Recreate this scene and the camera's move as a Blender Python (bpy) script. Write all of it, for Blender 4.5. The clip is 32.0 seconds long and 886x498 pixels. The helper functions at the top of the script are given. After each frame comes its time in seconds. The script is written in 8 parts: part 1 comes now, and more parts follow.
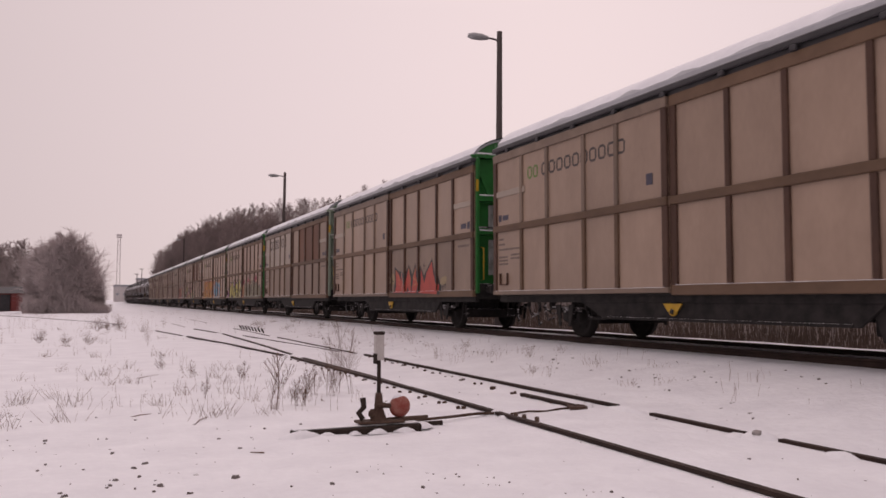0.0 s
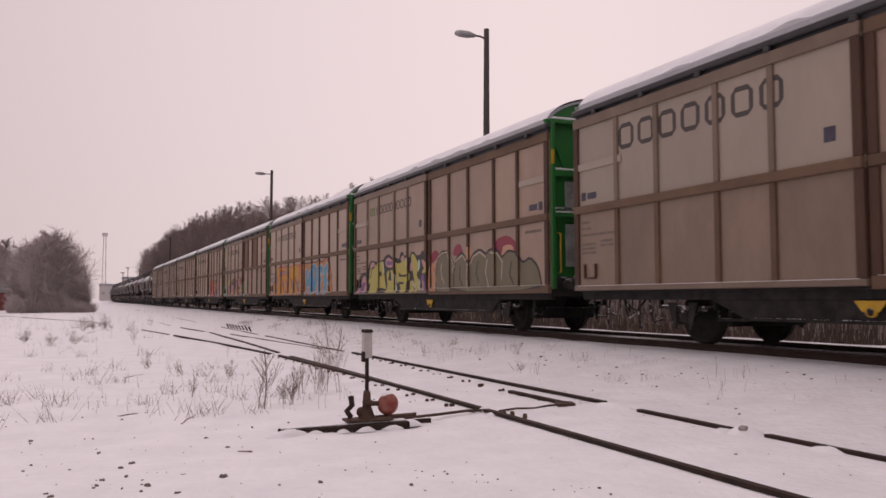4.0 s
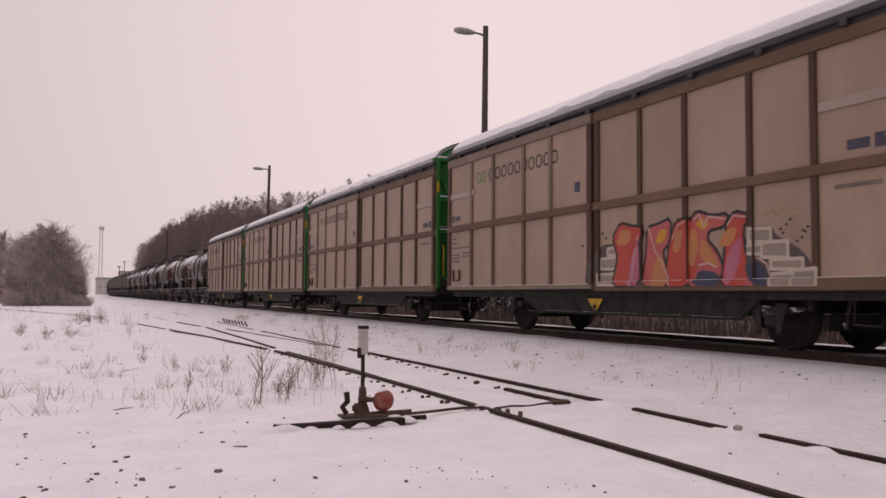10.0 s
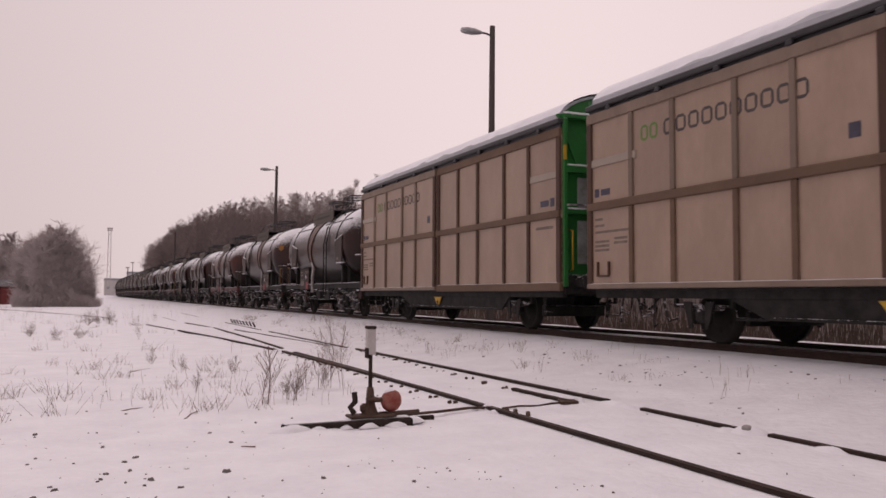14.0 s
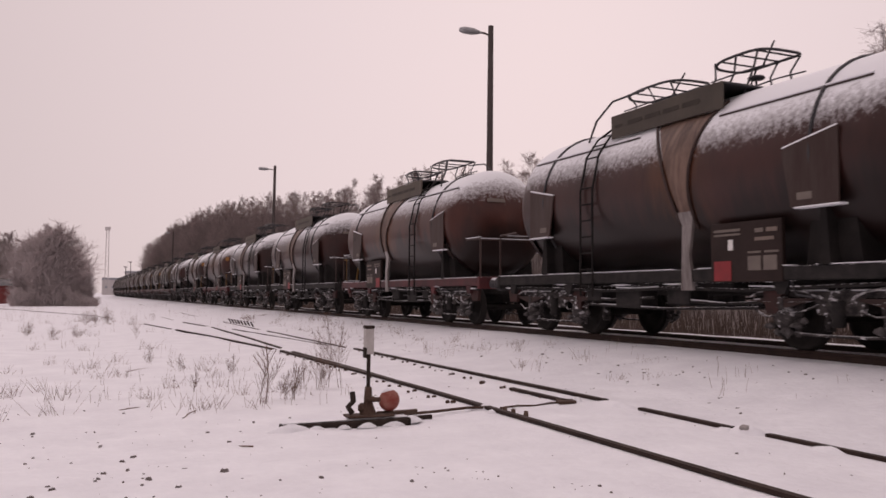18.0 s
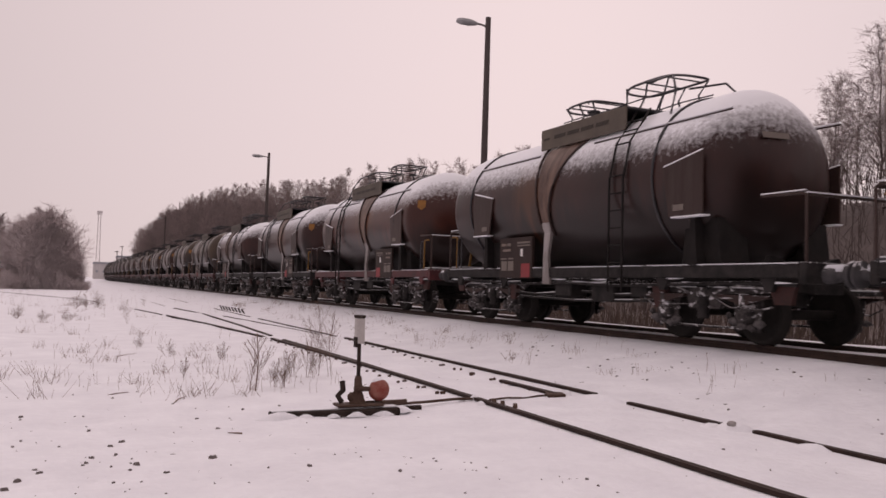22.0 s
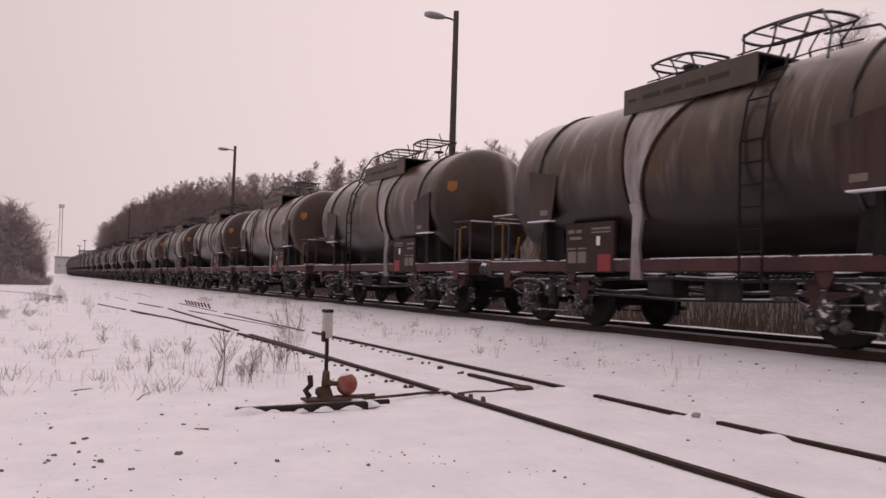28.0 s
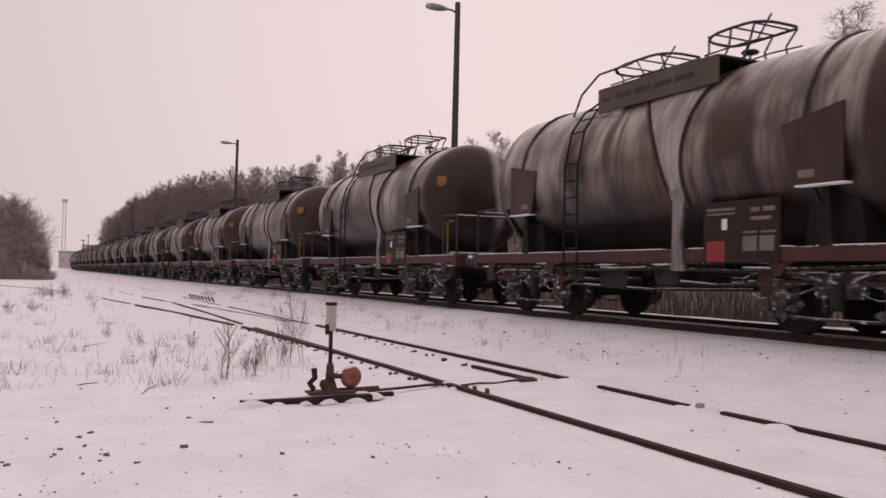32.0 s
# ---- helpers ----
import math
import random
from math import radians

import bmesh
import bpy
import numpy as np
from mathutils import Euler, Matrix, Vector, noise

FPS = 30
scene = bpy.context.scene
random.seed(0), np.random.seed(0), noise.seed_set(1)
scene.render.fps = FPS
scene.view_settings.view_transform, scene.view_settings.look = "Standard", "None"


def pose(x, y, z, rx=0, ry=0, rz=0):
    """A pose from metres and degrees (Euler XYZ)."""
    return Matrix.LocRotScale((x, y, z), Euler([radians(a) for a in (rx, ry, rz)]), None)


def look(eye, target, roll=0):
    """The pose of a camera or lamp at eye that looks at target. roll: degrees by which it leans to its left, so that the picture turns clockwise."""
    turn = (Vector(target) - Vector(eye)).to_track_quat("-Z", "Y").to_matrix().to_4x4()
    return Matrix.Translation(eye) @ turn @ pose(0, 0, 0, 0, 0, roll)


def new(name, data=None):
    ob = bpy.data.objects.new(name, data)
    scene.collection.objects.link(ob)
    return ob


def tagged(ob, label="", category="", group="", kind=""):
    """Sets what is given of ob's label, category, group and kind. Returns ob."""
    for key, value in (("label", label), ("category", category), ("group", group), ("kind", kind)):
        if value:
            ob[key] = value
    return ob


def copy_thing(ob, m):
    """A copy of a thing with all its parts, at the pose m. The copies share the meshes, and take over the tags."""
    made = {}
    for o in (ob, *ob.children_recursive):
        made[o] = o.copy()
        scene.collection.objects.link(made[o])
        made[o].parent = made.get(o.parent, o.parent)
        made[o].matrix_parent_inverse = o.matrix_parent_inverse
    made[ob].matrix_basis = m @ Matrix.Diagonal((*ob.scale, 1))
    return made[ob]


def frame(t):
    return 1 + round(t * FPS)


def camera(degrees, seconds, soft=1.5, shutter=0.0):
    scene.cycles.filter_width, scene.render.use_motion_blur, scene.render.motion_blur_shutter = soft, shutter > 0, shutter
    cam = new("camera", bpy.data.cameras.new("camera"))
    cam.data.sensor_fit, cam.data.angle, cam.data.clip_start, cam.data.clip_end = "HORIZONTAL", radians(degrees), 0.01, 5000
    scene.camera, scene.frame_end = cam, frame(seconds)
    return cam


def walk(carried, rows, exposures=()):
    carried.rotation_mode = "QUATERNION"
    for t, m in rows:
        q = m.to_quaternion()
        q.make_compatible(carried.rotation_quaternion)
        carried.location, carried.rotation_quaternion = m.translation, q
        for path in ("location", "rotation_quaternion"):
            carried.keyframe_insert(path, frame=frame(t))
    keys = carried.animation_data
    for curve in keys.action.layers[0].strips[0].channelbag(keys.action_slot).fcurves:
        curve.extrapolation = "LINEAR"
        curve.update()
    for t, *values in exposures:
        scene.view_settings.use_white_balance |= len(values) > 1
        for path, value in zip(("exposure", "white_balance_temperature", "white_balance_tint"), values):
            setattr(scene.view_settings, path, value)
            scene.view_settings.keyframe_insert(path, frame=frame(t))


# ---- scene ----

# ======== camera ========
cam = camera(56.6, 32.0, soft=1.6, shutter=0.12)
EYE = (0, 0, 1.25)
walk(cam, [
    (0.0, look(EYE, (7.864, 18.347, 2.498), 0.10)),
    (0.5, look(EYE, (7.911, 18.324, 2.527), 0.08)),
    (1.0, look(EYE, (7.952, 18.309, 2.493), 0.05)),
    (1.5, look(EYE, (7.985, 18.297, 2.458), -0.12)),
    (2.0, look(EYE, (8.028, 18.281, 2.409), -0.18)),
    (2.5, look(EYE, (8.055, 18.269, 2.419), -0.13)),
    (3.0, look(EYE, (8.085, 18.255, 2.428), -0.16)),
    (3.5, look(EYE, (8.121, 18.238, 2.443), -0.18)),
    (5.5, look(EYE, (8.199, 18.205, 2.423), 0.04)),
    (6.0, look(EYE, (8.205, 18.200, 2.458), 0.17)),
    (6.5, look(EYE, (8.207, 18.196, 2.492), 0.23)),
    (7.0, look(EYE, (8.206, 18.194, 2.532), 0.26)),
    (7.5, look(EYE, (8.197, 18.198, 2.534), 0.23)),
    (8.0, look(EYE, (8.191, 18.203, 2.504), 0.29)),
    (8.5, look(EYE, (8.208, 18.199, 2.447), 0.35)),
    (9.0, look(EYE, (8.211, 18.201, 2.390), 0.39)),
    (9.5, look(EYE, (8.222, 18.197, 2.370), 0.42)),
    (10.0, look(EYE, (8.208, 18.204, 2.368), 0.40)),
    (10.5, look(EYE, (8.173, 18.221, 2.349), 0.40)),
    (11.0, look(EYE, (8.129, 18.242, 2.322), 0.30)),
    (11.5, look(EYE, (8.094, 18.258, 2.318), 0.27)),
    (12.0, look(EYE, (8.072, 18.268, 2.305), 0.25)),
    (12.5, look(EYE, (8.055, 18.276, 2.304), 0.27)),
    (13.0, look(EYE, (8.051, 18.277, 2.325), 0.28)),
    (13.5, look(EYE, (8.047, 18.277, 2.339), 0.31)),
    (14.0, look(EYE, (8.046, 18.276, 2.369), 0.28)),
    (14.5, look(EYE, (8.078, 18.261, 2.381), 0.22)),
    (16.5, look(EYE, (8.077, 18.264, 2.347), 0.24)),
    (17.0, look(EYE, (8.076, 18.263, 2.364), 0.25)),
    (17.5, look(EYE, (8.079, 18.260, 2.390), 0.31)),
    (18.0, look(EYE, (8.086, 18.258, 2.362), 0.34)),
    (18.5, look(EYE, (8.050, 18.278, 2.314), 0.47)),
    (19.0, look(EYE, (8.001, 18.301, 2.280), 0.60)),
    (19.5, look(EYE, (7.973, 18.316, 2.240), 0.74)),
    (20.0, look(EYE, (8.026, 18.293, 2.223), 0.84)),
    (20.5, look(EYE, (8.107, 18.258, 2.200), 0.89)),
    (21.0, look(EYE, (8.218, 18.211, 2.159), 1.01)),
    (21.5, look(EYE, (8.255, 18.195, 2.139), 1.22)),
    (22.0, look(EYE, (8.256, 18.194, 2.149), 1.49)),
    (22.5, look(EYE, (8.272, 18.185, 2.192), 1.83)),
    (23.0, look(EYE, (8.354, 18.148, 2.179), 1.98)),
    (23.5, look(EYE, (8.523, 18.070, 2.160), 2.14)),
    (24.0, look(EYE, (8.686, 17.994, 2.123), 2.20)),
    (24.5, look(EYE, (8.905, 17.890, 2.062), 2.06)),
    (25.0, look(EYE, (8.990, 17.849, 2.028), 1.91)),
    (25.5, look(EYE, (9.029, 17.831, 1.964), 1.88)),
    (27.5, look(EYE, (9.044, 17.824, 1.953), 1.63)),
    (28.0, look(EYE, (8.961, 17.864, 2.023), 1.36)),
    (28.5, look(EYE, (8.881, 17.903, 2.029), 1.11)),
    (29.0, look(EYE, (8.874, 17.907, 2.011), 0.85)),
    (29.5, look(EYE, (8.858, 17.917, 1.971), 0.74)),
    (30.0, look(EYE, (8.856, 17.919, 1.945), 0.76)),
    (30.5, look(EYE, (8.889, 17.903, 1.934), 0.75)),
    (31.0, look(EYE, (8.907, 17.894, 1.920), 0.77)),
    (31.5, look(EYE, (8.921, 17.889, 1.873), 0.82)),
    (32.0, look(EYE, (8.900, 17.901, 1.832), 0.99)),
], exposures=[(0, 0.0, 7180, 33), (32, 0.0, 7180, 33)])

# ======== world and light: overcast winter day ========
world = bpy.data.worlds.new("sky")
scene.world = world
world.use_nodes = True
wn, wl = world.node_tree.nodes, world.node_tree.links
sky = wn.new("ShaderNodeTexSky")
sky.sky_type, sky.sun_disc = "NISHITA", False
sky.sun_elevation, sky.sun_rotation = radians(20), radians(32)
cloud = wn.new("ShaderNodeMixRGB")
cloud.inputs["Fac"].default_value = 0.985
cloud.inputs["Color2"].default_value = (7.7, 7.65, 7.6, 1)
wl.new(sky.outputs["Color"], cloud.inputs["Color1"])
# the cloud is brighter where the sun stands behind it
wt, wd, wr, wm = wn.new("ShaderNodeTexCoord"), wn.new("ShaderNodeVectorMath"), wn.new("ShaderNodeMapRange"), wn.new("ShaderNodeMixRGB")
wd.operation, wm.blend_type = "DOT_PRODUCT", "MULTIPLY"
wd.inputs[1].default_value = Vector((0.50, 0.80, 0.34)).normalized()
wl.new(wt.outputs["Generated"], wd.inputs[0])
for key, v in (("From Min", 0.62), ("From Max", 1.0), ("To Min", 0.62), ("To Max", 0.945)):
    wr.inputs[key].default_value = v
wl.new(wd.outputs["Value"], wr.inputs["Value"])
wm.inputs["Fac"].default_value = 1.0
wl.new(cloud.outputs["Color"], wm.inputs["Color1"])
wl.new(wr.outputs[0], wm.inputs["Color2"])
# and brighter overhead, as under any closed cloud
wz, wu, wk = wn.new("ShaderNodeSeparateXYZ"), wn.new("ShaderNodeMapRange"), wn.new("ShaderNodeMixRGB")
wk.blend_type = "MULTIPLY"
wl.new(wt.outputs["Generated"], wz.inputs[0])
for key, v in (("From Min", 0.34), ("From Max", 1.0), ("To Min", 1.0), ("To Max", 1.95)):
    wu.inputs[key].default_value = v
wl.new(wz.outputs["Z"], wu.inputs["Value"])
wk.inputs["Fac"].default_value = 1.0
wl.new(wm.outputs["Color"], wk.inputs["Color1"])
wl.new(wu.outputs[0], wk.inputs["Color2"])
wl.new(wk.outputs["Color"], wn["Background"].inputs["Color"])
wn["Background"].inputs["Strength"].default_value = 0.1
sun = new("sun", bpy.data.lights.new("sun", "SUN"))
sun.data.energy, sun.data.angle, sun.data.color = 0.5, radians(60), (1.0, 0.97, 0.94)
sun.matrix_world = look((50, 80, 34), (0, 0, 0))


# ======== materials ========
def surf(name, base, other, scale=3.0, rough=0.7, metal=0.0, bump=0.15, stretch=(1, 1, 1), vary=0.0, contrast=0.5, fine=22.0, spec=0.4, deep=0.02, dust=0.0, cake=0.0):
    """Two colours mixed by coarse and fine noise, with relief; vary: brightness from object to object;
    dust: snow on what faces up; cake: lumps of snow frozen to it."""
    m = bpy.data.materials.new(name)
    m.use_nodes = True
    n, l = m.node_tree.nodes, m.node_tree.links
    b = n["Principled BSDF"]
    tc, mp = n.new("ShaderNodeTexCoord"), n.new("ShaderNodeMapping")
    mp.inputs["Scale"].default_value = stretch
    l.new(tc.outputs["Object"], mp.inputs["Vector"])
    a, c = n.new("ShaderNodeTexNoise"), n.new("ShaderNodeTexNoise")
    for t, s, d in ((a, scale, 5), (c, scale * fine / 3, 3)):
        t.inputs["Scale"].default_value, t.inputs["Detail"].default_value = s, d
        l.new(mp.outputs["Vector"], t.inputs["Vector"])
    mix = n.new("ShaderNodeMath")
    mix.operation = "MULTIPLY_ADD"
    mix.inputs[1].default_value = 0.35
    l.new(c.outputs["Fac"], mix.inputs[0])
    l.new(a.outputs["Fac"], mix.inputs[2])
    r = n.new("ShaderNodeMapRange")
    r.inputs["From Min"].default_value, r.inputs["From Max"].default_value = 0.68 - contrast / 2, 0.68 + contrast / 2
    l.new(mix.outputs[0], r.inputs["Value"])
    col = n.new("ShaderNodeMixRGB")
    col.inputs["Color1"].default_value, col.inputs["Color2"].default_value = (*base, 1), (*other, 1)
    l.new(r.outputs[0], col.inputs["Fac"])
    out = col.outputs["Color"]
    if vary:
        info, mr, hsv = n.new("ShaderNodeObjectInfo"), n.new("ShaderNodeMapRange"), n.new("ShaderNodeHueSaturation")
        mr.inputs["To Min"].default_value, mr.inputs["To Max"].default_value = 1 - vary, 1 + vary
        l.new(info.outputs["Random"], mr.inputs["Value"])
        l.new(mr.outputs[0], hsv.inputs["Value"])
        l.new(out, hsv.inputs["Color"])
        out = hsv.outputs["Color"]
    if dust or cake:
        geo, gz, ds, dr, cr, top, wh = (n.new(k) for k in ("ShaderNodeNewGeometry", "ShaderNodeSeparateXYZ", "ShaderNodeMath", "ShaderNodeMapRange", "ShaderNodeMapRange", "ShaderNodeMath", "ShaderNodeMixRGB"))
        ds.operation, top.operation = "MULTIPLY_ADD", "MAXIMUM"
        l.new(geo.outputs["Normal"], gz.inputs[0])
        l.new(gz.outputs["Z"], ds.inputs[0])
        ds.inputs[1].default_value = 0.5
        l.new(c.outputs["Fac"], ds.inputs[2])
        l.new(ds.outputs[0], dr.inputs["Value"])
        dr.inputs["From Min"].default_value, dr.inputs["From Max"].default_value = 1.0 - dust, 1.1 - dust
        l.new(a.outputs["Fac"], cr.inputs["Value"])
        cr.inputs["From Min"].default_value, cr.inputs["From Max"].default_value = 0.75 - cake, 0.79 - cake
        cr.inputs["To Max"].default_value = 0.8 if cake else 0.0
        l.new(dr.outputs[0], top.inputs[0])
        l.new(cr.outputs[0], top.inputs[1])
        l.new(top.outputs[0], wh.inputs["Fac"])
        l.new(out, wh.inputs["Color1"])
        wh.inputs["Color2"].default_value = (0.62, 0.62, 0.64, 1)
        out = wh.outputs["Color"]
    l.new(out, b.inputs["Base Color"])
    b.inputs["Roughness"].default_value, b.inputs["Metallic"].default_value = rough, metal
    b.inputs["Specular IOR Level"].default_value = spec
    if bump:
        bp = n.new("ShaderNodeBump")
        bp.inputs["Strength"].default_value, bp.inputs["Distance"].default_value = bump, deep
        l.new(mix.outputs[0], bp.inputs["Height"])
        l.new(bp.outputs["Normal"], b.inputs["Normal"])
    return m


def tank_skin(name, base, other, frost, snow_from, streak, ochre=0.0, gloss=0.24, black_reach=1.25):
    """Tank paint with vertical streaks of frost; snow lies on what faces up above snow_from (2: none)."""
    m = surf(name, base, other, 0.9, 0.40, 0.0, 0.08, (1, 1, 0.5), 0.18, 0.5, spec=gloss)
    n, l = m.node_tree.nodes, m.node_tree.links
    b = n["Principled BSDF"]
    src = b.inputs["Base Color"].links[0].from_socket
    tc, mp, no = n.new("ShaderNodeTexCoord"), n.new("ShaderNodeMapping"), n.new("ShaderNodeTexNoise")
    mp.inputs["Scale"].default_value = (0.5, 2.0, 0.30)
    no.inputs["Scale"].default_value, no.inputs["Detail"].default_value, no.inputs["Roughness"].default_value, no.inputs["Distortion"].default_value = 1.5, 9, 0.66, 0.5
    info, add = n.new("ShaderNodeObjectInfo"), n.new("ShaderNodeVectorMath")
    sc = n.new("ShaderNodeMath")
    sc.operation = "MULTIPLY"
    sc.inputs[1].default_value = 37.0
    l.new(info.outputs["Random"], sc.inputs[0])
    l.new(tc.outputs["Object"], add.inputs[0])
    l.new(sc.outputs[0], add.inputs[1])
    l.new(add.outputs[0], mp.inputs["Vector"])
    l.new(mp.outputs["Vector"], no.inputs["Vector"])
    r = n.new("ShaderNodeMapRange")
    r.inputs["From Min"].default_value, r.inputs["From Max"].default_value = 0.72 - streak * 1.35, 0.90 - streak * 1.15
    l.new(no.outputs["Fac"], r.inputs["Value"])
    # the ends stay dark paint
    sep, ab, mid, mul = n.new("ShaderNodeSeparateXYZ"), n.new("ShaderNodeMath"), n.new("ShaderNodeMapRange"), n.new("ShaderNodeMath")
    ab.operation, mul.operation = "ABSOLUTE", "MULTIPLY"
    l.new(tc.outputs["Object"], sep.inputs[0])
    l.new(sep.outputs["Y"], ab.inputs[0])
    l.new(ab.outputs[0], mid.inputs["Value"])
    for k, v in (("From Min", 4.15), ("From Max", 4.3), ("To Min", 1.0), ("To Max", 0.0)):
        mid.inputs[k].default_value = v
    # frost fades out downwards; this fade also paints in the shade below
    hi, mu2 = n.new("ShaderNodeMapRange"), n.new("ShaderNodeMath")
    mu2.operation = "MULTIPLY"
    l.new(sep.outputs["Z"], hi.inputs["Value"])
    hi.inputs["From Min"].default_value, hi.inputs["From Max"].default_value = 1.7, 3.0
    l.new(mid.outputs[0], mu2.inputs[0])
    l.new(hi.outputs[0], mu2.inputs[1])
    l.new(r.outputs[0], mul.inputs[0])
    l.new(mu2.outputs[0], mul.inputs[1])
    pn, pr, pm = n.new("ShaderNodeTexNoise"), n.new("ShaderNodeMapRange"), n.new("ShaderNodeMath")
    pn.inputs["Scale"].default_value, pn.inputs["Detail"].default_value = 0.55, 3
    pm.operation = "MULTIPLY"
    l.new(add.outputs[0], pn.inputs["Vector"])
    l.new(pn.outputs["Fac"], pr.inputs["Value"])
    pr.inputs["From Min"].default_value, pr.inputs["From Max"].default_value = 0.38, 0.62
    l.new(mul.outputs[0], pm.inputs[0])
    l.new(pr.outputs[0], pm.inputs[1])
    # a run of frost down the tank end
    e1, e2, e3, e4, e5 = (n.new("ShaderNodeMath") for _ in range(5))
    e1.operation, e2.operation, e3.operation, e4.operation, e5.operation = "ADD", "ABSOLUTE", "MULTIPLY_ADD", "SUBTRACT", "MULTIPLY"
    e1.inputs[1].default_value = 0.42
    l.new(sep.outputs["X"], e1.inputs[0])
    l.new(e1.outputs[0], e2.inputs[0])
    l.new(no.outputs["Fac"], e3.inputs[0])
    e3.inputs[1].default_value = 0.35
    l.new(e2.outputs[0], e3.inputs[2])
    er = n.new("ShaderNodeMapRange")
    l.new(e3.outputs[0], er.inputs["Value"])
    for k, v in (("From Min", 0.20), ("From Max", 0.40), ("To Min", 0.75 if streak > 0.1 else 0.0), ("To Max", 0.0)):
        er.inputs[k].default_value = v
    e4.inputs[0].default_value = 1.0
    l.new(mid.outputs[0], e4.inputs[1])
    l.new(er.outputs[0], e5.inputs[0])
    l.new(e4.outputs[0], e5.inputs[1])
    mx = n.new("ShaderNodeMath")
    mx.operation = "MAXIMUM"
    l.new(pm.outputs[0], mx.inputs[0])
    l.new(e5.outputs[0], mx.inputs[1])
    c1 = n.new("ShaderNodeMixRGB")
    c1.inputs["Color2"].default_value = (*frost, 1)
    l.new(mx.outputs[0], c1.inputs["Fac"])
    # a spilled load has stained the paint round the drain
    o1, o2, o3, o4, co = n.new("ShaderNodeMath"), n.new("ShaderNodeMath"), n.new("ShaderNodeMath"), n.new("ShaderNodeMapRange"), n.new("ShaderNodeMixRGB")
    o1.operation, o2.operation, o3.operation = "ADD", "ABSOLUTE", "MULTIPLY_ADD"
    o1.inputs[1].default_value = -0.55
    l.new(sep.outputs["Y"], o1.inputs[0])
    l.new(o1.outputs[0], o2.inputs[0])
    l.new(no.outputs["Fac"], o3.inputs[0])
    o3.inputs[1].default_value = 2.2
    l.new(o2.outputs[0], o3.inputs[2])
    l.new(o3.outputs[0], o4.inputs["Value"])
    for k, v in (("From Min", 1.25), ("From Max", 2.15), ("To Min", ochre), ("To Max", 0.0)):
        o4.inputs[k].default_value = v
    co.inputs["Color2"].default_value = (0.16, 0.065, 0.02, 1)
    l.new(o4.outputs[0], co.inputs["Fac"])
    l.new(src, co.inputs["Color1"])
    l.new(co.outputs["Color"], c1.inputs["Color1"])
    # the barrel turns black towards its bottom, in tongues and patches
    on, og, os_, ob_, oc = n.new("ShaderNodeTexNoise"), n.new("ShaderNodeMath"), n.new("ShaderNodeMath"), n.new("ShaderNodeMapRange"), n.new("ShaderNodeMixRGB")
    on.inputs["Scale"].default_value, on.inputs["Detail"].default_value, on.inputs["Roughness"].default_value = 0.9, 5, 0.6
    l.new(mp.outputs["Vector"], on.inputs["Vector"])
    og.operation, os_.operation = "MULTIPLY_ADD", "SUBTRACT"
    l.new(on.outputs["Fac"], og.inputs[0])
    og.inputs[1].default_value, og.inputs[2].default_value = 2.6, black_reach
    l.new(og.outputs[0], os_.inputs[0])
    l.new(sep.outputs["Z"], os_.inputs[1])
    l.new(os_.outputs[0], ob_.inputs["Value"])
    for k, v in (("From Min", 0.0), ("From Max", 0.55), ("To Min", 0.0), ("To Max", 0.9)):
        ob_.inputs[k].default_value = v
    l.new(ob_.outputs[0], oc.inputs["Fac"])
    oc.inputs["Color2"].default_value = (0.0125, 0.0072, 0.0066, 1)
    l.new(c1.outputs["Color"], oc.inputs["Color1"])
    geo, gs = n.new("ShaderNodeNewGeometry"), n.new("ShaderNodeSeparateXYZ")
    l.new(geo.outputs["Normal"], gs.inputs[0])
    n2 = n.new("ShaderNodeTexNoise")
    n2.inputs["Scale"].default_value, n2.inputs["Detail"].default_value, n2.inputs["Roughness"].default_value = 11.0, 9, 0.78
    l.new(tc.outputs["Object"], n2.inputs["Vector"])
    s = n.new("ShaderNodeMath")
    s.operation = "MULTIPLY_ADD"
    s.inputs[1].default_value = 0.75
    l.new(n2.outputs["Fac"], s.inputs[0])
    l.new(gs.outputs["Z"], s.inputs[2])
    r2 = n.new("ShaderNodeMapRange")
    r2.inputs["From Min"].default_value, r2.inputs["From Max"].default_value = snow_from + 0.28, snow_from + 0.62
    l.new(s.outputs[0], r2.inputs["Value"])
    c2 = n.new("ShaderNodeMixRGB")
    c2.inputs["Color2"].default_value = (0.78, 0.79, 0.82, 1)
    l.new(r2.outputs[0], c2.inputs["Fac"])
    l.new(oc.outputs["Color"], c2.inputs["Color1"])
    l.new(c2.outputs["Color"], b.inputs["Base Color"])
    ro = n.new("ShaderNodeMapRange")
    ro.inputs["To Min"].default_value, ro.inputs["To Max"].default_value = 0.33, 0.95
    l.new(r2.outputs[0], ro.inputs["Value"])
    l.new(ro.outputs[0], b.inputs["Roughness"])
    return m


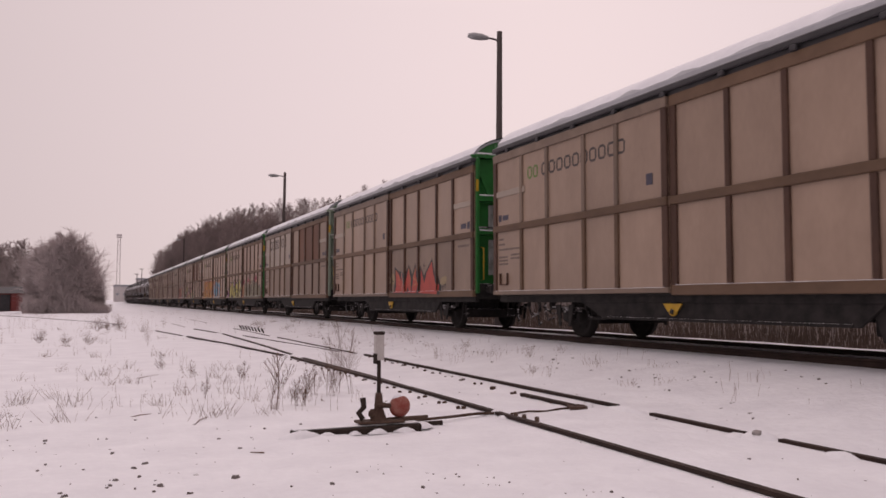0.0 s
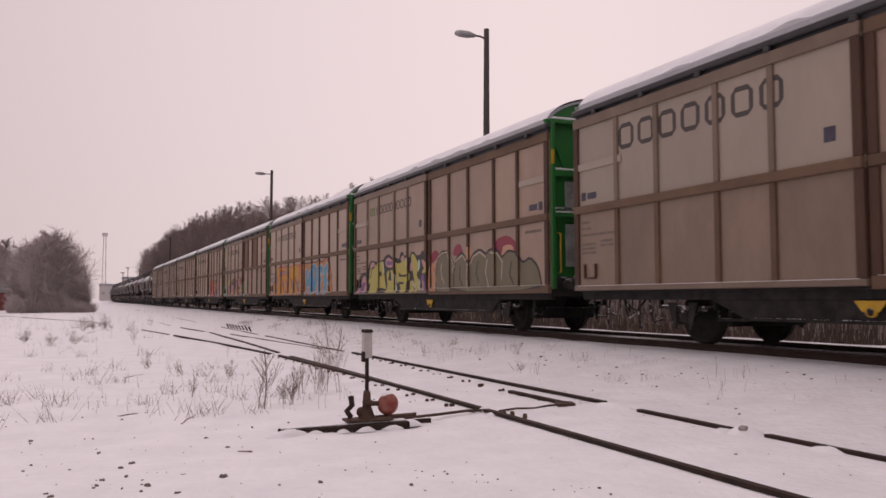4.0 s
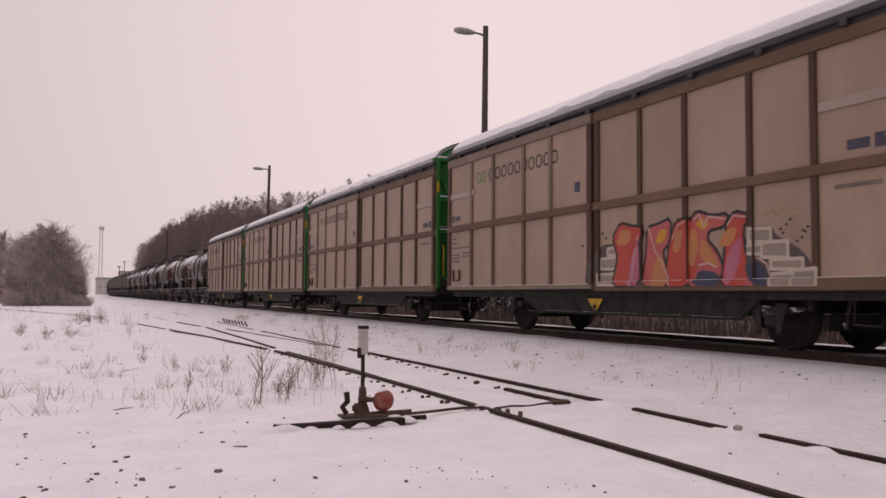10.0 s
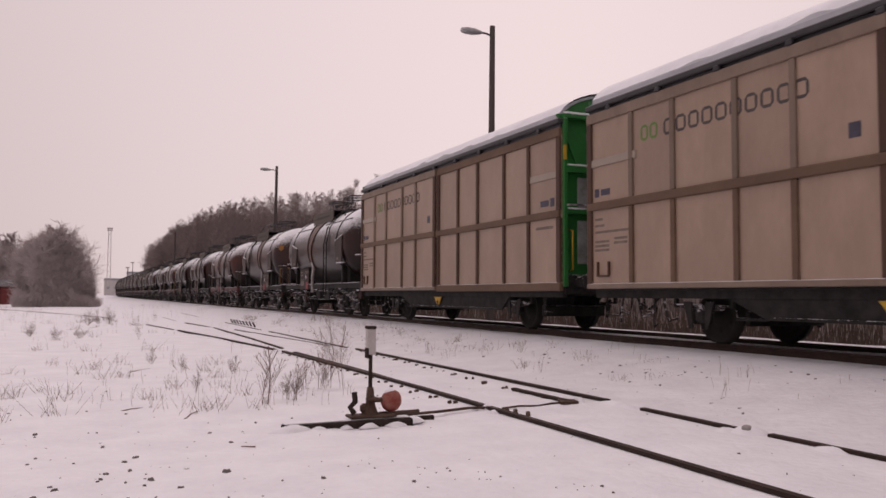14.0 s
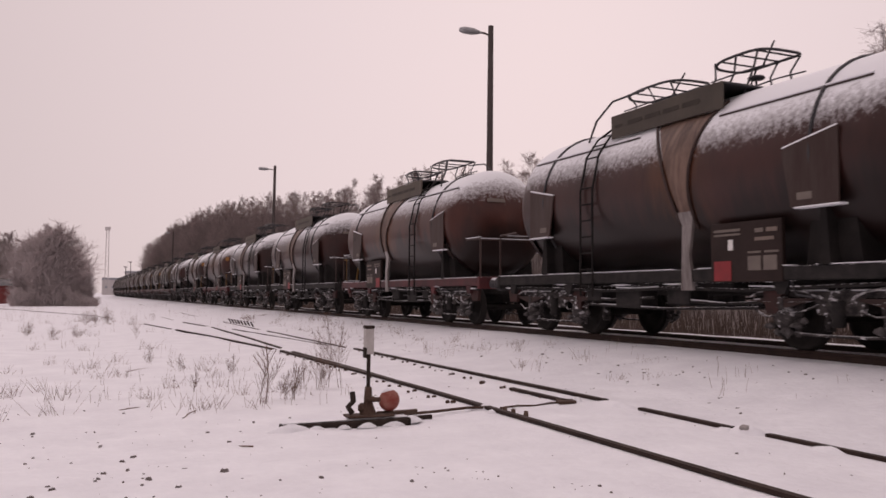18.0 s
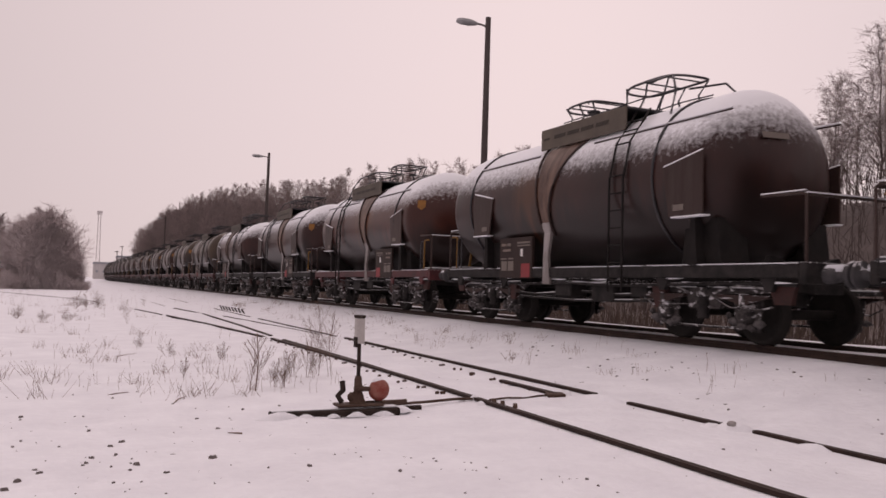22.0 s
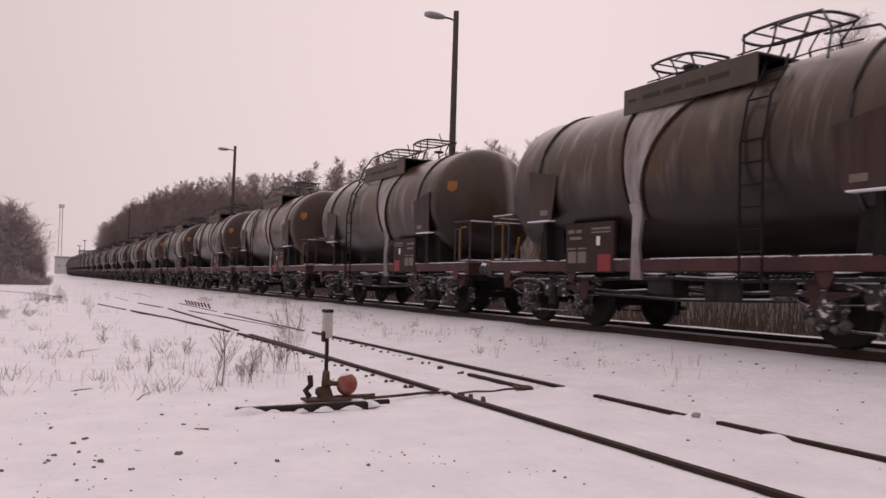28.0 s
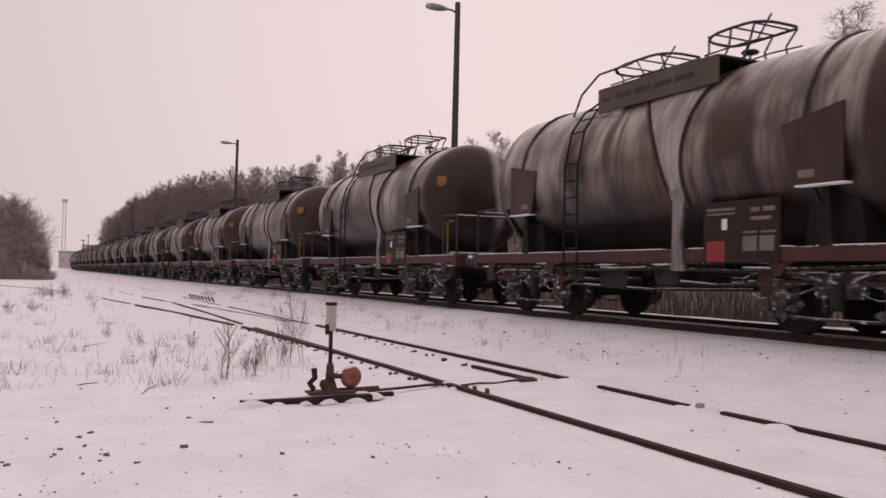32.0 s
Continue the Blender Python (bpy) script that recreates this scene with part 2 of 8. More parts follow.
SNOW = surf("snow", (0.80, 0.81, 0.84), (0.69, 0.695, 0.73), 1.6, 0.9, 0, 0.9, contrast=0.5, deep=0.07)
ROOF_SNOW = surf("roof_snow", (0.80, 0.81, 0.84), (0.67, 0.68, 0.72), 1.4, 0.9, 0, 0.4, contrast=0.5)
PLY = surf("beige_panel", (0.345, 0.242, 0.180), (0.235, 0.160, 0.117), 1.1, 0.36, 0, 0.05, (1, 1.6, 0.8), 0.10, 0.75, spec=0.5)
PLY_CLEAN = surf("clean_beige_panel", (0.405, 0.300, 0.234), (0.315, 0.228, 0.174), 1.1, 0.36, 0, 0.05, (1, 1.6, 0.8), 0.08, 0.8, spec=0.5)
PLY_WORN = surf("weathered_panel", (0.245, 0.172, 0.126), (0.160, 0.110, 0.080), 1.1, 0.4, 0, 0.05, (1, 1.6, 0.8), 0.12, 0.75, spec=0.45)
PLY_PALE = surf("pale_panel", (0.335, 0.275, 0.226), (0.265, 0.213, 0.172), 0.9, 0.38, 0, 0.05, (1, 2, 0.8), 0.07, 0.9, spec=0.5)
PLY_BROWN = surf("brown_panel", (0.150, 0.059, 0.029), (0.094, 0.037, 0.019), 1.2, 0.5, 0, 0.08, (1, 4, 0.6), 0.12, 0.8, spec=0.3)
STILE = surf("brown_frame", (0.092, 0.046, 0.030), (0.043, 0.022, 0.016), 1.6, 0.6, 0, 0.12, (1, 1, 0.6), 0.15, 0.7, spec=0.3)
BEIGE_STILE = surf("beige_frame", (0.215, 0.158, 0.122), (0.130, 0.092, 0.070), 1.6, 0.55, 0, 0.12, (1, 1, 0.6), 0.15, 0.7, spec=0.3)
BELT = surf("tan_belt", (0.158, 0.096, 0.060), (0.080, 0.047, 0.030), 1.2, 0.6, 0, 0.12, (1, 0.6, 1), 0.15, 0.7, spec=0.3)
GREEN = surf("green_paint", (0.012, 0.175, 0.036), (0.009, 0.092, 0.022), 1.4, 0.45, 0, 0.08, contrast=0.7, spec=0.4, dust=0.12)
PALE_END = surf("grey_green_paint", (0.27, 0.32, 0.26), (0.17, 0.20, 0.16), 1.4, 0.6, 0, 0.08, contrast=0.7, dust=0.12)
GUTTER = surf("dark_gutter", (0.026, 0.025, 0.028), (0.045, 0.043, 0.047), 2.5, 0.5, 0.0, 0.05, spec=0.35)
END_PLATE = surf("snowy_end_plate", (0.16, 0.17, 0.155), (0.40, 0.41, 0.41), 2.2, 0.8, 0, 0.3, contrast=0.5, spec=0.2, dust=0.1)
ROOF = surf("roof_sheet", (0.33, 0.34, 0.37), (0.24, 0.25, 0.27), 1.3, 0.5, 0.3, 0.08)
VOIDBLACK = surf("matt_black_iron", (0.010, 0.0085, 0.0085), (0.020, 0.017, 0.016), 4.0, 0.75, 0, 0.2, spec=0.14)
BLACK = surf("black_underframe", (0.012, 0.011, 0.011), (0.034, 0.030, 0.029), 4.5, 0.7, 0, 0.3, contrast=0.4, spec=0.15, dust=0.12)
ICED = surf("iced_underframe", (0.018, 0.016, 0.016), (0.085, 0.075, 0.073), 7.0, 0.8, 0, 0.4, (1, 1, 1.6), contrast=0.32, spec=0.2, dust=0.20, cake=0.16)
WHEEL = surf("wheel_steel", (0.011, 0.0098, 0.0095), (0.026, 0.022, 0.020), 3.0, 0.75, 0.0, 0.1, spec=0.14)
TREAD = surf("bright_tread", (0.25, 0.24, 0.23), (0.12, 0.11, 0.10), 4.0, 0.35, 0.9, 0.05)
RAIL = surf("rail_steel", (0.026, 0.017, 0.015), (0.052, 0.032, 0.026), 4.0, 0.7, 0.2, 0.15, spec=0.15)
RAILHEAD = surf("rail_head", (0.10, 0.085, 0.08), (0.16, 0.14, 0.13), 4.0, 0.45, 0.7, 0.05)
TIMBER = surf("dark_timber", (0.022, 0.016, 0.014), (0.045, 0.032, 0.027), 4.0, 0.85, 0, 0.35, (3, 1, 1), spec=0.1)
RUSTDARK = surf("dark_red_rust", (0.06, 0.022, 0.019), (0.024, 0.014, 0.013), 5.0, 0.7, 0, 0.25, spec=0.25, dust=0.12)
RUST = surf("rusty_iron", (0.05, 0.027, 0.02), (0.12, 0.08, 0.062), 7.0, 0.75, 0.2, 0.3, spec=0.15)
REDDARK = surf("dirty_red_sill_paint", (0.085, 0.022, 0.023), (0.03, 0.014, 0.014), 2.4, 0.55, 0, 0.1, vary=0.3, spec=0.3, dust=0.12)
REDPAINT = surf("red_sill_paint", (0.12, 0.024, 0.026), (0.045, 0.016, 0.017), 2.4, 0.55, 0, 0.1, vary=0.3, spec=0.3, dust=0.12)
RED = surf("red_plate", (0.27, 0.018, 0.022), (0.19, 0.016, 0.018), 4.0, 0.5, 0, 0.03)
REDBALL = surf("faded_red_weight", (0.21, 0.032, 0.022), (0.30, 0.13, 0.10), 11.0, 0.6, 0, 0.15, contrast=0.35)
YELLOW = surf("yellow_paint", (0.55, 0.33, 0.02), (0.40, 0.22, 0.02), 5.0, 0.55, 0, 0.05)
OCHRE = surf("worn_yellow_paint", (0.24, 0.12, 0.015), (0.10, 0.05, 0.015), 6.0, 0.6, 0, 0.08, spec=0.2)
ORANGE = surf("orange_plate", (0.27, 0.11, 0.016), (0.19, 0.08, 0.015), 5.0, 0.55, 0, 0.04)
BLUE = surf("blue_plate", (0.034, 0.032, 0.055), (0.055, 0.05, 0.075), 9.0, 0.5, 0, 0.0, contrast=0.3)
WHITE = surf("white_marking", (0.72, 0.71, 0.69), (0.60, 0.58, 0.56), 5.0, 0.6, 0, 0.0)
INK = surf("dark_marking", (0.05, 0.042, 0.042), (0.075, 0.062, 0.058), 5.0, 0.6, 0, 0.0)
DARKMARK = surf("worn_dark_stencil", (0.13, 0.10, 0.088), (0.20, 0.155, 0.13), 9.0, 0.6, 0, 0.0, spec=0.2)
GREYMARK = surf("grey_marking", (0.13, 0.105, 0.092), (0.17, 0.14, 0.12), 5.0, 0.6, 0, 0.0)
LIME = surf("green_marking", (0.11, 0.20, 0.05), (0.10, 0.17, 0.05), 5.0, 0.6, 0, 0.0)
FADED = surf("faded_marking", (0.17, 0.132, 0.112), (0.21, 0.165, 0.14), 5.0, 0.6, 0, 0.0, spec=0.2)
BOARDMARK = surf("worn_board_marking", (0.035, 0.028, 0.023), (0.05, 0.04, 0.033), 5.0, 0.6, 0, 0.0, spec=0.2)
SADDLE = surf("saddle_plate_paint", (0.038, 0.0195, 0.0168), (0.058, 0.041, 0.037), 2.2, 0.5, 0, 0.1, (1, 3, 0.4), 0.2, spec=0.2)
DRIP = surf("icicle_frost", (0.115, 0.105, 0.105), (0.020, 0.017, 0.016), 9.0, 0.7, 0, 0.4, (1, 1, 0.5), contrast=0.35, spec=0.2)
APRON = surf("stained_spill", (0.04, 0.018, 0.013), (0.21, 0.135, 0.105), 2.2, 0.45, 0, 0.2, (1, 3, 0.5), contrast=0.5, spec=0.25)
APRON_ICE = surf("iced_spill", (0.12, 0.10, 0.095), (0.42, 0.39, 0.38), 2.2, 0.5, 0, 0.2, (1, 3, 0.5), contrast=0.55, spec=0.25)
SPRING = surf("brown_leaf_spring", (0.05, 0.028, 0.024), (0.022, 0.015, 0.014), 5.0, 0.65, 0, 0.2, (1, 0.4, 5), spec=0.2, dust=0.14, cake=0.13)
SLUSHED = surf("slush_lined_iron", (0.50, 0.49, 0.50), (0.02, 0.017, 0.016), 9.0, 0.8, 0, 0.2, contrast=0.3, spec=0.1)
BOXMAT = surf("brown_cabinet", (0.022, 0.013, 0.0115), (0.038, 0.024, 0.021), 1.8, 0.55, 0, 0.08, vary=0.2, spec=0.15)
SIGN = surf("khaki_board", (0.095, 0.076, 0.058), (0.055, 0.044, 0.036), 1.5, 0.65, 0, 0.08, (1, 1, 1), 0.3, 0.6)
ICE = surf("grey_ice", (0.30, 0.272, 0.266), (0.06, 0.04, 0.034), 1.6, 0.45, 0, 0.35, (1, 2.5, 0.5), contrast=0.4)
GREYSTEEL = surf("grey_steel", (0.065, 0.061, 0.064), (0.03, 0.029, 0.031), 2.0, 0.55, 0.2, 0.1, dust=0.14)
POLE = surf("concrete_pole", (0.10, 0.083, 0.08), (0.07, 0.058, 0.056), 3.0, 0.85, 0, 0.15, (1, 1, 0.4), spec=0.15)
LAMPHEAD = surf("lamp_housing", (0.36, 0.36, 0.37), (0.26, 0.26, 0.27), 5.0, 0.5, 0.2, 0.03)
BARK = surf("birch_bark", (0.24, 0.20, 0.185), (0.12, 0.095, 0.088), 3.0, 0.9, 0, 0.3, (3, 3, 0.6), 0.2)
# greys of bare twigs; far trees have the haze put into this colour
PALETWIG = surf("pale_frosted_twigs", (0.27, 0.225, 0.22), (0.34, 0.29, 0.285), 2.0, 0.9, 0, 0.0, vary=0.15, spec=0.1)
HAZETWIG = surf("frosted_twigs", (0.38, 0.322, 0.318), (0.46, 0.40, 0.395), 2.0, 0.9, 0, 0.0, vary=0.12, spec=0.1)
TWIG = surf("bare_twigs", (0.215, 0.168, 0.162), (0.285, 0.23, 0.222), 2.0, 0.9, 0, 0.0, vary=0.2, spec=0.1)
GRASS = surf("bleached_grass", (0.33, 0.265, 0.24), (0.21, 0.165, 0.15), 3.0, 0.9, 0, 0.0, spec=0.1)
STALK = surf("dry_stalks", (0.20, 0.13, 0.10), (0.12, 0.08, 0.065), 3.0, 0.9, 0, 0.0, spec=0.1)
BRUSH = surf("brown_brush", (0.105, 0.083, 0.078), (0.155, 0.126, 0.119), 2.0, 0.9, 0, 0.0, spec=0.1)
PALEREED = surf("bleached_reeds", (0.50, 0.43, 0.40), (0.32, 0.26, 0.235), 4.0, 0.9, 0, 0.0, spec=0.1)
REED = surf("dry_reeds", (0.16, 0.118, 0.098), (0.085, 0.062, 0.053), 4.0, 0.9, 0, 0.0, (4, 4, 0.5), spec=0.1)
LITTER = surf("hillside_litter", (0.095, 0.075, 0.071), (0.15, 0.122, 0.115), 1.4, 0.95, 0, 0.4, contrast=0.5)
GREYSTONE = surf("grey_stone", (0.34, 0.31, 0.30), (0.24, 0.22, 0.215), 12.0, 0.9, 0, 0.3)
STONE = surf("dark_clods", (0.09, 0.072, 0.068), (0.17, 0.145, 0.14), 9.0, 0.9, 0, 0.3)
REDSHED = surf("red_boards", (0.17, 0.035, 0.032), (0.12, 0.028, 0.026), 3.0, 0.8, 0, 0.15, (1, 1, 0.3))
# pale grey of the shed wall; on far mast and buildings, haze painted in
HAZEWALL = surf("pale_plaster", (0.44, 0.41, 0.41), (0.50, 0.47, 0.47), 0.4, 0.9, 0, 0.0)
LANTERN = surf("lantern_white", (0.50, 0.47, 0.45), (0.34, 0.31, 0.30), 7.0, 0.5, 0, 0.05)
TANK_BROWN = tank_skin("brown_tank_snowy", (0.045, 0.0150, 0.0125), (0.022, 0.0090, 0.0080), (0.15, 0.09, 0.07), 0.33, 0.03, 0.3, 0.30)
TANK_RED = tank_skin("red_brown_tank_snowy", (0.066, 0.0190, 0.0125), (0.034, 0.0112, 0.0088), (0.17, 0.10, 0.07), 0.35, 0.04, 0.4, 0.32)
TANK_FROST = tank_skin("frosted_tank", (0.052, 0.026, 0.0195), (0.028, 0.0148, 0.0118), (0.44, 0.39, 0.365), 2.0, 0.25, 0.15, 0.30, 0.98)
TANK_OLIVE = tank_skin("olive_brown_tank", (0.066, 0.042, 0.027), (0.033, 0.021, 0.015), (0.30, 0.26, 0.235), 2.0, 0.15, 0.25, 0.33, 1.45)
TANK_PALE = tank_skin("pale_tank", (0.42, 0.40, 0.39), (0.34, 0.32, 0.31), (0.5, 0.5, 0.5), 0.8, 0.2, black_reach=0.4)




# ======== mesh helpers ========
class Shape:
    """Collects simple solids into one mesh."""

    def __init__(self):
        self.v, self.f, self.s = [], [], []

    def add(self, vs, fs, smooth=False):
        k = len(self.v)
        self.v += [tuple(p) for p in vs]
        self.f += [tuple(i + k for i in q) for q in fs]
        self.s += [smooth] * len(fs)
        return self

    def box(self, x0, x1, y0, y1, z0, z1, b=0.0, m=None):
        if b <= 0:
            vs = [(x, y, z) for x in (x0, x1) for y in (y0, y1) for z in (z0, z1)]
            fs = [(0, 1, 3, 2), (4, 6, 7, 5), (0, 4, 5, 1), (2, 3, 7, 6), (0, 2, 6, 4), (1, 5, 7, 3)]
        else:
            c = [(x0 + x1) / 2, (y0 + y1) / 2, (z0 + z1) / 2]
            h = [(x1 - x0) / 2, (y1 - y0) / 2, (z1 - z0) / 2]
            vs, idx = [], {}
            for a in (-1, 1):
                for d in (-1, 1):
                    for e in (-1, 1):
                        for ax in range(3):
                            sg = (a, d, e)
                            p = [c[i] + sg[i] * (h[i] if i == ax else h[i] - b) for i in range(3)]
                            idx[(a, d, e, ax)] = len(vs)
                            vs.append(p)
            fs = []
            for ax in range(3):
                o = [i for i in range(3) if i != ax]
                for s in (-1, 1):
                    q = []
                    for u, w in ((-1, -1), (1, -1), (1, 1), (-1, 1)):
                        g = [0, 0, 0]
                        g[ax], g[o[0]], g[o[1]] = s, u, w
                        q.append(idx[(*g, ax)])
                    flip = (s < 0) != (ax == 1)
                    fs.append(tuple(reversed(q)) if flip else tuple(q))
                for u in (-1, 1):
                    for w in (-1, 1):
                        g0, g1 = [0, 0, 0], [0, 0, 0]
                        g0[ax], g1[ax] = -1, 1
                        g0[o[0]] = g1[o[0]] = u
                        g0[o[1]] = g1[o[1]] = w
                        fs.append((idx[(*g0, o[0])], idx[(*g1, o[0])], idx[(*g1, o[1])], idx[(*g0, o[1])]))
            for a in (-1, 1):
                for d in (-1, 1):
                    for e in (-1, 1):
                        fs.append(tuple(idx[(a, d, e, ax)] for ax in range(3)))
        if m is not None:
            vs = [m @ Vector(p) for p in vs]
        return self.add(vs, fs)

    def tube(self, pts, r, n=6, r1=None, caps=True, smooth=True):
        pts = [Vector(p) for p in pts]
        r1 = r if r1 is None else r1
        vs, fs, k = [], [], len(pts)
        for i, p in enumerate(pts):
            d = (pts[min(i + 1, k - 1)] - pts[max(i - 1, 0)]).normalized()
            a = d.orthogonal() if abs(d.z) > 0.9 else d.cross(Vector((0, 0, 1)))
            a.normalize()
            c = d.cross(a)
            rr = r + (r1 - r) * i / max(1, k - 1)
            vs += [p + (a * math.cos(6.28319 * j / n) + c * math.sin(6.28319 * j / n)) * rr for j in range(n)]
        for i in range(k - 1):
            fs += [(i * n + j, i * n + (j + 1) % n, (i + 1) * n + (j + 1) % n, (i + 1) * n + j) for j in range(n)]
        self.add(vs, fs, smooth)
        if caps:
            self.add(vs[:n], [tuple(range(n))]), self.add(vs[-n:], [tuple(reversed(range(n)))])
        return self

    def lathe(self, prof, axis="y", n=32, at=(0, 0, 0), smooth=True):
        """prof: (along, radius) pairs."""
        vs, fs = [], []
        for a, r in prof:
            for j in range(n):
                c, s = r * math.cos(6.28319 * j / n), r * math.sin(6.28319 * j / n)
                p = {"y": (c, a, s), "x": (a, c, s), "z": (c, s, a)}[axis]
                vs.append((p[0] + at[0], p[1] + at[1], p[2] + at[2]))
        for i in range(len(prof) - 1):
            fs += [(i * n + j, (i + 1) * n + j, (i + 1) * n + (j + 1) % n, i * n + (j + 1) % n) for j in range(n)]
        self.add(vs, fs, smooth)
        if prof[0][1] > 0.001:
            self.add(vs[:n], [tuple(range(n))])
        if prof[-1][1] > 0.001:
            self.add(vs[-n:], [tuple(reversed(range(n)))])
        return self

    def prism(self, poly, x0, x1, plane="yz"):
        """A polygon, given in one plane, between two places on the third axis."""
        k = len(poly)
        put = {"yz": lambda a, b, c: (c, a, b), "xz": lambda a, b, c: (a, c, b), "xy": lambda a, b, c: (a, b, c)}[plane]
        vs = [put(a, b, x0) for a, b in poly] + [put(a, b, x1) for a, b in poly]
        fs = [tuple(range(k)), tuple(reversed(range(k, 2 * k)))] + [(i, i + k, (i + 1) % k + k, (i + 1) % k) for i in range(k)]
        return self.add(vs, fs)

    def mesh(self, name):
        me = bpy.data.meshes.new(name)
        me.from_pydata(self.v, [], self.f)
        me.polygons.foreach_set("use_smooth", self.s)
        bm = bmesh.new()
        bm.from_mesh(me)
        bmesh.ops.recalc_face_normals(bm, faces=bm.faces)
        bm.to_mesh(me)
        bm.free()
        return me


def solid(name, shape, material, label="", category="", group="", kind="", at=None):
    ob = new(name, shape.mesh(name) if isinstance(shape, Shape) else shape)
    if not ob.data.materials:
        ob.data.materials.append(material)
    if at is not None:
        ob.matrix_basis = at
    return tagged(ob, label, category, group, kind)


def part(name, shape, material, parent, label="", at=None):
    ob = solid(name, shape, material, label, at=at)
    ob.parent = parent
    return ob


# ======== ground ========
XC, ZR, U0 = 10.34, 0.484, 0.0     # main track: centre line, rail top


def smooth_step(a, b, x):
    t = min(1.0, max(0.0, (x - a) / (b - a)))
    return t * t * (3 - 2 * t)


BEND_Y, BEND_R = 235.0, 520.0


def track(s, side=0.0):
    """Place and heading of the main track at s metres along it, side metres to its right."""
    if s <= BEND_Y:
        return XC + side, s, 0.0
    a = (s - BEND_Y) / BEND_R
    return XC + BEND_R - (BEND_R - side) * math.cos(a), BEND_Y + (BEND_R - side) * math.sin(a), -a


def hill(x, y):
    """Height of the wooded hillside behind the track."""
    foot = 14.2 + 1.2 * noise.noise((0.05 * y, 3.1, 0))
    up = 4.3 + 3.3 * smooth_step(45, 110, y) + 5.5 * smooth_step(110, 230, y)
    up *= 1 - smooth_step(255, 330, y)
    return up * smooth_step(foot, foot + 10, x)


BED_X = (8.4, 8.9, 9.3, 9.5, 9.66, 9.85, 10.3, 10.85, 11.02, 11.2, 11.5, 12.5, 13.0, 14.2)
BED_Z = (0.27, 0.31, 0.345, 0.35, 0.385, 0.425, 0.432, 0.425, 0.39, 0.39, 0.415, 0.415, 0.36, 0.12)


def ground_height(x, y):
    z = 0.30 * smooth_step(5.9, 9.0, x) - 0.16 * smooth_step(12.0, 13.4, x)
    amp = 0.05 if abs(x) < 40 and y < 90 else 0.25
    z += amp * (0.6 * noise.noise((x * 0.45, y * 0.45, 0)) + 0.3 * noise.noise((x * 1.7, y * 1.7, 5)))
    z += 0.016 * noise.noise((x * 3.3, y * 3.3, 9)) + 0.009 * noise.noise((x * 9, y * 9, 4)) if y < 25 else 0
    near_rail = min(abs(x - 4.13), abs(x - 5.65))
    if y < 60 and near_rail < 0.4:
        z *= near_rail / 0.4
    if 8.4 < x < 14.2 and y < 400:
        bed = float(np.interp(x, BED_X, BED_Z))
        z = bed + (0.012 + 0.02 * abs(x - XC) / 3) * noise.noise((x * 1.5, y * 0.7, 2))
    if abs(x) < 0.6 and abs(y) < 0.6:
        z = min(z, 0.02)
    return z


def graded(a, b, fine, grow):
    """Grid lines from a to b, close near the middle stretch and wider beyond."""
    out, p, q = [], -fine, 0.0
    step = fine
    while q < b:
        out.append(q)
        if q > 14:
            step *= grow
        q += step
    out.append(b)
    step = fine
    while p > a:
        out.append(p)
        if p < -6:
            step *= grow
        p -= step
    out.append(a)
    return sorted(out)


def build_ground():
    xs, ys = graded(-2500, 2500, 0.10, 1.16), graded(-2500, 3000, 0.10, 1.09)
    vs = [(x, y, ground_height(x, y)) for y in ys for x in xs]
    w = len(xs)
    fs = [(j * w + i, j * w + i + 1, (j + 1) * w + i + 1, (j + 1) * w + i) for j in range(len(ys) - 1) for i in range(w - 1)]
    me = bpy.data.meshes.new("ground")
    me.from_pydata(vs, [], fs)
    me.polygons.foreach_set("use_smooth", [True] * len(fs))
    solid("ground", me, SNOW, "snow-covered yard ground with low drifts", "snow ground", kind="structure")
    xs = [13.4 + 0.8 * i for i in range(60)]
    ys = [-60 + 2.0 * i for i in range(215)]
    vs = [(x, y, hill(x, y) + 0.12 - 0.35 * (i == 0) + 0.25 * noise.noise((x * 0.5, y * 0.5, 1))) for y in ys for i, x in enumerate(xs)]
    w = len(xs)
    fs = [(j * w + i, j * w + i + 1, (j + 1) * w + i + 1, (j + 1) * w + i) for j in range(len(ys) - 1) for i in range(w - 1)]
    me = bpy.data.meshes.new("hillside")
    me.from_pydata(vs, [], fs)
    me.polygons.foreach_set("use_smooth", [True] * len(fs))
    solid("hillside_ground", me, LITTER, "brown hillside of leaf litter and brush behind the track", "hillside", kind="structure")


build_ground()

RAIL_PROFILE = [(-0.065, -0.16), (0.065, -0.16), (0.065, -0.145), (0.012, -0.125), (0.012, -0.045), (0.035, -0.03), (0.035, 0.0), (-0.035, 0.0), (-0.035, -0.03), (-0.012, -0.045), (-0.012, -0.125), (-0.065, -0.145)]


def rail_shape(points):
    """A rail swept through (x, y, z of its top)."""
    sh, vs, fs, k = Shape(), [], [], len(RAIL_PROFILE)
    pts = [Vector(p) for p in points]
    for i, p in enumerate(pts):
        d = (pts[min(i + 1, len(pts) - 1)] - pts[max(i - 1, 0)]).normalized()
        side = Vector((d.y, -d.x, 0)).normalized()
        vs += [p + side * a + Vector((0, 0, b)) for a, b in RAIL_PROFILE]
    for i in range(len(pts) - 1):
        fs += [(i * k + j, i * k + (j + 1) % k, (i + 1) * k + (j + 1) % k, (i + 1) * k + j) for j in range(k)]
    fs += [tuple(range(k)), tuple(range(len(vs) - k, len(vs)))]
    return sh.add(vs, fs)


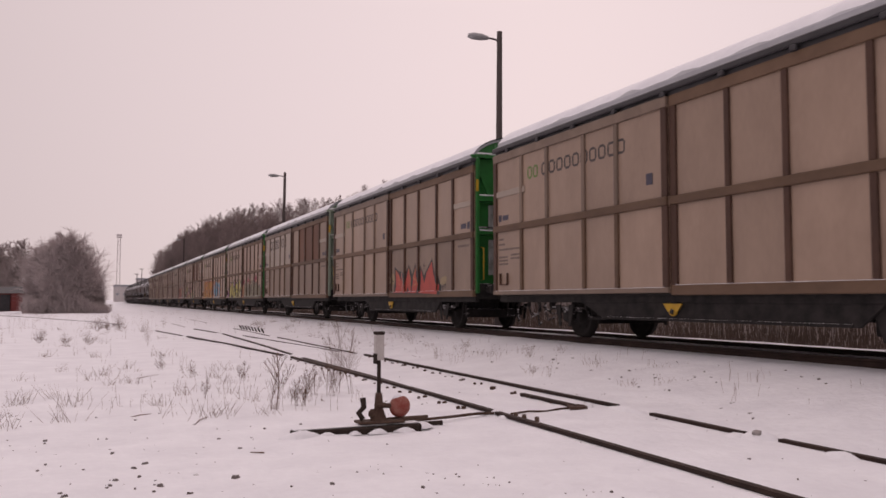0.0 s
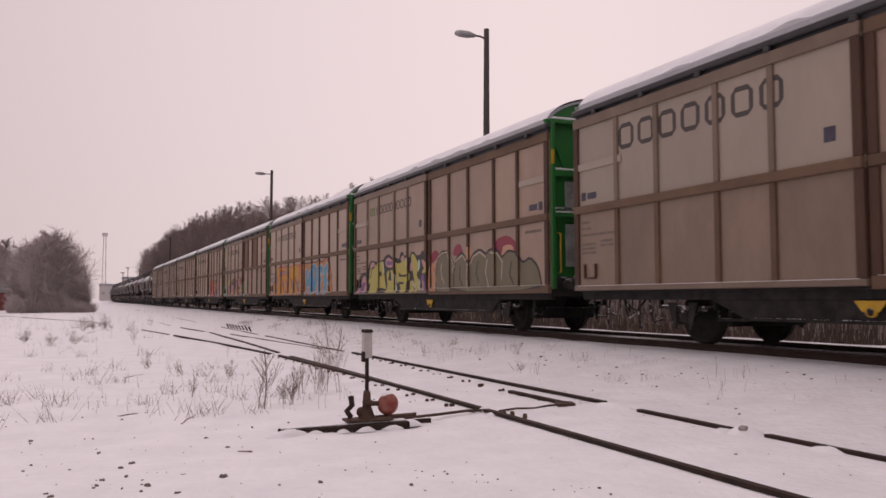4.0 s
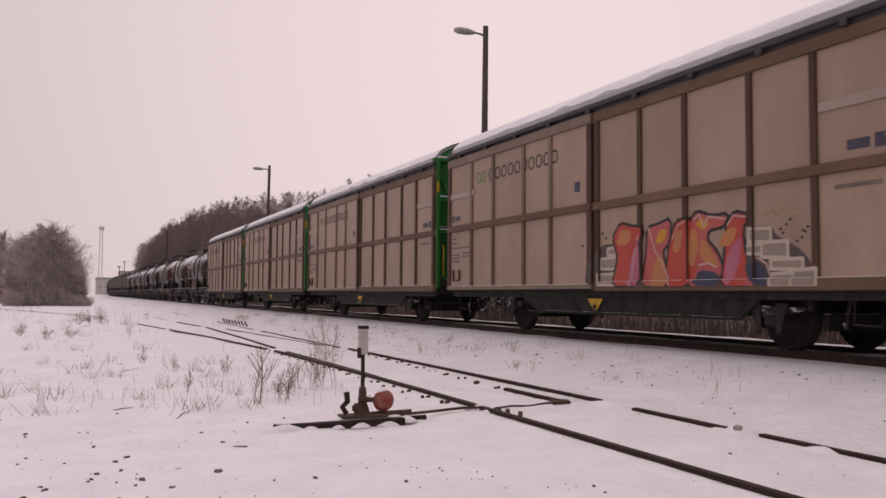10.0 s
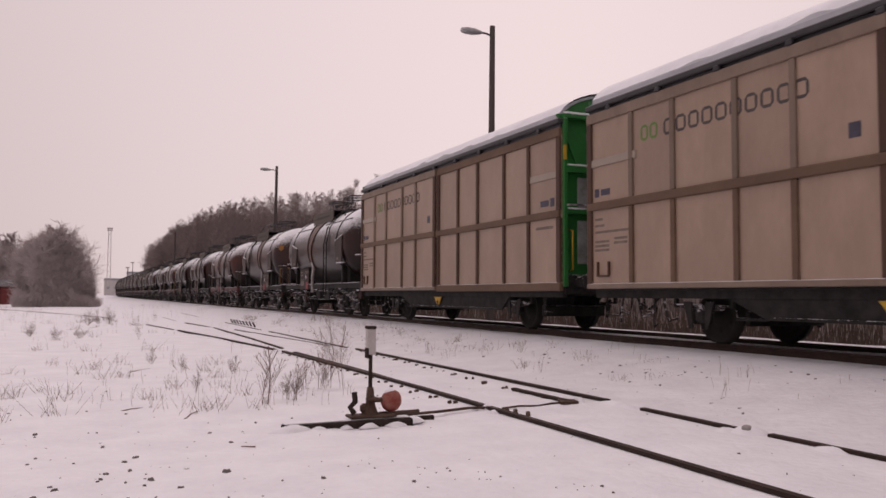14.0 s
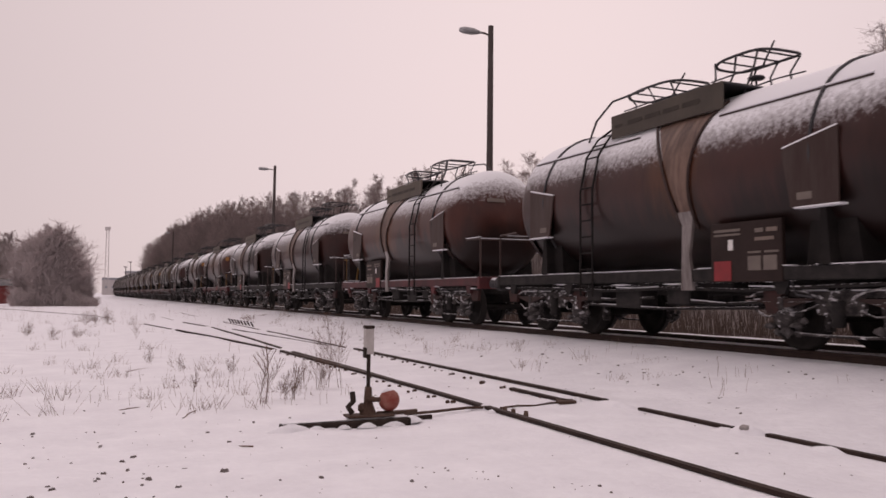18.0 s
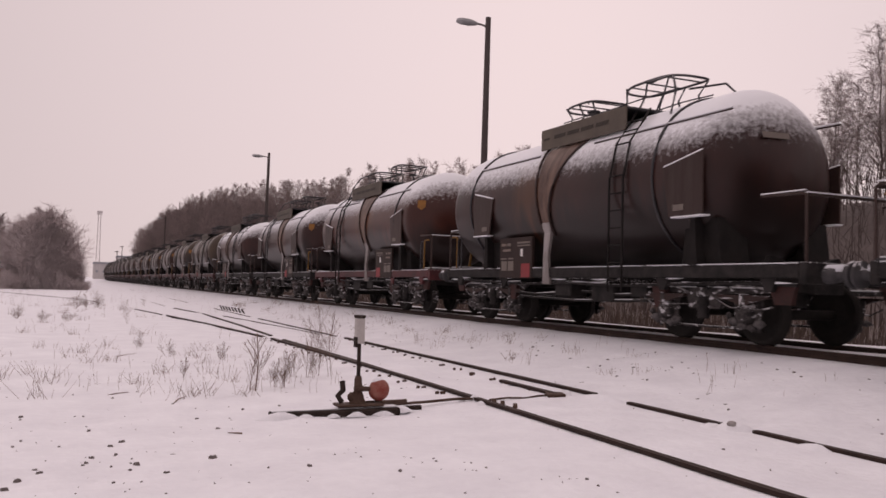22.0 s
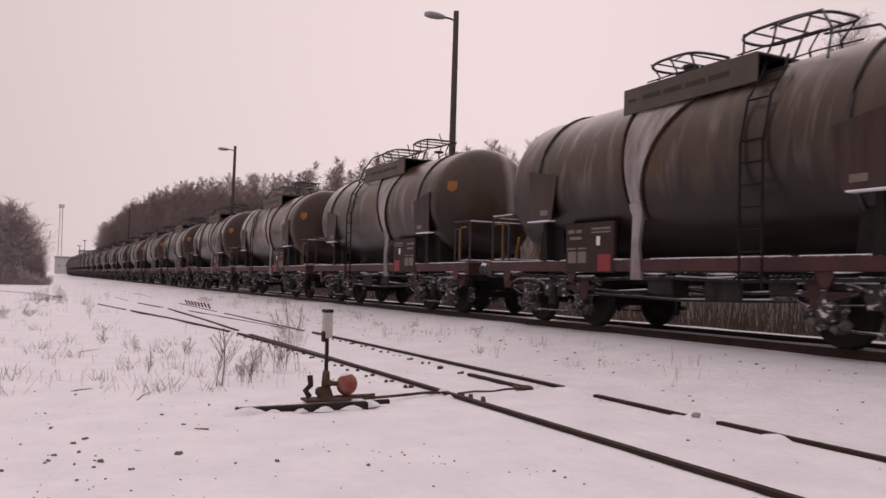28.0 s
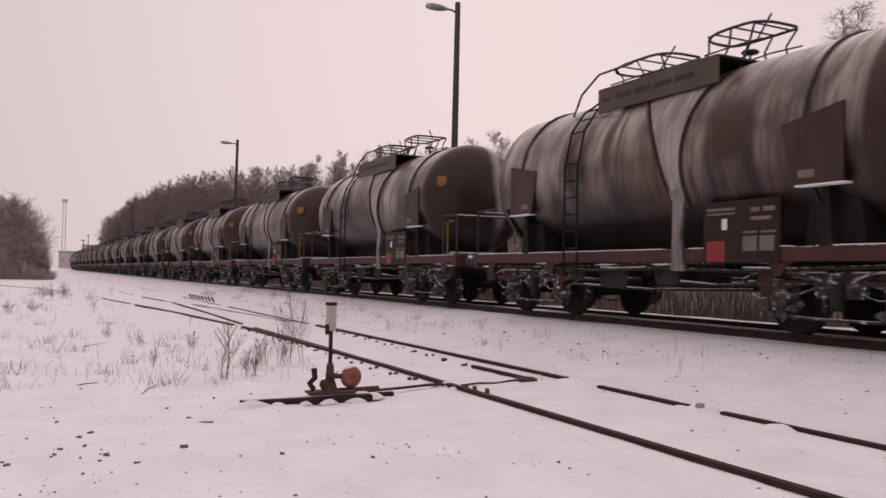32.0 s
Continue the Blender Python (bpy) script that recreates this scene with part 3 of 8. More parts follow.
def mound(rx, ry, h, rng):
    """A low uneven heap."""
    sh, n, rings = Shape(), 14, 5
    k = [rng.uniform(0.8, 1.2) for _ in range(n)]
    vs = [(0, 0, h)]
    for r in range(1, rings + 1):
        f = r / rings
        vs += [(rx * f * k[j] * math.cos(6.2832 * j / n), ry * f * k[j] * math.sin(6.2832 * j / n), h * (1 - f * f) ** 1.3 + h * 0.12 * rng.uniform(-1, 1) * (1 - f) - 0.004 * (r == rings)) for j in range(n)]
    fs = [(0, 1 + j, 1 + (j + 1) % n) for j in range(n)]
    for r in range(rings - 1):
        a, b = 1 + r * n, 1 + (r + 1) * n
        fs += [(a + j, b + j, b + (j + 1) % n, a + (j + 1) % n) for j in range(n)]
    return sh.add(vs, fs, True)


def build_tracks():
    main = tagged(new("main_track"), "straight railway track with dark steel rails on snowy ballast", "railway track", kind="structure")
    for sd in (-0.762, 0.762):
        pts = [(*track(s, sd)[:2], ZR) for s in [-40 + 5 * i for i in range(56)] + [240 + 8 * i for i in range(46)]]
        part("rail", rail_shape(pts), RAIL, main)
    turnout = tagged(new("turnout"), "hand-thrown railway turnout half buried in snow", "railway switch", kind="structure")
    knots = ((-8, 3.96), (3.8, 4.05), (7, 4.12), (11, 4.17), (17.6, 4.05), (23.6, 3.62), (34.7, 2.48), (48, 0.9), (69, -4.9), (110, -20))
    ny, nx = [p[0] for p in knots], [p[1] for p in knots]

    def curve(a, b, z, shift=0.0):
        return [(float(np.interp(y, ny, nx)) + shift, float(y), z) for y in np.linspace(a, b, max(2, int((b - a) / 1.5)))]

    for a, b, z in ((-8, 8.12, 0.04), (8.17, 17.7, 0.042), (18.3, 29.0, 0.04), (29.9, 34.8, 0.03), (36.5, 41.0, -0.005), (44.0, 110, 0.02)):
        part("stock_rail", rail_shape(curve(a, b, z)), RAIL, turnout)
    for a, b in ((-8, 5.62), (6.0, 7.45)):
        part("stock_rail", rail_shape([(5.63, a, 0.035), (5.65, (a + b) / 2, 0.035), (5.68, b, 0.03)]), RAIL, turnout)
    for a, b, z in ((8.12, 17.9, 0.04), (18.6, 27.5, 0.02), (29.0, 37.0, 0.01), (41.0, 120, 0.0)):
        part("stock_rail", rail_shape([(5.70 + 0.006 * (y - 8), y, z) for y in (a, (a + b) / 2, b)]), RAIL, turnout)
    for a, b, z in ((18.8, 31.0, 0.03), (31.8, 36.6, 0.03), (40.0, 60.0, 0.0)):
        part("closure_rail", rail_shape([(float(np.interp(y, (18, 24, 31, 37, 60), (4.25, 4.42, 4.52, 4.12, 3.9))), float(y), z) for y in np.linspace(a, b, 9)]), RAIL, turnout)
    for a, b, z in ((8.25, 9.6, 0.04), (19.5, 29.5, 0.012)):
        part("switch_blade", rail_shape([(float(np.interp(y, (8.2, 9.7, 14, 20, 30), (5.24, 5.25, 5.48, 5.6, 4.98))), float(y), z) for y in np.linspace(a, b, 6)]), RAIL, turnout)
    part("switch_blade", rail_shape([(4.20, 9.0, 0.012), (4.30, 13, 0.012), (4.27, 17.6, 0.02)]), RAIL, turnout)
    rng = random.Random(5)
    for i in range(15):
        y = 8.75 + 0.61 * i
        for x in (3.98, 5.22 + 0.034 * i):
            for k in range(2):
                w, d, h = rng.uniform(0.012, 0.03), rng.uniform(0.008, 0.02), rng.uniform(0.008, 0.022)
                at = pose(x + (0.09 * k - 0.04) + rng.uniform(-0.02, 0.02), y + rng.uniform(-0.06, 0.06), 0.01, rng.uniform(-12, 12), rng.uniform(-12, 12), rng.uniform(-40, 40))
                part("rail_chair", Shape().box(-w, w, -d, d, -0.04, h, min(w, d) * 0.4), RUST, turnout, at=at)
    part("stretcher_bar", Shape().tube([(2.72, 7.70, 0.055), (3.15, 7.86, 0.04), (3.5, 8.02, 0.025), (3.9, 8.12, 0.03), (4.1, 8.14, 0.02)], 0.016, 6), RUST, turnout)
    part("stretcher_bar", Shape().tube([(4.32, 8.16, 0.0), (4.55, 8.18, 0.012), (4.8, 8.2, -0.002), (5.0, 8.24, 0.012), (5.3, 8.27, 0.014)], 0.012, 6), RUST, turnout)
    part("joint_bar", Shape().prism([(5.08, 8.16), (5.30, 8.13), (5.36, 8.32), (5.2, 8.42)], -0.02, 0.035, "xy"), RUST, turnout)
    for x, y in ((4.26, 7.75), (4.3, 7.55), (4.24, 7.9)):
        part("rail_bolt", Shape().lathe([(0.0, 0.03), (0.045, 0.025), (0.05, 0.0)], "z", 6, (x, y, 0)), RUST, turnout)
    # snow that drifted over the joints
    for x, y, rx, ry, h in ((4.13, 8.16, 0.07, 0.09, 0.075), (3.98, 8.2, 0.07, 0.07, 0.05), (4.05, 7.85, 0.06, 0.07, 0.05), (5.66, 5.85, 0.17, 0.22, 0.085), (5.52, 6.0, 0.16, 0.12, 0.05), (5.66, 7.85, 0.14, 0.42, 0.06), (5.42, 8.3, 0.10, 0.08, 0.07), (4.02, 18.0, 0.2, 0.35, 0.06), (5.6, 3.6, 0.12, 0.14, 0.06), (5.6, 4.9, 0.10, 0.2, 0.055), (4.4, 31.4, 0.2, 0.4, 0.05), (3.1, 29.5, 0.2, 0.5, 0.06), (5.7, 18.2, 0.15, 0.3, 0.05)):
        solid("snow_lump", mound(rx, ry, h, rng), SNOW, "small lump of drifted snow over a rail", "snow lump", at=pose(x, y, -0.012))
    part_stone = Shape().box(-0.05, 0.05, -0.04, 0.04, -0.03, 0.03, 0.02)
    solid("grey_stone", part_stone, GREYSTONE, "grey stone lying in snow against the rail", "stone", at=pose(5.60, 5.82, 0.05, 8, 5, 30))


build_tracks()


def build_switch_stand():
    st = tagged(new("switch_stand"), "rusty hand switch stand with white lantern and round red counterweight", "switch stand")
    st.matrix_basis = pose(2.58, 7.58, 0.02)
    ax = Vector((1.0, 0.22, 0)).normalized()
    part("base_timber", Shape().box(-0.86, 0.40, -0.08, 0.08, -0.12, 0.042, 0.012), TIMBER, st, "dark wooden sleeper under the stand", at=pose(0, -0.05, 0, 0, 0, 2))
    rod2 = Shape().box(0.1, 0.75, 0.10, 0.14, -0.06, 0.018, 0.01)
    part("base_timber", rod2, TIMBER, st, at=pose(0, 0, 0, 0, 0, 4))
    rng = random.Random(17)
    for x, y, rx, ry, h in ((-0.55, -0.16, 0.10, 0.05, 0.035), (-0.28, -0.15, 0.07, 0.04, 0.03), (0.22, -0.15, 0.12, 0.05, 0.035), (-0.78, -0.14, 0.20, 0.08, 0.062), (-0.05, -0.16, 0.10, 0.05, 0.04), (0.45, 0.02, 0.12, 0.09, 0.055)):
        part("drifted_snow", mound(rx, ry, h, rng), SNOW, st, "snow drifted against the sleeper", at=pose(x, y, -0.012))
    part("timber_snow", Shape().box(-0.85, 0.39, -0.035, 0.078, 0.042, 0.055, 0.006), SNOW, st, "snow lying on the sleeper", at=pose(0, -0.04, 0, 0, 0, 2))
    part("base_plate", Shape().box(-0.22, 0.24, -0.1, 0.1, 0.06, 0.085, 0.008), RUST, st, "snow-dusted iron base plate")
    foot = Shape()
    foot.lathe([(0.08, 0.09), (0.12, 0.07), (0.2, 0.042), (0.32, 0.036)], "z", 12)
    foot.box(-0.10, 0.0, -0.035, 0.035, 0.10, 0.19, 0.025).box(-0.03, 0.07, -0.06, 0.06, 0.20, 0.25, 0.015)
    part("stand_foot", foot, RUST, st)
    hook = Shape().tube([(-0.16, 0, 0.10), (-0.20, 0, 0.16), (-0.15, 0, 0.21), (-0.16, 0, 0.30)], 0.028, 7)
    part("lever_stop", hook, TIMBER, st)
    part("pole", Shape().tube([(0, 0, 0.3), (0, 0, 0.66)], 0.019, 10), TIMBER, st, "thin dark iron pole")
    part("pole_collar", Shape().lathe([(0.30, 0.034), (0.34, 0.034), (0.345, 0.02)], "z", 10), RUST, st)
    part("lever_arm", Shape().tube([(0.03, 0, 0.22), (0.14, 0, 0.215)], 0.024, 8), RUST, st)
    part("counterweight", Shape().lathe([(-0.055, 0.0), (-0.05, 0.06), (-0.03, 0.095), (0, 0.108), (0.03, 0.095), (0.05, 0.06), (0.055, 0.0)], "y", 24, (0.215, 0, 0.205)), REDBALL, st, "round faded red counterweight, snow on top")
    part("weight_snow", Shape().lathe([(-0.035, 0.0), (-0.03, 0.05), (0.0, 0.075), (0.03, 0.05), (0.035, 0.0)], "y", 14, (0.205, 0, 0.252)), ROOF_SNOW, st, "snow on top of the counterweight")
    lan = part("lantern", Shape().box(-0.043, 0.043, -0.035, 0.035, 0.655, 0.90, 0.006), LANTERN, st, "weathered white lantern box")
    part("cap", Shape().box(-0.048, 0.048, -0.04, 0.04, 0.90, 0.93, 0.006), TIMBER, lan)
    part("lantern_bracket", Shape().box(-0.047, -0.028, -0.038, 0.038, 0.62, 0.72, 0.004), TIMBER, lan)
    rod = Shape().tube([(0.1, 0.02, 0.085), (0.5, 0.10, 0.075), (0.55, 0.12, 0.075)], 0.018, 6)
    part("throw_rod", rod, RUST, st)


build_switch_stand()


def build_comb():
    """Row of short timbers lying beside the turnout."""
    ob = tagged(new("sleeper_stack"), "row of short dark timbers lying apart on snow", "timber stack")
    ob.matrix_basis = pose(6.04, 33.9, 0.05)
    b = Shape().box(-0.022, 0.022, -0.06, 0.06, -0.10, 0.15, 0.008).mesh("timber")
    for i in range(8):
        part("timber", b, TIMBER, ob, at=pose(0.008 * i, 2.3 - 0.66 * i, 0, 0, -30, 0))


build_comb()


# ======== lamps, mast ========
def build_lamp():
    ob = tagged(new("yard_lamp"), "tall dark yard lamp post with grey lantern on short arm", "lamp post", "yard lamps along the track")
    part("post", Shape().tube([(0, 0, -0.3), (0, 0, 10.72)], 0.15, 8, 0.10), POLE, ob)
    part("arm", Shape().tube([(0.0, 0, 10.35), (-0.25, 0, 10.42), (-0.45, 0, 10.42)], 0.035, 6), POLE, ob)
    hd = Shape()
    hd.lathe([(-1.25, 0.0), (-1.22, 0.11), (-1.05, 0.17), (-0.75, 0.17), (-0.5, 0.10), (-0.42, 0.05), (-0.42, 0.0)], "x", 14)
    hd.v = [(x, y, z * 0.7 + 10.42) for x, y, z in hd.v]
    part("lamp_head", hd, LAMPHEAD, ob)
    return ob


lamp = build_lamp()
LX = 13.25
lamp.matrix_basis = pose(LX, 25.95, 0.2, 0, 0.4, 0)
for ly in (61.6, 134.0):
    copy_thing(lamp, pose(LX, ly, 0.2, 0, 0.6, 0))


def build_mast():
    ob = tagged(new("floodlight_mast"), "pale far floodlight mast in the haze", "floodlight mast")
    ob.matrix_basis = pose(11.2, 385, 0)
    for sx in (-0.8, 0.8):
        for sy in (-0.8, 0.8):
            part("mast_leg", Shape().tube([(sx, sy, 0), (sx * 0.6, sy * 0.6, 28.6)], 0.16, 4), HAZEWALL, ob)
    br = Shape()
    for i in range(14):
        z0, z1 = 2.0 * i, 2.0 * i + 2
        s = 1 if i % 2 else -1
        br.tube([(-0.75 * s, -0.75, z0), (0.75 * s, -0.75, z1)], 0.08, 3)
    part("bracing", br, HAZEWALL, ob)
    part("lamp_platform", Shape().box(-1.1, 1.1, -1.1, 1.1, 28.4, 28.7, 0.05).box(-1.1, 1.1, -1.3, -1.1, 28.8, 29.8, 0.05), HAZEWALL, ob)


build_mast()


def build_far_town():
    rng = random.Random(3)
    for x, y, w, h, lab in ((17.5, 420, 14, 7.5, "pale far goods shed"), (-6, 520, 8, 17, "pale far silo building"), (31, 470, 16, 12, "pale far warehouse")):
        ob = tagged(new("far_building"), lab + " in the haze", "building")
        ob.matrix_basis = pose(x, y, 0)
        part("wall", Shape().box(-w / 2, w / 2, 0, 10, 0, h), HAZEWALL, ob)
        part("roof", Shape().prism([(-w / 2 - 0.4, h), (w / 2 + 0.4, h), (w / 2, h + 0.8), (-w / 2, h + 1.0)], -0.4, 10.4, "xz"), ROOF, ob)
        for i in range(int(w / 3)):
            part("window", Shape().box(-w / 2 + 1 + 3 * i, -w / 2 + 2.2 + 3 * i, -0.06, 0, h * 0.45, h * 0.6), ROOF, ob)
    for x, y, h in ((16.2, 330, 11), (19.5, 360, 14), (22.0, 330, 12), (24.5, 350, 15)):
        ob = tagged(new("far_lamp"), "thin far lamp pole in the haze", "lamp post")
        ob.matrix_basis = pose(x, y, 0)
        part("post", Shape().tube([(0, 0, 0), (0, 0, h)], 0.14, 5), POLE, ob)
        part("lamp_head", Shape().box(-0.9, 0.5, -0.2, 0.2, h - 0.2, h + 0.1, 0.04), POLE, ob)
    for x, y, w, lab in ((-6.1, 101, 3.4, "small dark red wooden shed by the trees"), (-8.6, 103, 2.4, "low dark red wooden lean-to by the trees")):
        ob = tagged(new("red_shed"), lab, "shed")
        ob.matrix_basis = pose(x, y, 0)
        part("wall", Shape().box(-w / 2, w / 2, 0, 4, -0.2, 2.0), REDSHED, ob)
        part("roof", Shape().prism([(-0.3, 1.95), (4.3, 1.95), (2, 2.7)], -w / 2 - 0.3, w / 2 + 0.3, "yz"), GUTTER, ob)
        part("door", Shape().box(-0.5, 0.5, -0.05, 0.0, 0, 1.8), GUTTER, ob)
        part("window", Shape().box(0.9, 1.5, -0.05, 0.0, 0.8, 1.4), GUTTER, ob)


build_far_town()


def build_pale_shed():
    ob = tagged(new("pale_shed"), "low pale shed with a snow-covered gable roof", "shed")
    ob.matrix_basis = pose(-11.2, 104, 0)
    part("wall", Shape().prism([(-2.2, -0.2), (2.2, -0.2), (2.2, 1.3), (0, 2.5), (-2.2, 1.3)], 0, 6, "xz"), HAZEWALL, ob)
    for sx in (-1, 1):
        part("roof", Shape().prism([(sx * 2.5, 1.15), (0, 2.52), (0, 2.72), (sx * 2.6, 1.3)], -0.3, 6.3, "xz"), ROOF_SNOW, ob, "roof slope under snow")
    part("door", Shape().box(-0.6, 0.6, -0.06, 0.0, 0, 1.5), STALK, ob)


build_pale_shed()


# ======== covered wagons ========
HW, VAN_H = 1.44, 6.42
AXLE_Y = {1: 3.62, -1: -4.1}
FAR_STOPS = (6.42, 5.06, 3.94, 2.52, 1.42, -0.05)
NEAR_STOPS = (-0.07, -1.42, -2.57, -3.96, -5.1, -6.42)
ROOF_ARC = [(HW * math.sin(a), 4.40 + 0.62 * (math.cos(a) - math.cos(1.45)) / (1 - math.cos(1.45))) for a in [1.45 * i / 9 for i in range(-9, 10)]]
ROOF_ARC = [(x / math.sin(1.45), z) for x, z in ROOF_ARC]


def wheelset(radius, parent, y, z):
    """Two wheels on an axle; it rolls."""
    sh = Shape()
    for s in (-1, 1):
        prof = [(s * 0.70, 0.0), (s * 0.70, radius * 0.3), (s * 0.735, radius * 0.35), (s * 0.735, radius * 0.82), (s * 0.70, radius * 0.86), (s * 0.70, radius + 0.025), (s * 0.725, radius + 0.025), (s * 0.735, radius), (s * 0.83, radius - 0.006), (s * 0.83, radius * 0.86), (s * 0.80, radius * 0.8), (s * 0.78, radius * 0.36), (s * 0.85, radius * 0.3), (s * 0.85, 0.0)]
        sh.lathe(prof, "x", 24)
        for k in range(6):
            a = k * 1.0472
            c, d = math.cos(a) * radius * 0.58, math.sin(a) * radius * 0.58
            sh.box(s * 0.79 - 0.012, s * 0.79 + 0.012, c - 0.03, c + 0.03, d - 0.03, d + 0.03)
    sh.tube([(-0.7, 0, 0), (0.7, 0, 0)], 0.08, 8)
    ob = part("wheelset", sh, WHEEL, parent)
    ob.matrix_parent_inverse = Matrix.Translation((0, y, z))
    return ob


def buffer_shape(sx, e, y):
    """A side buffer at the end e (+1 or -1), with its plate."""
    sh = Shape()
    sh.lathe([(0, 0.12), (e * 0.22, 0.11), (e * 0.22, 0.075), (e * 0.42, 0.075), (e * 0.42, 0.18), (e * 0.47, 0.185), (e * 0.49, 0.16), (e * 0.495, 0.0)], "y", 18, (sx * 0.95, y, 1.05))
    return sh


def van_end(van, e, paint):
    y = e * VAN_H
    arc = [(x, z) for x, z in ROOF_ARC]
    wall = Shape().prism([(-1.37, 0.95), (1.37, 0.95)] + [(x * 0.95, z - 0.02) for x, z in reversed(arc)], y - 0.16 * e, y - 0.10 * e, "xz")
    w = w_snow = part("end_wall", wall, paint, van)
    # ribs, ledges and rails stand before the wall
    for x in (-1.31, 1.31):
        part("corner_post", Shape().box(x - 0.05, x + 0.05, *sorted((y - 0.10 * e, y + 0.06 * e)), 0.95, 4.42, 0.012), paint, w)
    for x, t in ((-0.9, 0.5), (0.9, -0.5)):
        part("brace", Shape().prism([(x - 0.06, 3.4), (x + 0.06, 3.4), (x + 0.06 - t, 4.5), (x - 0.06 - t, 4.5)], y - 0.10 * e, y - 0.03 * e, "xz"), paint, w)
    for z, hh in ((4.42, 0.10), (3.30, 0.14), (2.45, 0.09)):
        part("ledge", Shape().box(-1.36, 1.36, *sorted((y - 0.10 * e, y + 0.06 * e)), z, z + hh, 0.015), paint, w)
        part("ledge_snow", Shape().box(-1.30, 1.30, *sorted((y - 0.09 * e, y + 0.05 * e)), z + hh, z + hh + 0.035, 0.012), ROOF_SNOW, w)
    for x in (-1.15, 1.15):
        part("grab_rail", Shape().tube([(x, y - 0.2 * e, 1.25), (x, y + 0.05 * e, 1.3), (x, y + 0.05 * e, 2.1), (x, y - 0.2 * e, 2.15)], 0.018, 6), YELLOW, w)
    # snow blown against the end, and the plates that stand before it
    rng, blown = random.Random(31), Shape()
    for x, z0, z1, half in ((-0.62, 3.5, 4.3, 0.10), (-0.45, 3.46, 4.2, 0.16), (-0.2, 3.6, 4.32, 0.08), (0.3, 3.5, 4.1, 0.14), (-0.7, 2.62, 3.2, 0.12)):
        k = [rng.uniform(0.5, 1.2) for _ in range(10)]

        pts = [(x - half * k[i], z0 + (z1 - z0) * i / 4) for i in range(5)] + [(x + half * k[5 + i], z1 - (z1 - z0) * i / 4) for i in range(5)]
        blown.prism(pts, y - 0.10 * e, y - 0.09 * e, "xz")
    part("blown_snow", blown, SLUSHED, w_snow, "snow blown against the end wall")
    for z0, z1 in ((2.60, 3.22), (1.42, 2.32)):
        part("end_plate", Shape().box(-0.95, 0.95, *sorted((y - 0.10 * e, y - 0.05 * e)), z0, z1, 0.012), END_PLATE, w_snow, "dented plate dusted with snow")
    for x, z in ((-0.55, 1.75), (-0.4, 2.0), (-0.62, 2.75)):
        part("snow_lump", Shape().lathe([(-0.09, 0.0), (-0.05, 0.09), (0.03, 0.11), (0.09, 0.05), (0.12, 0.0)], "z", 8, (x, y + 0.02 * e, z)), SLUSHED, w_snow)
    part("marker", Shape().box(-1.375, -1.30, *sorted((y + 0.06 * e, y + 0.075 * e)), 3.55, 3.85, 0.004), YELLOW, w_snow, "small yellow marker on the corner post")
    part("gangway_bar", Shape().tube([(-1.3, y + 0.10 * e, 2.62), (-0.6, y + 0.16 * e, 2.62), (0.9, y + 0.16 * e, 2.62)], 0.022, 6), SLUSHED, w_snow)
    part("control_wheel", Shape().lathe([(y - 0.1 * e, 0.16), (y - 0.07 * e, 0.16)], "y", 14, (0.45, 0, 2.0)), GUTTER, w)
    rungs = Shape()
    for k in range(6):
        rungs.tube([(-0.75, y + 0.06 * e, 1.3 + 0.3 * k), (-0.4, y + 0.06 * e, 1.3 + 0.3 * k)], 0.014, 5)
    for x in (-0.75, -0.4):
        rungs.tube([(x, y + 0.06 * e, 1.2), (x, y + 0.06 * e, 3.3)], 0.018, 5)
    part("end_ladder", rungs, paint, w)


def van_door(van, stops, x0, paints, low, bar_at):
    """One sliding side door: panels between stiles, with a belt rail; both sides of the wagon alike."""
    for sx in (-1, 1):
        xo = sx * (HW + x0)
        fr = Shape()
        a, b = max(stops), min(stops)
        xs = sorted((xo, xo - sx * 0.10))
        foot = low + (0.09 if x0 > 0 else 0.17)
        fr.box(*xs, b, a, low, foot, 0.012)
        fr.box(*xs, b, a, 4.04, 4.23, 0.012)
        door = part("sliding_door", fr, BEIGE_STILE if x0 > 0 else BELT, van, "wide sliding side door with beige panels")
        part("belt_rail", Shape().box(*sorted((xo + sx * 0.012, xo - sx * 0.10)), b + 0.01, a - 0.01, 2.37, 2.52, 0.015), BELT, door)
        for i, y in enumerate(stops):
            w = 0.075 if i in (0, len(stops) - 1) else 0.055
            yy = min(a - w, max(b + w, y))
            inner = 0 < i < len(stops) - 1
            part("stile", Shape().box(*sorted((xo - sx * 0.006, xo - sx * 0.095)), yy - w, yy + w, foot, 2.37, 0.012), BELT if x0 > 0 and inner else STILE, door)
            part("stile", Shape().box(*sorted((xo - sx * 0.006, xo - sx * 0.095)), yy - w, yy + w, 2.52, 4.04, 0.012), BEIGE_STILE if x0 > 0 and inner else STILE, door)
        for i in range(len(stops) - 1):
            ya, yb = stops[i], stops[i + 1]
            for k, (z0, z1) in enumerate(((foot - 0.03, 2.44), (2.44, 4.10))):
                part("panel", Shape().box(*sorted((xo - sx * 0.05, xo - sx * 0.08)), yb, ya, z0, z1), paints[i][k], door)
        part("ledge_snow", Shape().box(*sorted((xo - sx * 0.05, xo - sx * 0.01)), b + 0.1, a - 0.1, foot, foot + 0.006), ROOF_SNOW, door)
        ya, yb = bar_at
        part("stiffening_bar", Shape().box(*sorted((xo - sx * 0.02, xo - sx * 0.06)), yb, ya, 3.20, 3.34, 0.01), PLY_PALE, door)


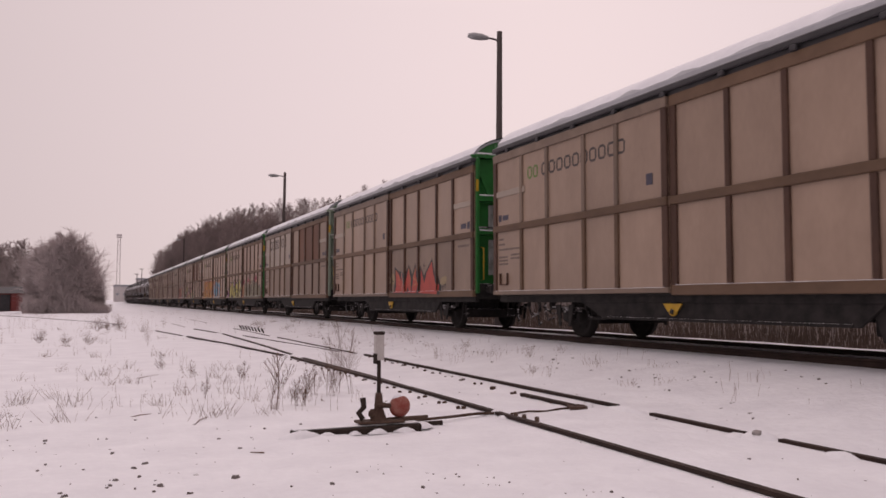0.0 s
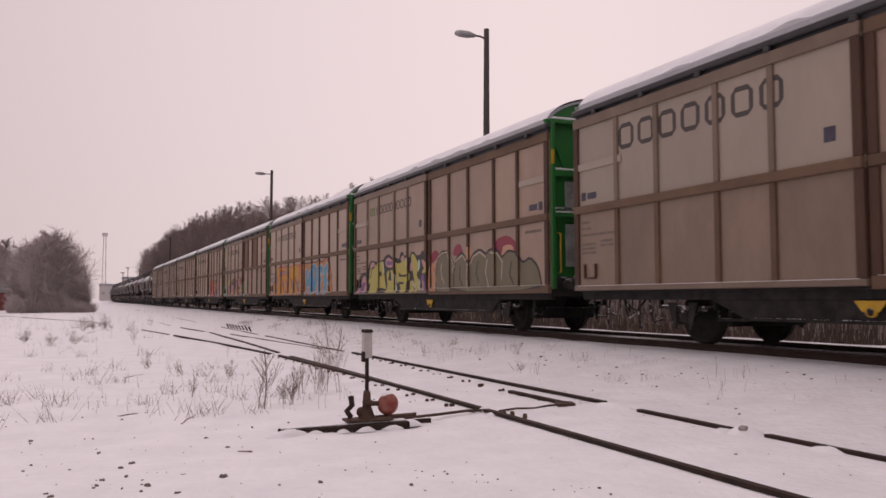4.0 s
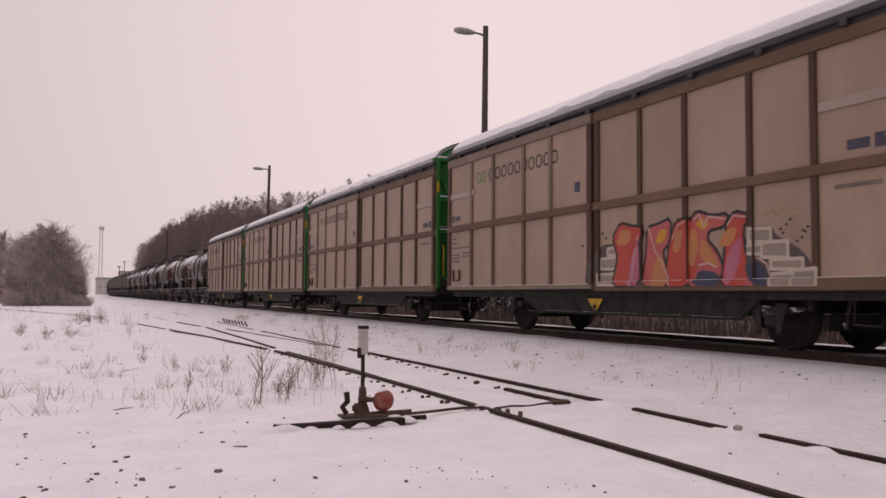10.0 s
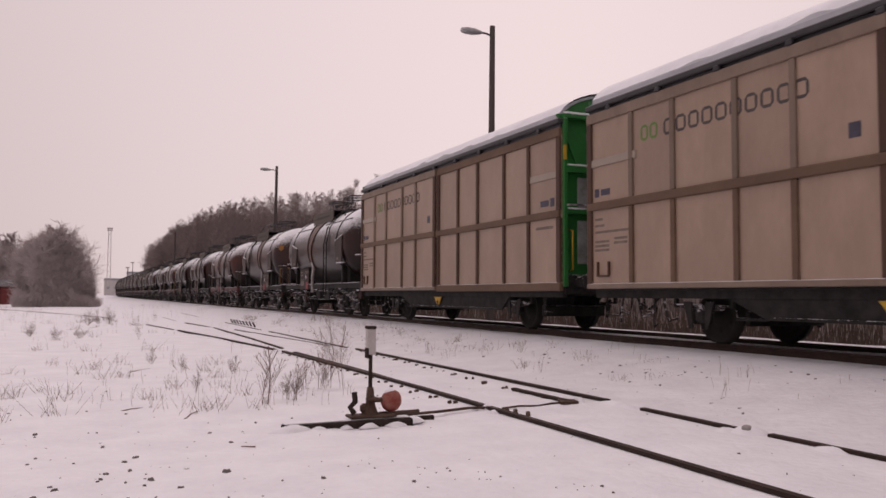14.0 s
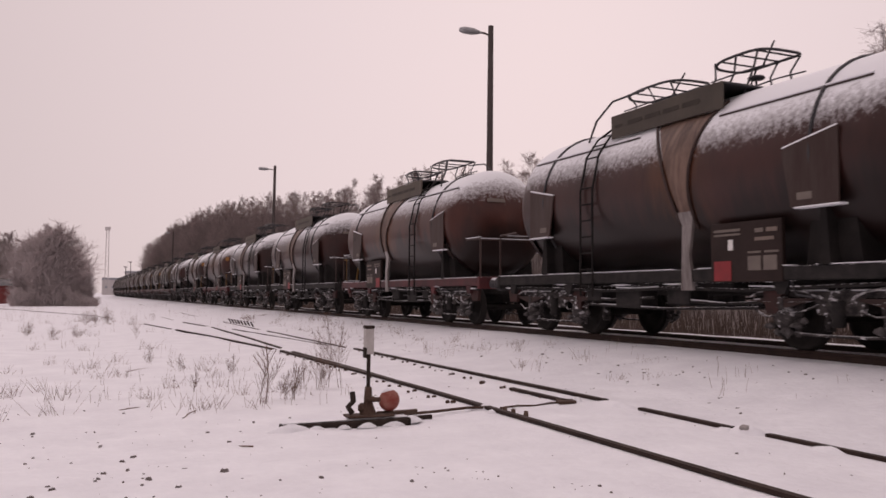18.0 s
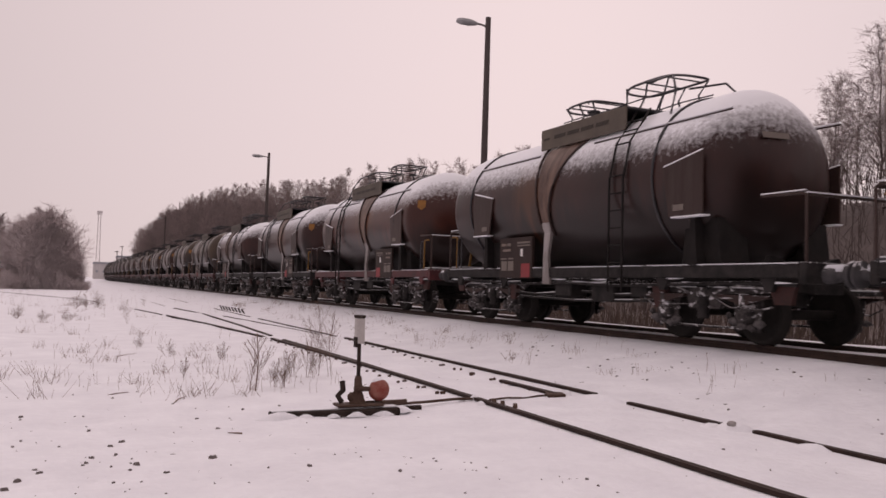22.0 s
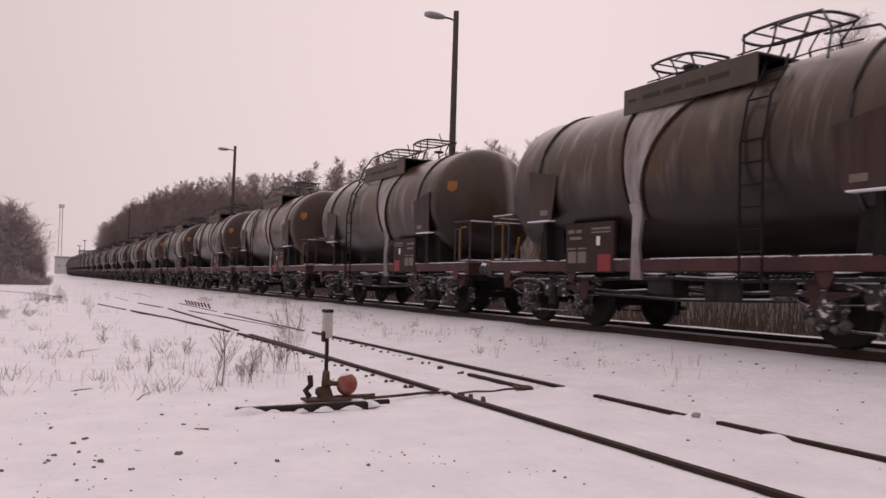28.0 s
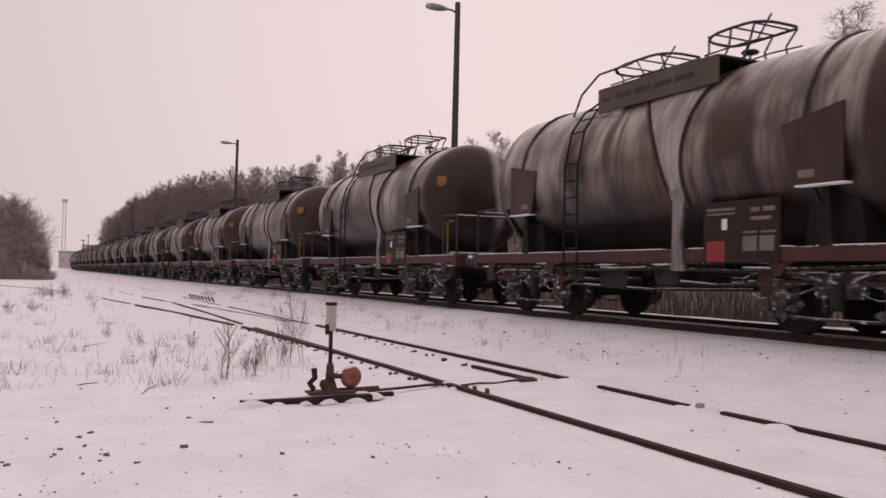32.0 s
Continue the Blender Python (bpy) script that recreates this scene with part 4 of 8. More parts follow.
def van_marks(van, brand):
    """Lettering as plain bars, plates and hazard marks, on the side seen."""
    x = -HW - 0.016
    def block(y1, y0, z0, z1, material):
        """A plain hollow rectangle with cut corners."""
        st, c, sh = (z1 - z0) * 0.17, (z1 - z0) * 0.22, Shape()
        xs = (x + 0.012, x + 0.02)
        sh.box(*xs, y0 + c, y1 - c, z1 - st, z1)
        sh.box(*xs, y0 + c, y1 - c, z0, z0 + st)
        sh.box(*xs, y0, y0 + st, z0 + c, z1 - c)
        sh.box(*xs, y1 - st, y1, z0 + c, z1 - c)
        for p, q in ((y0, 1), (y1, -1)):
            for r, u in ((z0, 1), (z1, -1)):
                sh.prism([(p, r + u * c), (p + q * c, r), (p + q * c, r + u * st), (p + q * st, r + u * c)], *xs)
        part("marking_block", sh, material, van)

    if brand == "cargo":
        for i in range(7):
            a = 5.0 - 0.56 * i
            block(a, a - 0.44, 3.42, 3.88, INK)
    else:
        for i in range(2):
            block(4.80 - 0.25 * i, 4.59 - 0.25 * i, 3.46, 3.74, LIME)
        for i in range(10):
            a = 4.18 - 0.308 * i
            block(a, a - 0.25, 3.46, 3.74, INK)
    for a, b, z0, z1, m in ((0.55, 0.37, 2.78, 2.98, BLUE), (6.2, 6.06, 2.62, 2.78, BLUE), (6.0, 5.72, 2.64, 2.76, BLUE)):
        part("blue_plate", Shape().box(x + 0.010, x + 0.03, b, a, z0, z1), m, van)
    part("blue_plate", Shape().box(-HW + 0.044, -HW + 0.06, -6.15, -6.0, 2.62, 2.80), BLUE, van)
    part("blue_plate", Shape().box(-HW + 0.044, -HW + 0.06, -5.93, -5.6, 2.64, 2.77), BLUE, van)
    for z, a, b in ((2.22, 6.2, 5.95), (2.10, 6.2, 5.9), (1.98, 6.2, 5.1), (1.80, 6.2, 5.75), (1.72, 6.2, 5.75), (1.64, 6.2, 5.75), (1.84, 5.6, 5.2), (1.76, 5.6, 5.2)):
        part("stencil_bar", Shape().box(x + 0.013, x + 0.03, b, a, z - 0.045, z), DARKMARK, van)
    part("stencil_bar", Shape().box(-HW + 0.047, -HW + 0.06, -6.1, -5.4, 2.16, 2.22), DARKMARK, van)
    fr = Shape().box(x - 0.03, x + 0.05, 5.75, 5.72, 1.15, 1.4).box(x - 0.03, x + 0.05, 6.1, 6.07, 1.15, 1.4).box(x - 0.03, x + 0.05, 5.75, 6.1, 1.12, 1.15)
    part("label_holder", fr, STILE, van)
    jk = Shape().prism([(0.26, 0.72), (-0.22, 0.72), (-0.10, 0.58), (0.14, 0.58)], -1.345, -1.325)
    jack = part("jacking_mark", jk, YELLOW, van, "yellow jacking point mark")
    part("jacking_cup", Shape().lathe([(-1.35, 0.0), (-1.35, 0.08), (-1.30, 0.08)], "x", 12, (0, 0.02, 0.59)), YELLOW, jack)
    part("jacking_hole", Shape().lathe([(-1.354, 0.0), (-1.354, 0.05), (-1.34, 0.05)], "x", 10, (0, 0.02, 0.58)), BLACK, jack)


def build_van(paint, panels=None, brand="plain", label=""):
    """panels: {(half, column, row): material}; half 0 is the far door, 1 the near one; row 1 is above the belt."""
    van = tagged(new("covered_wagon"), label, "freight wagon", "covered wagons of the train")
    part("floor_beam", Shape().box(-1.38, 1.38, -VAN_H + 0.25, VAN_H - 0.25, 0.86, 1.02, 0.01), BLACK, van)
    part("inner_body", Shape().box(-1.36, 1.36, -VAN_H + 0.35, VAN_H - 0.35, 1.02, 4.38), STILE, van)
    for h, (stops, x0, low, bar) in enumerate(((FAR_STOPS, 0.05, 0.90, (6.3, 4.92)), (NEAR_STOPS, 0.0, 0.86, (-5.18, -6.3)))):
        cols = []
        for i in range(5):
            cols.append([(panels or {}).get((h, i, k), PLY_PALE if (h == 0 and brand == "cargo" and k) else PLY) for k in (0, 1)])
        van_door(van, stops, x0, cols, low, bar)
    roof = Shape()
    n = len(ROOF_ARC)
    inner = [(x * 0.97, z - 0.05) for x, z in ROOF_ARC]
    roof.prism(ROOF_ARC + list(reversed(inner)), -VAN_H + 0.05, VAN_H - 0.05, "xz")
    part("roof", roof, ROOF, van)
    cap = [(x * 0.985, z + 0.026 + 0.03 * (1 - abs(x) / HW)) for x, z in ROOF_ARC[1:-1]]
    low = [(x, z - 0.02) for x, z in cap]
    rows, vs, fs = 44, [], []
    for j in range(rows + 1):
        y = -VAN_H + 0.06 + (2 * VAN_H - 0.12) * j / rows
        e = 0.012 * noise.noise((y * 1.3, 0, 0))
        vs += [(x, y, z + e * (0.4 + 0.6 * noise.noise((x * 2, y * 2, 3)))) for x, z in cap]
    k = len(cap)
    for j in range(rows):
        fs += [(j * k + i, j * k + i + 1, (j + 1) * k + i + 1, (j + 1) * k + i) for i in range(k - 1)]
    part("roof_snow", Shape().add(vs, fs, True), ROOF_SNOW, van, "thin snow on the curved roof")
    for sx in (-1, 1):
        part("gutter", Shape().box(*sorted((sx * (HW + 0.055), sx * (HW - 0.1))), -VAN_H - 0.04, VAN_H + 0.04, 4.30, 4.405, 0.02), GUTTER, van)
        # door track takes the gutter's dark colour to paint in the shadow below
        part("top_track", Shape().box(*sorted((sx * (HW - 0.03), sx * (HW - 0.1))), -VAN_H, VAN_H, 4.19, 4.30), GUTTER, van)
        rollers = Shape()
        for i in range(9):
            y = -VAN_H + 0.7 + 1.42 * i
            rollers.box(*sorted((sx * (HW + 0.075), sx * HW)), y, y + 0.12, 4.22, 4.31, 0.015)
        part("roller_fixing", rollers, GUTTER, van)
        part("sole_bar", Shape().box(*sorted((sx * 1.32, sx * 1.22)), -VAN_H + 0.05, VAN_H - 0.05, 0.73, 0.90, 0.01), BLACK, van)
        part("truss", Shape().prism([(-4.0, 0.74), (2.9, 0.74), (2.1, 0.42), (-3.6, 0.42)], sx * 1.29, sx * 1.24), BLACK, van)
        part("truss_rib", Shape().box(*sorted((sx * 1.31, sx * 1.28)), -3.5, 2.0, 0.42, 0.47, 0.008), BLACK, van)
        part("truss_snow", Shape().box(*sorted((sx * 1.315, sx * 1.29)), -2.4, -0.9, 0.74, 0.752, 0.004), ROOF_SNOW, van)
        pipes = Shape()
        for y, low, lean in ((5.75, 0.28, 0.12), (5.3, 0.40, -0.08), (4.85, 0.22, 0.05), (4.6, 0.34, -0.1), (-5.4, 0.36, 0.1)):
            pipes.tube([(sx * 1.12, y, 0.76), (sx * 1.14, y + lean * 0.4, (0.76 + low) / 2), (sx * 1.1, y + lean, low), (sx * 1.0, y + lean * 2.2, low + 0.06)], 0.020, 5)
        part("brake_piping", pipes, ICED, van)
        for e in (-1, 1):
            part("buffer", buffer_shape(sx, e, e * (VAN_H - 0.05)), BLACK, van)
            y = AXLE_Y[e]
            sp = Shape()
            for k in range(5):
                h = 0.62 - 0.11 * k
                sp.box(*sorted((sx * 1.06, sx * 1.17)), y - h, y + h, 0.60 - 0.028 * k, 0.625 - 0.028 * k)
            part("leaf_spring", sp, ICED, van)
            part("axle_box", Shape().box(*sorted((sx * 1.0, sx * 1.22)), y - 0.12, y + 0.12, 0.34, 0.56, 0.04), BLACK, van)
            part("axle_guard", Shape().prism([(y - 0.36, 0.68), (y - 0.16, 0.68), (y - 0.14, 0.24), (y - 0.21, 0.24)], sx * 1.21, sx * 1.235), BLACK, van)
            part("axle_guard", Shape().prism([(y + 0.36, 0.68), (y + 0.16, 0.68), (y + 0.14, 0.24), (y + 0.21, 0.24)], sx * 1.21, sx * 1.235), BLACK, van)
            part("spring_snow", Shape().box(*sorted((sx * 1.07, sx * 1.18)), y + 0.1, y + 0.6, 0.625, 0.64, 0.005), ROOF_SNOW, van)
            for d in (-0.66, 0.66):
                part("spring_hanger", Shape().box(*sorted((sx * 1.08, sx * 1.16)), y + d - 0.03, y + d + 0.03, 0.58, 0.80, 0.01), BLACK, van)
            part("step", Shape().tube([(sx * 1.3, e * 6.0, 0.86), (sx * 1.32, e * 6.0, 0.42), (sx * 1.32, e * 5.6, 0.42), (sx * 1.3, e * 5.6, 0.86)], 0.018, 5), BLACK, van)
    for e in (-1, 1):
        van_end(van, e, paint)
        part("headstock", Shape().box(-1.3, 1.3, *sorted((e * (VAN_H - 0.12), e * VAN_H)), 0.80, 1.20, 0.015), BLACK, van)
        part("coupler", Shape().tube([(0, e * VAN_H, 1.02), (0, e * (VAN_H + 0.35), 0.98), (0, e * (VAN_H + 0.55), 0.95)], 0.05, 6), BLACK, van)
        part("brake_hose", Shape().tube([(0.35, e * VAN_H, 0.9), (0.35, e * (VAN_H + 0.2), 0.7), (0.3, e * (VAN_H + 0.4), 0.5), (0.2, e * (VAN_H + 0.55), 0.62)], 0.022, 6), BLACK, van)
        wheelset(0.46, van, AXLE_Y[e], 0.46)
        for d in (-0.62, 0.62):
            part("brake_beam", Shape().box(-0.82, 0.82, AXLE_Y[e] + d - 0.05, AXLE_Y[e] + d + 0.05, 0.30, 0.55, 0.02), BLACK, van)
    und = Shape().lathe([(-0.6, 0.0), (-0.6, 0.17), (0.6, 0.17), (0.6, 0.0)], "y", 14, (-0.6, -1.2, 0.62))
    part("air_tank", und, BLACK, van)
    part("valve_box", Shape().box(-0.9, -0.3, 0.8, 1.4, 0.45, 0.85, 0.03), BLACK, van)
    part("brake_rod", Shape().tube([(0, -5.5, 0.8), (0, 5.5, 0.8)], 0.04, 6), BLACK, van)
    part("step", Shape().tube([(-1.1, 2.2, 0.75), (-1.1, 2.3, 0.42), (-1.1, 2.9, 0.42), (-1.1, 3.0, 0.8)], 0.03, 5), BLACK, van)
    van_marks(van, brand)
    return van


def clipped(pts, lo, hi, axis):
    """The part of a polygon between two values on one axis."""
    for edge, sign in ((lo, 1), (hi, -1)):
        keep = []
        for i, p in enumerate(pts):
            q = pts[(i + 1) % len(pts)]
            a, b = sign * (p[axis] - edge), sign * (q[axis] - edge)
            if a >= 0:
                keep.append(p)
            if (a >= 0) != (b >= 0):
                f = a / (a - b)
                keep.append((p[0] + (q[0] - p[0]) * f, p[1] + (q[1] - p[1]) * f))
        pts = keep
        if len(pts) < 3:
            return []
    return pts


class Mural:
    """Sprayed shapes on one wagon side, one mesh a colour; the paint also covers stiles and rails."""

    def __init__(self, van):
        self.van, self.stock = van, {}

    def lay(self, material, layer, pts):
        sh = self.stock.setdefault(material.name, (material, Shape()))[1]
        for far, stops, face, foot in ((True, FAR_STOPS, HW, 0.99), (False, NEAR_STOPS, HW - 0.05, 1.03)):
            own = clipped(pts, -0.05, 6.42, 0) if far else clipped(pts, -6.42, -0.07, 0)
            if not own:
                continue
            out = 0.003 + 0.0016 * layer
            sh.prism(own, -face - out, -face - out + 0.001)
            for y in stops:
                w = 0.053 if abs(y) < 6.3 and abs(y) > 0.1 else 0.07
                yy = min(max(stops) - 0.075, max(min(stops) + 0.075, y))
                bit = clipped(clipped(own, yy - w, yy + w, 0), foot, 2.36, 1)
                if bit:
                    sh.prism(bit, -face - 0.044 - out, -face - 0.044 - out + 0.001)
            bit = clipped(own, 0.9, foot, 1)
            if bit:
                sh.prism(bit, -face - 0.05 - out, -face - 0.05 - out + 0.001)

    def field(self, material, layer, pts, edge=None, rounds=1):
        for _ in range(rounds):
            cut = []
            for i, (y, z) in enumerate(pts):
                y1, z1 = pts[(i + 1) % len(pts)]
                cut += [(y * 0.8 + y1 * 0.2, z * 0.8 + z1 * 0.2), (y * 0.2 + y1 * 0.8, z * 0.2 + z1 * 0.8)]
            pts = cut
        if edge is not None:
            self.line(edge, layer - 1, pts + [pts[0]], 0.10)
        self.lay(material, layer, pts)

    def line(self, material, layer, pts, width):
        for (y0, z0), (y1, z1) in zip(pts, pts[1:]):
            d = math.hypot(y1 - y0, z1 - z0)
            if d < 1e-4:
                continue
            e, h = (y1 - y0) / d * width * 0.35, width / 2
            f = (z1 - z0) / d * width * 0.35
            ny, nz = -(z1 - z0) / d * h, (y1 - y0) / d * h
            box = [(y0 - e + ny, z0 - f + nz), (y1 + e + ny, z1 + f + nz), (y1 + e - ny, z1 + f - nz), (y0 - e - ny, z0 - f - nz)]
            self.lay(material, layer + 0.5, [(y, max(0.92, z)) for y, z in box])

    def finish(self):
        for material, sh in self.stock.values():
            part("sprayed_paint", sh, material, self.van, material.name.replace("_", " ") + " graffiti paint")


def paint(name, c, d=None):
    return surf(name, tuple(v * 0.92 for v in c), d or tuple(v * 0.68 for v in c), 2.5, 0.45, 0, 0.0, contrast=0.6)


def build_vans():
    sp_red, sp_black, sp_yel = paint("spray_red", (0.50, 0.06, 0.038)), paint("spray_black", (0.02, 0.015, 0.015)), paint("spray_yellow", (0.44, 0.37, 0.07), (0.36, 0.34, 0.09))
    sp_or, sp_blue, sp_gold = paint("spray_orange", (0.52, 0.20, 0.07)), paint("spray_blue", (0.045, 0.23, 0.37), (0.07, 0.29, 0.42)), paint("spray_gold", (0.58, 0.28, 0.02))
    sp_pink, sp_mag, sp_grn = paint("spray_pink", (0.52, 0.27, 0.25)), paint("spray_magenta", (0.34, 0.075, 0.14), (0.44, 0.14, 0.19)), paint("spray_mint", (0.14, 0.33, 0.22), (0.20, 0.38, 0.27))
    sp_vio, sp_pale, sp_grey = paint("spray_violet", (0.20, 0.08, 0.27)), paint("spray_pale", (0.54, 0.46, 0.38)), paint("spray_grey", (0.19, 0.17, 0.165))
    sp_sky, sp_olive, sp_deep, sp_lil = paint("spray_sky", (0.42, 0.58, 0.60)), paint("spray_olive", (0.17, 0.145, 0.09)), paint("spray_deep_blue", (0.03, 0.13, 0.28)), paint("spray_lilac", (0.42, 0.27, 0.40))
    sp_red2, sp_rose = paint("spray_halo", (0.40, 0.20, 0.155)), paint("spray_rose", (0.36, 0.20, 0.155))
    sp_brick, sp_pinkred = paint("spray_brick", (0.30, 0.25, 0.20)), paint("spray_pink_red", (0.48, 0.10, 0.09))
    sp_gold2, sp_mag2, sp_peach = paint("spray_faint_gold", (0.36, 0.27, 0.15)), paint("spray_crimson", (0.28, 0.03, 0.06)), paint("spray_peach", (0.55, 0.30, 0.19))
    sp_mint2, sp_wall, sp_navy, sp_rosepale = paint("spray_pale_green", (0.22, 0.42, 0.22)), paint("spray_wall_brown", (0.085, 0.066, 0.058)), paint("spray_navy", (0.035, 0.045, 0.085)), paint("spray_pale_rose", (0.55, 0.36, 0.32))
    base = "beige-panelled covered wagon"
    vans = []
    clean = build_van(GREEN, label=base + " and green ends, snow on the roof")
    specs = {
        1: (GREEN, {(1, i, 0): PLY_WORN for i in range(5)}, "plain", base + " and red spiky graffiti"),
        2: (PALE_END, {**{(1, i, 1): PLY_BROWN for i in (1, 2, 3)}, **{(h, i, 0): PLY_WORN for h in (0, 1) for i in range(5)}, (1, 4, 1): PLY_WORN}, "cargo", base + ", three dark brown panels and grey-green ends"),
        3: (GREEN, {}, "plain", base + ", green ends and yellow graffiti along its foot"),
        4: (GREEN, {(h, i, k): PLY_CLEAN for h in (0, 1) for i in range(5) for k in (0, 1)}, "plain", base + ", green ends, orange and blue graffiti"),
        5: (GREEN, {(1, 0, 1): PLY_BROWN, (1, 2, 1): PLY_BROWN}, "plain", base + ", two brown panels and pink graffiti"),
        6: (GREEN, {}, "plain", base + ", green ends and pink graffiti at one end"),
    }
    for k in range(10):
        if k in specs:
            v = build_van(*specs[k])
        elif k == 0:
            v = clean
        else:
            v = copy_thing(clean, Matrix())
        vans.append(v)
    g = Mural(vans[1])
    g.field(sp_black, 0, [(-0.43, 0.97), (-0.5, 1.84), (-0.84, 1.68), (-1.13, 1.66), (-1.35, 1.51), (-1.76, 1.86), (-2.05, 1.54), (-2.31, 1.89), (-2.45, 1.52), (-2.72, 1.79), (-3.0, 1.5), (-3.62, 1.97), (-3.81, 1.51), (-4.07, 1.44), (-4.3, 1.15), (-4.26, 0.93)], rounds=0)
    g.field(sp_red, 1, [(-0.51, 1.01), (-0.65, 1.22), (-0.57, 1.76), (-0.95, 1.53), (-1.12, 1.31), (-1.07, 1.66), (-1.35, 1.23), (-1.17, 1.0)], rounds=0)
    g.field(sp_red, 1, [(-1.34, 0.99), (-1.46, 1.3), (-1.76, 1.76), (-1.92, 1.42), (-1.93, 0.99), (-1.78, 0.99), (-1.67, 1.23), (-1.56, 0.99)], rounds=0)
    g.field(sp_red, 1, [(-1.98, 0.99), (-2.06, 1.21), (-2.17, 1.47), (-2.33, 1.76), (-2.35, 1.46), (-2.54, 1.33), (-2.63, 1.26), (-2.48, 0.98)], rounds=0)
    g.field(sp_red, 1, [(-2.7, 0.98), (-2.78, 1.44), (-2.75, 1.7), (-3.04, 1.25), (-3.18, 1.55), (-3.6, 1.88), (-3.7, 1.52), (-4.0, 1.22), (-4.15, 1.21), (-4.07, 0.94)], rounds=0)
    g.line(sp_or, 2, [(-0.62, 1.69), (-0.89, 1.46), (-0.95, 1.25)], 0.035)
    g.line(sp_or, 2, [(-1.76, 1.73), (-1.86, 1.49), (-1.9, 1.22)], 0.035)
    g.line(sp_or, 2, [(-2.31, 1.69), (-2.13, 1.44), (-2.54, 1.3), (-2.14, 1.21)], 0.035)
    g.line(sp_pale, 3, [(-1.13, 1.63), (-1.24, 1.31), (-1.15, 1.03)], 0.03)
    g.field(sp_gold2, 0, [(-0.15, 1.27), (-0.22, 1.6), (-0.49, 1.62), (-0.52, 1.26)])
    g.field(sp_gold2, 0, [(-4.15, 1.21), (-4.27, 1.4), (-4.67, 1.44), (-4.62, 1.2)])
    g.line(sp_black, 3, [(-0.19, 1.38), (-0.41, 1.37)], 0.02)
    g.line(sp_black, 3, [(-0.3, 1.48), (-0.3, 1.27)], 0.02)
    g.line(sp_black, 3, [(-2.95, 1.78), (-3.11, 1.77)], 0.02)
    g.line(sp_black, 3, [(-3.03, 1.86), (-3.03, 1.69)], 0.02)
    g.line(sp_black, 3, [(-4.34, 1.15), (-4.47, 1.15)], 0.02)
    g.line(sp_black, 3, [(-4.41, 1.23), (-4.41, 1.07)], 0.02)
    g.line(sp_black, 3, [(-4.5, 1.2), (-4.63, 1.2)], 0.02)
    g.line(sp_black, 3, [(-4.57, 1.28), (-4.57, 1.12)], 0.02)
    g.finish()
    g = Mural(vans[3])
    g.field(sp_black, 0, [(6.43, 1.08), (6.03, 1.37), (5.64, 1.65), (5.05, 1.6), (4.92, 1.89), (4.68, 2.02), (4.26, 1.95), (3.89, 1.96), (3.5, 1.98), (3.36, 2.1), (3.0, 2.14), (2.64, 1.99), (2.41, 2.01), (2.12, 1.93), (2.04, 2.11), (1.83, 2.17), (1.69, 2.01), (1.45, 2.06), (1.27, 1.93), (1.17, 2.09), (0.98, 2.12), (0.74, 1.99), (0.47, 1.99), (0.31, 2.14), (-0.04, 1.9), (-0.05, 0.93), (6.43, 0.94)])
    g.field(sp_pink, 1, [(6.31, 0.94), (5.8, 1.19), (5.51, 1.51), (5.09, 1.51), (4.98, 1.06), (5.27, 0.93)])
    g.field(sp_vio, 2, [(5.87, 0.93), (5.65, 1.26), (5.37, 1.32), (5.05, 1.24), (5.37, 1.16), (5.52, 0.93)])
    g.field(sp_yel, 1, [(4.9, 0.93), (4.77, 1.28), (4.97, 1.24), (4.8, 1.76), (4.45, 1.7), (4.26, 1.88), (4.07, 1.76), (3.96, 1.91), (3.54, 1.94), (3.47, 1.65), (3.35, 1.29), (3.25, 1.03), (3.62, 1.1), (4.09, 1.07), (4.05, 0.93)])
    g.field(sp_pink, 2, [(4.8, 1.74), (4.72, 1.91), (4.45, 1.96), (4.29, 1.86), (4.49, 1.77)])
    g.field(sp_black, 2, [(3.89, 1.62), (3.68, 1.61), (3.67, 1.47), (3.88, 1.48)], rounds=0)
    g.field(sp_black, 2, [(4.08, 1.3), (3.97, 1.27), (3.96, 1.08), (4.09, 1.09)], rounds=0)
    g.line(sp_sky, 2, [(3.54, 1.9), (3.49, 1.75), (3.46, 1.58)], 0.07)
    g.line(sp_black, 2, [(4.61, 1.71), (4.71, 1.52), (4.81, 1.43)], 0.05)
    g.field(sp_pink, 1, [(3.33, 1.79), (3.28, 1.99), (3.03, 2.04), (2.59, 1.89), (2.6, 1.74), (2.96, 1.7)])
    g.field(sp_vio, 2, [(3.23, 1.8), (3.1, 1.96), (2.94, 1.89), (2.69, 1.92), (2.75, 1.78)])
    g.field(sp_yel, 1, [(3.24, 1.61), (2.6, 1.64), (2.48, 1.5), (2.43, 1.26), (2.28, 1.11), (2.29, 0.93), (3.35, 0.93), (3.12, 1.13)])
    g.field(sp_black, 2, [(2.96, 1.62), (2.85, 1.61), (2.79, 1.3), (3.05, 1.33)], rounds=0)
    g.field(sp_yel, 1, [(2.47, 1.88), (2.32, 1.81), (2.03, 1.82), (1.75, 1.89), (1.51, 1.99), (1.38, 1.91), (1.4, 1.53), (1.27, 1.47), (1.28, 1.3), (1.42, 1.25), (1.51, 0.93), (2.0, 0.93), (2.05, 1.18), (2.34, 1.22), (2.39, 1.59)])
    g.field(sp_black, 2, [(2.17, 1.56), (1.96, 1.46), (1.36, 1.47), (1.42, 1.39), (2.13, 1.41)], rounds=0)
    g.field(sp_black, 2, [(2.21, 1.25), (1.78, 1.25), (1.74, 1.18), (2.21, 1.19)], rounds=0)
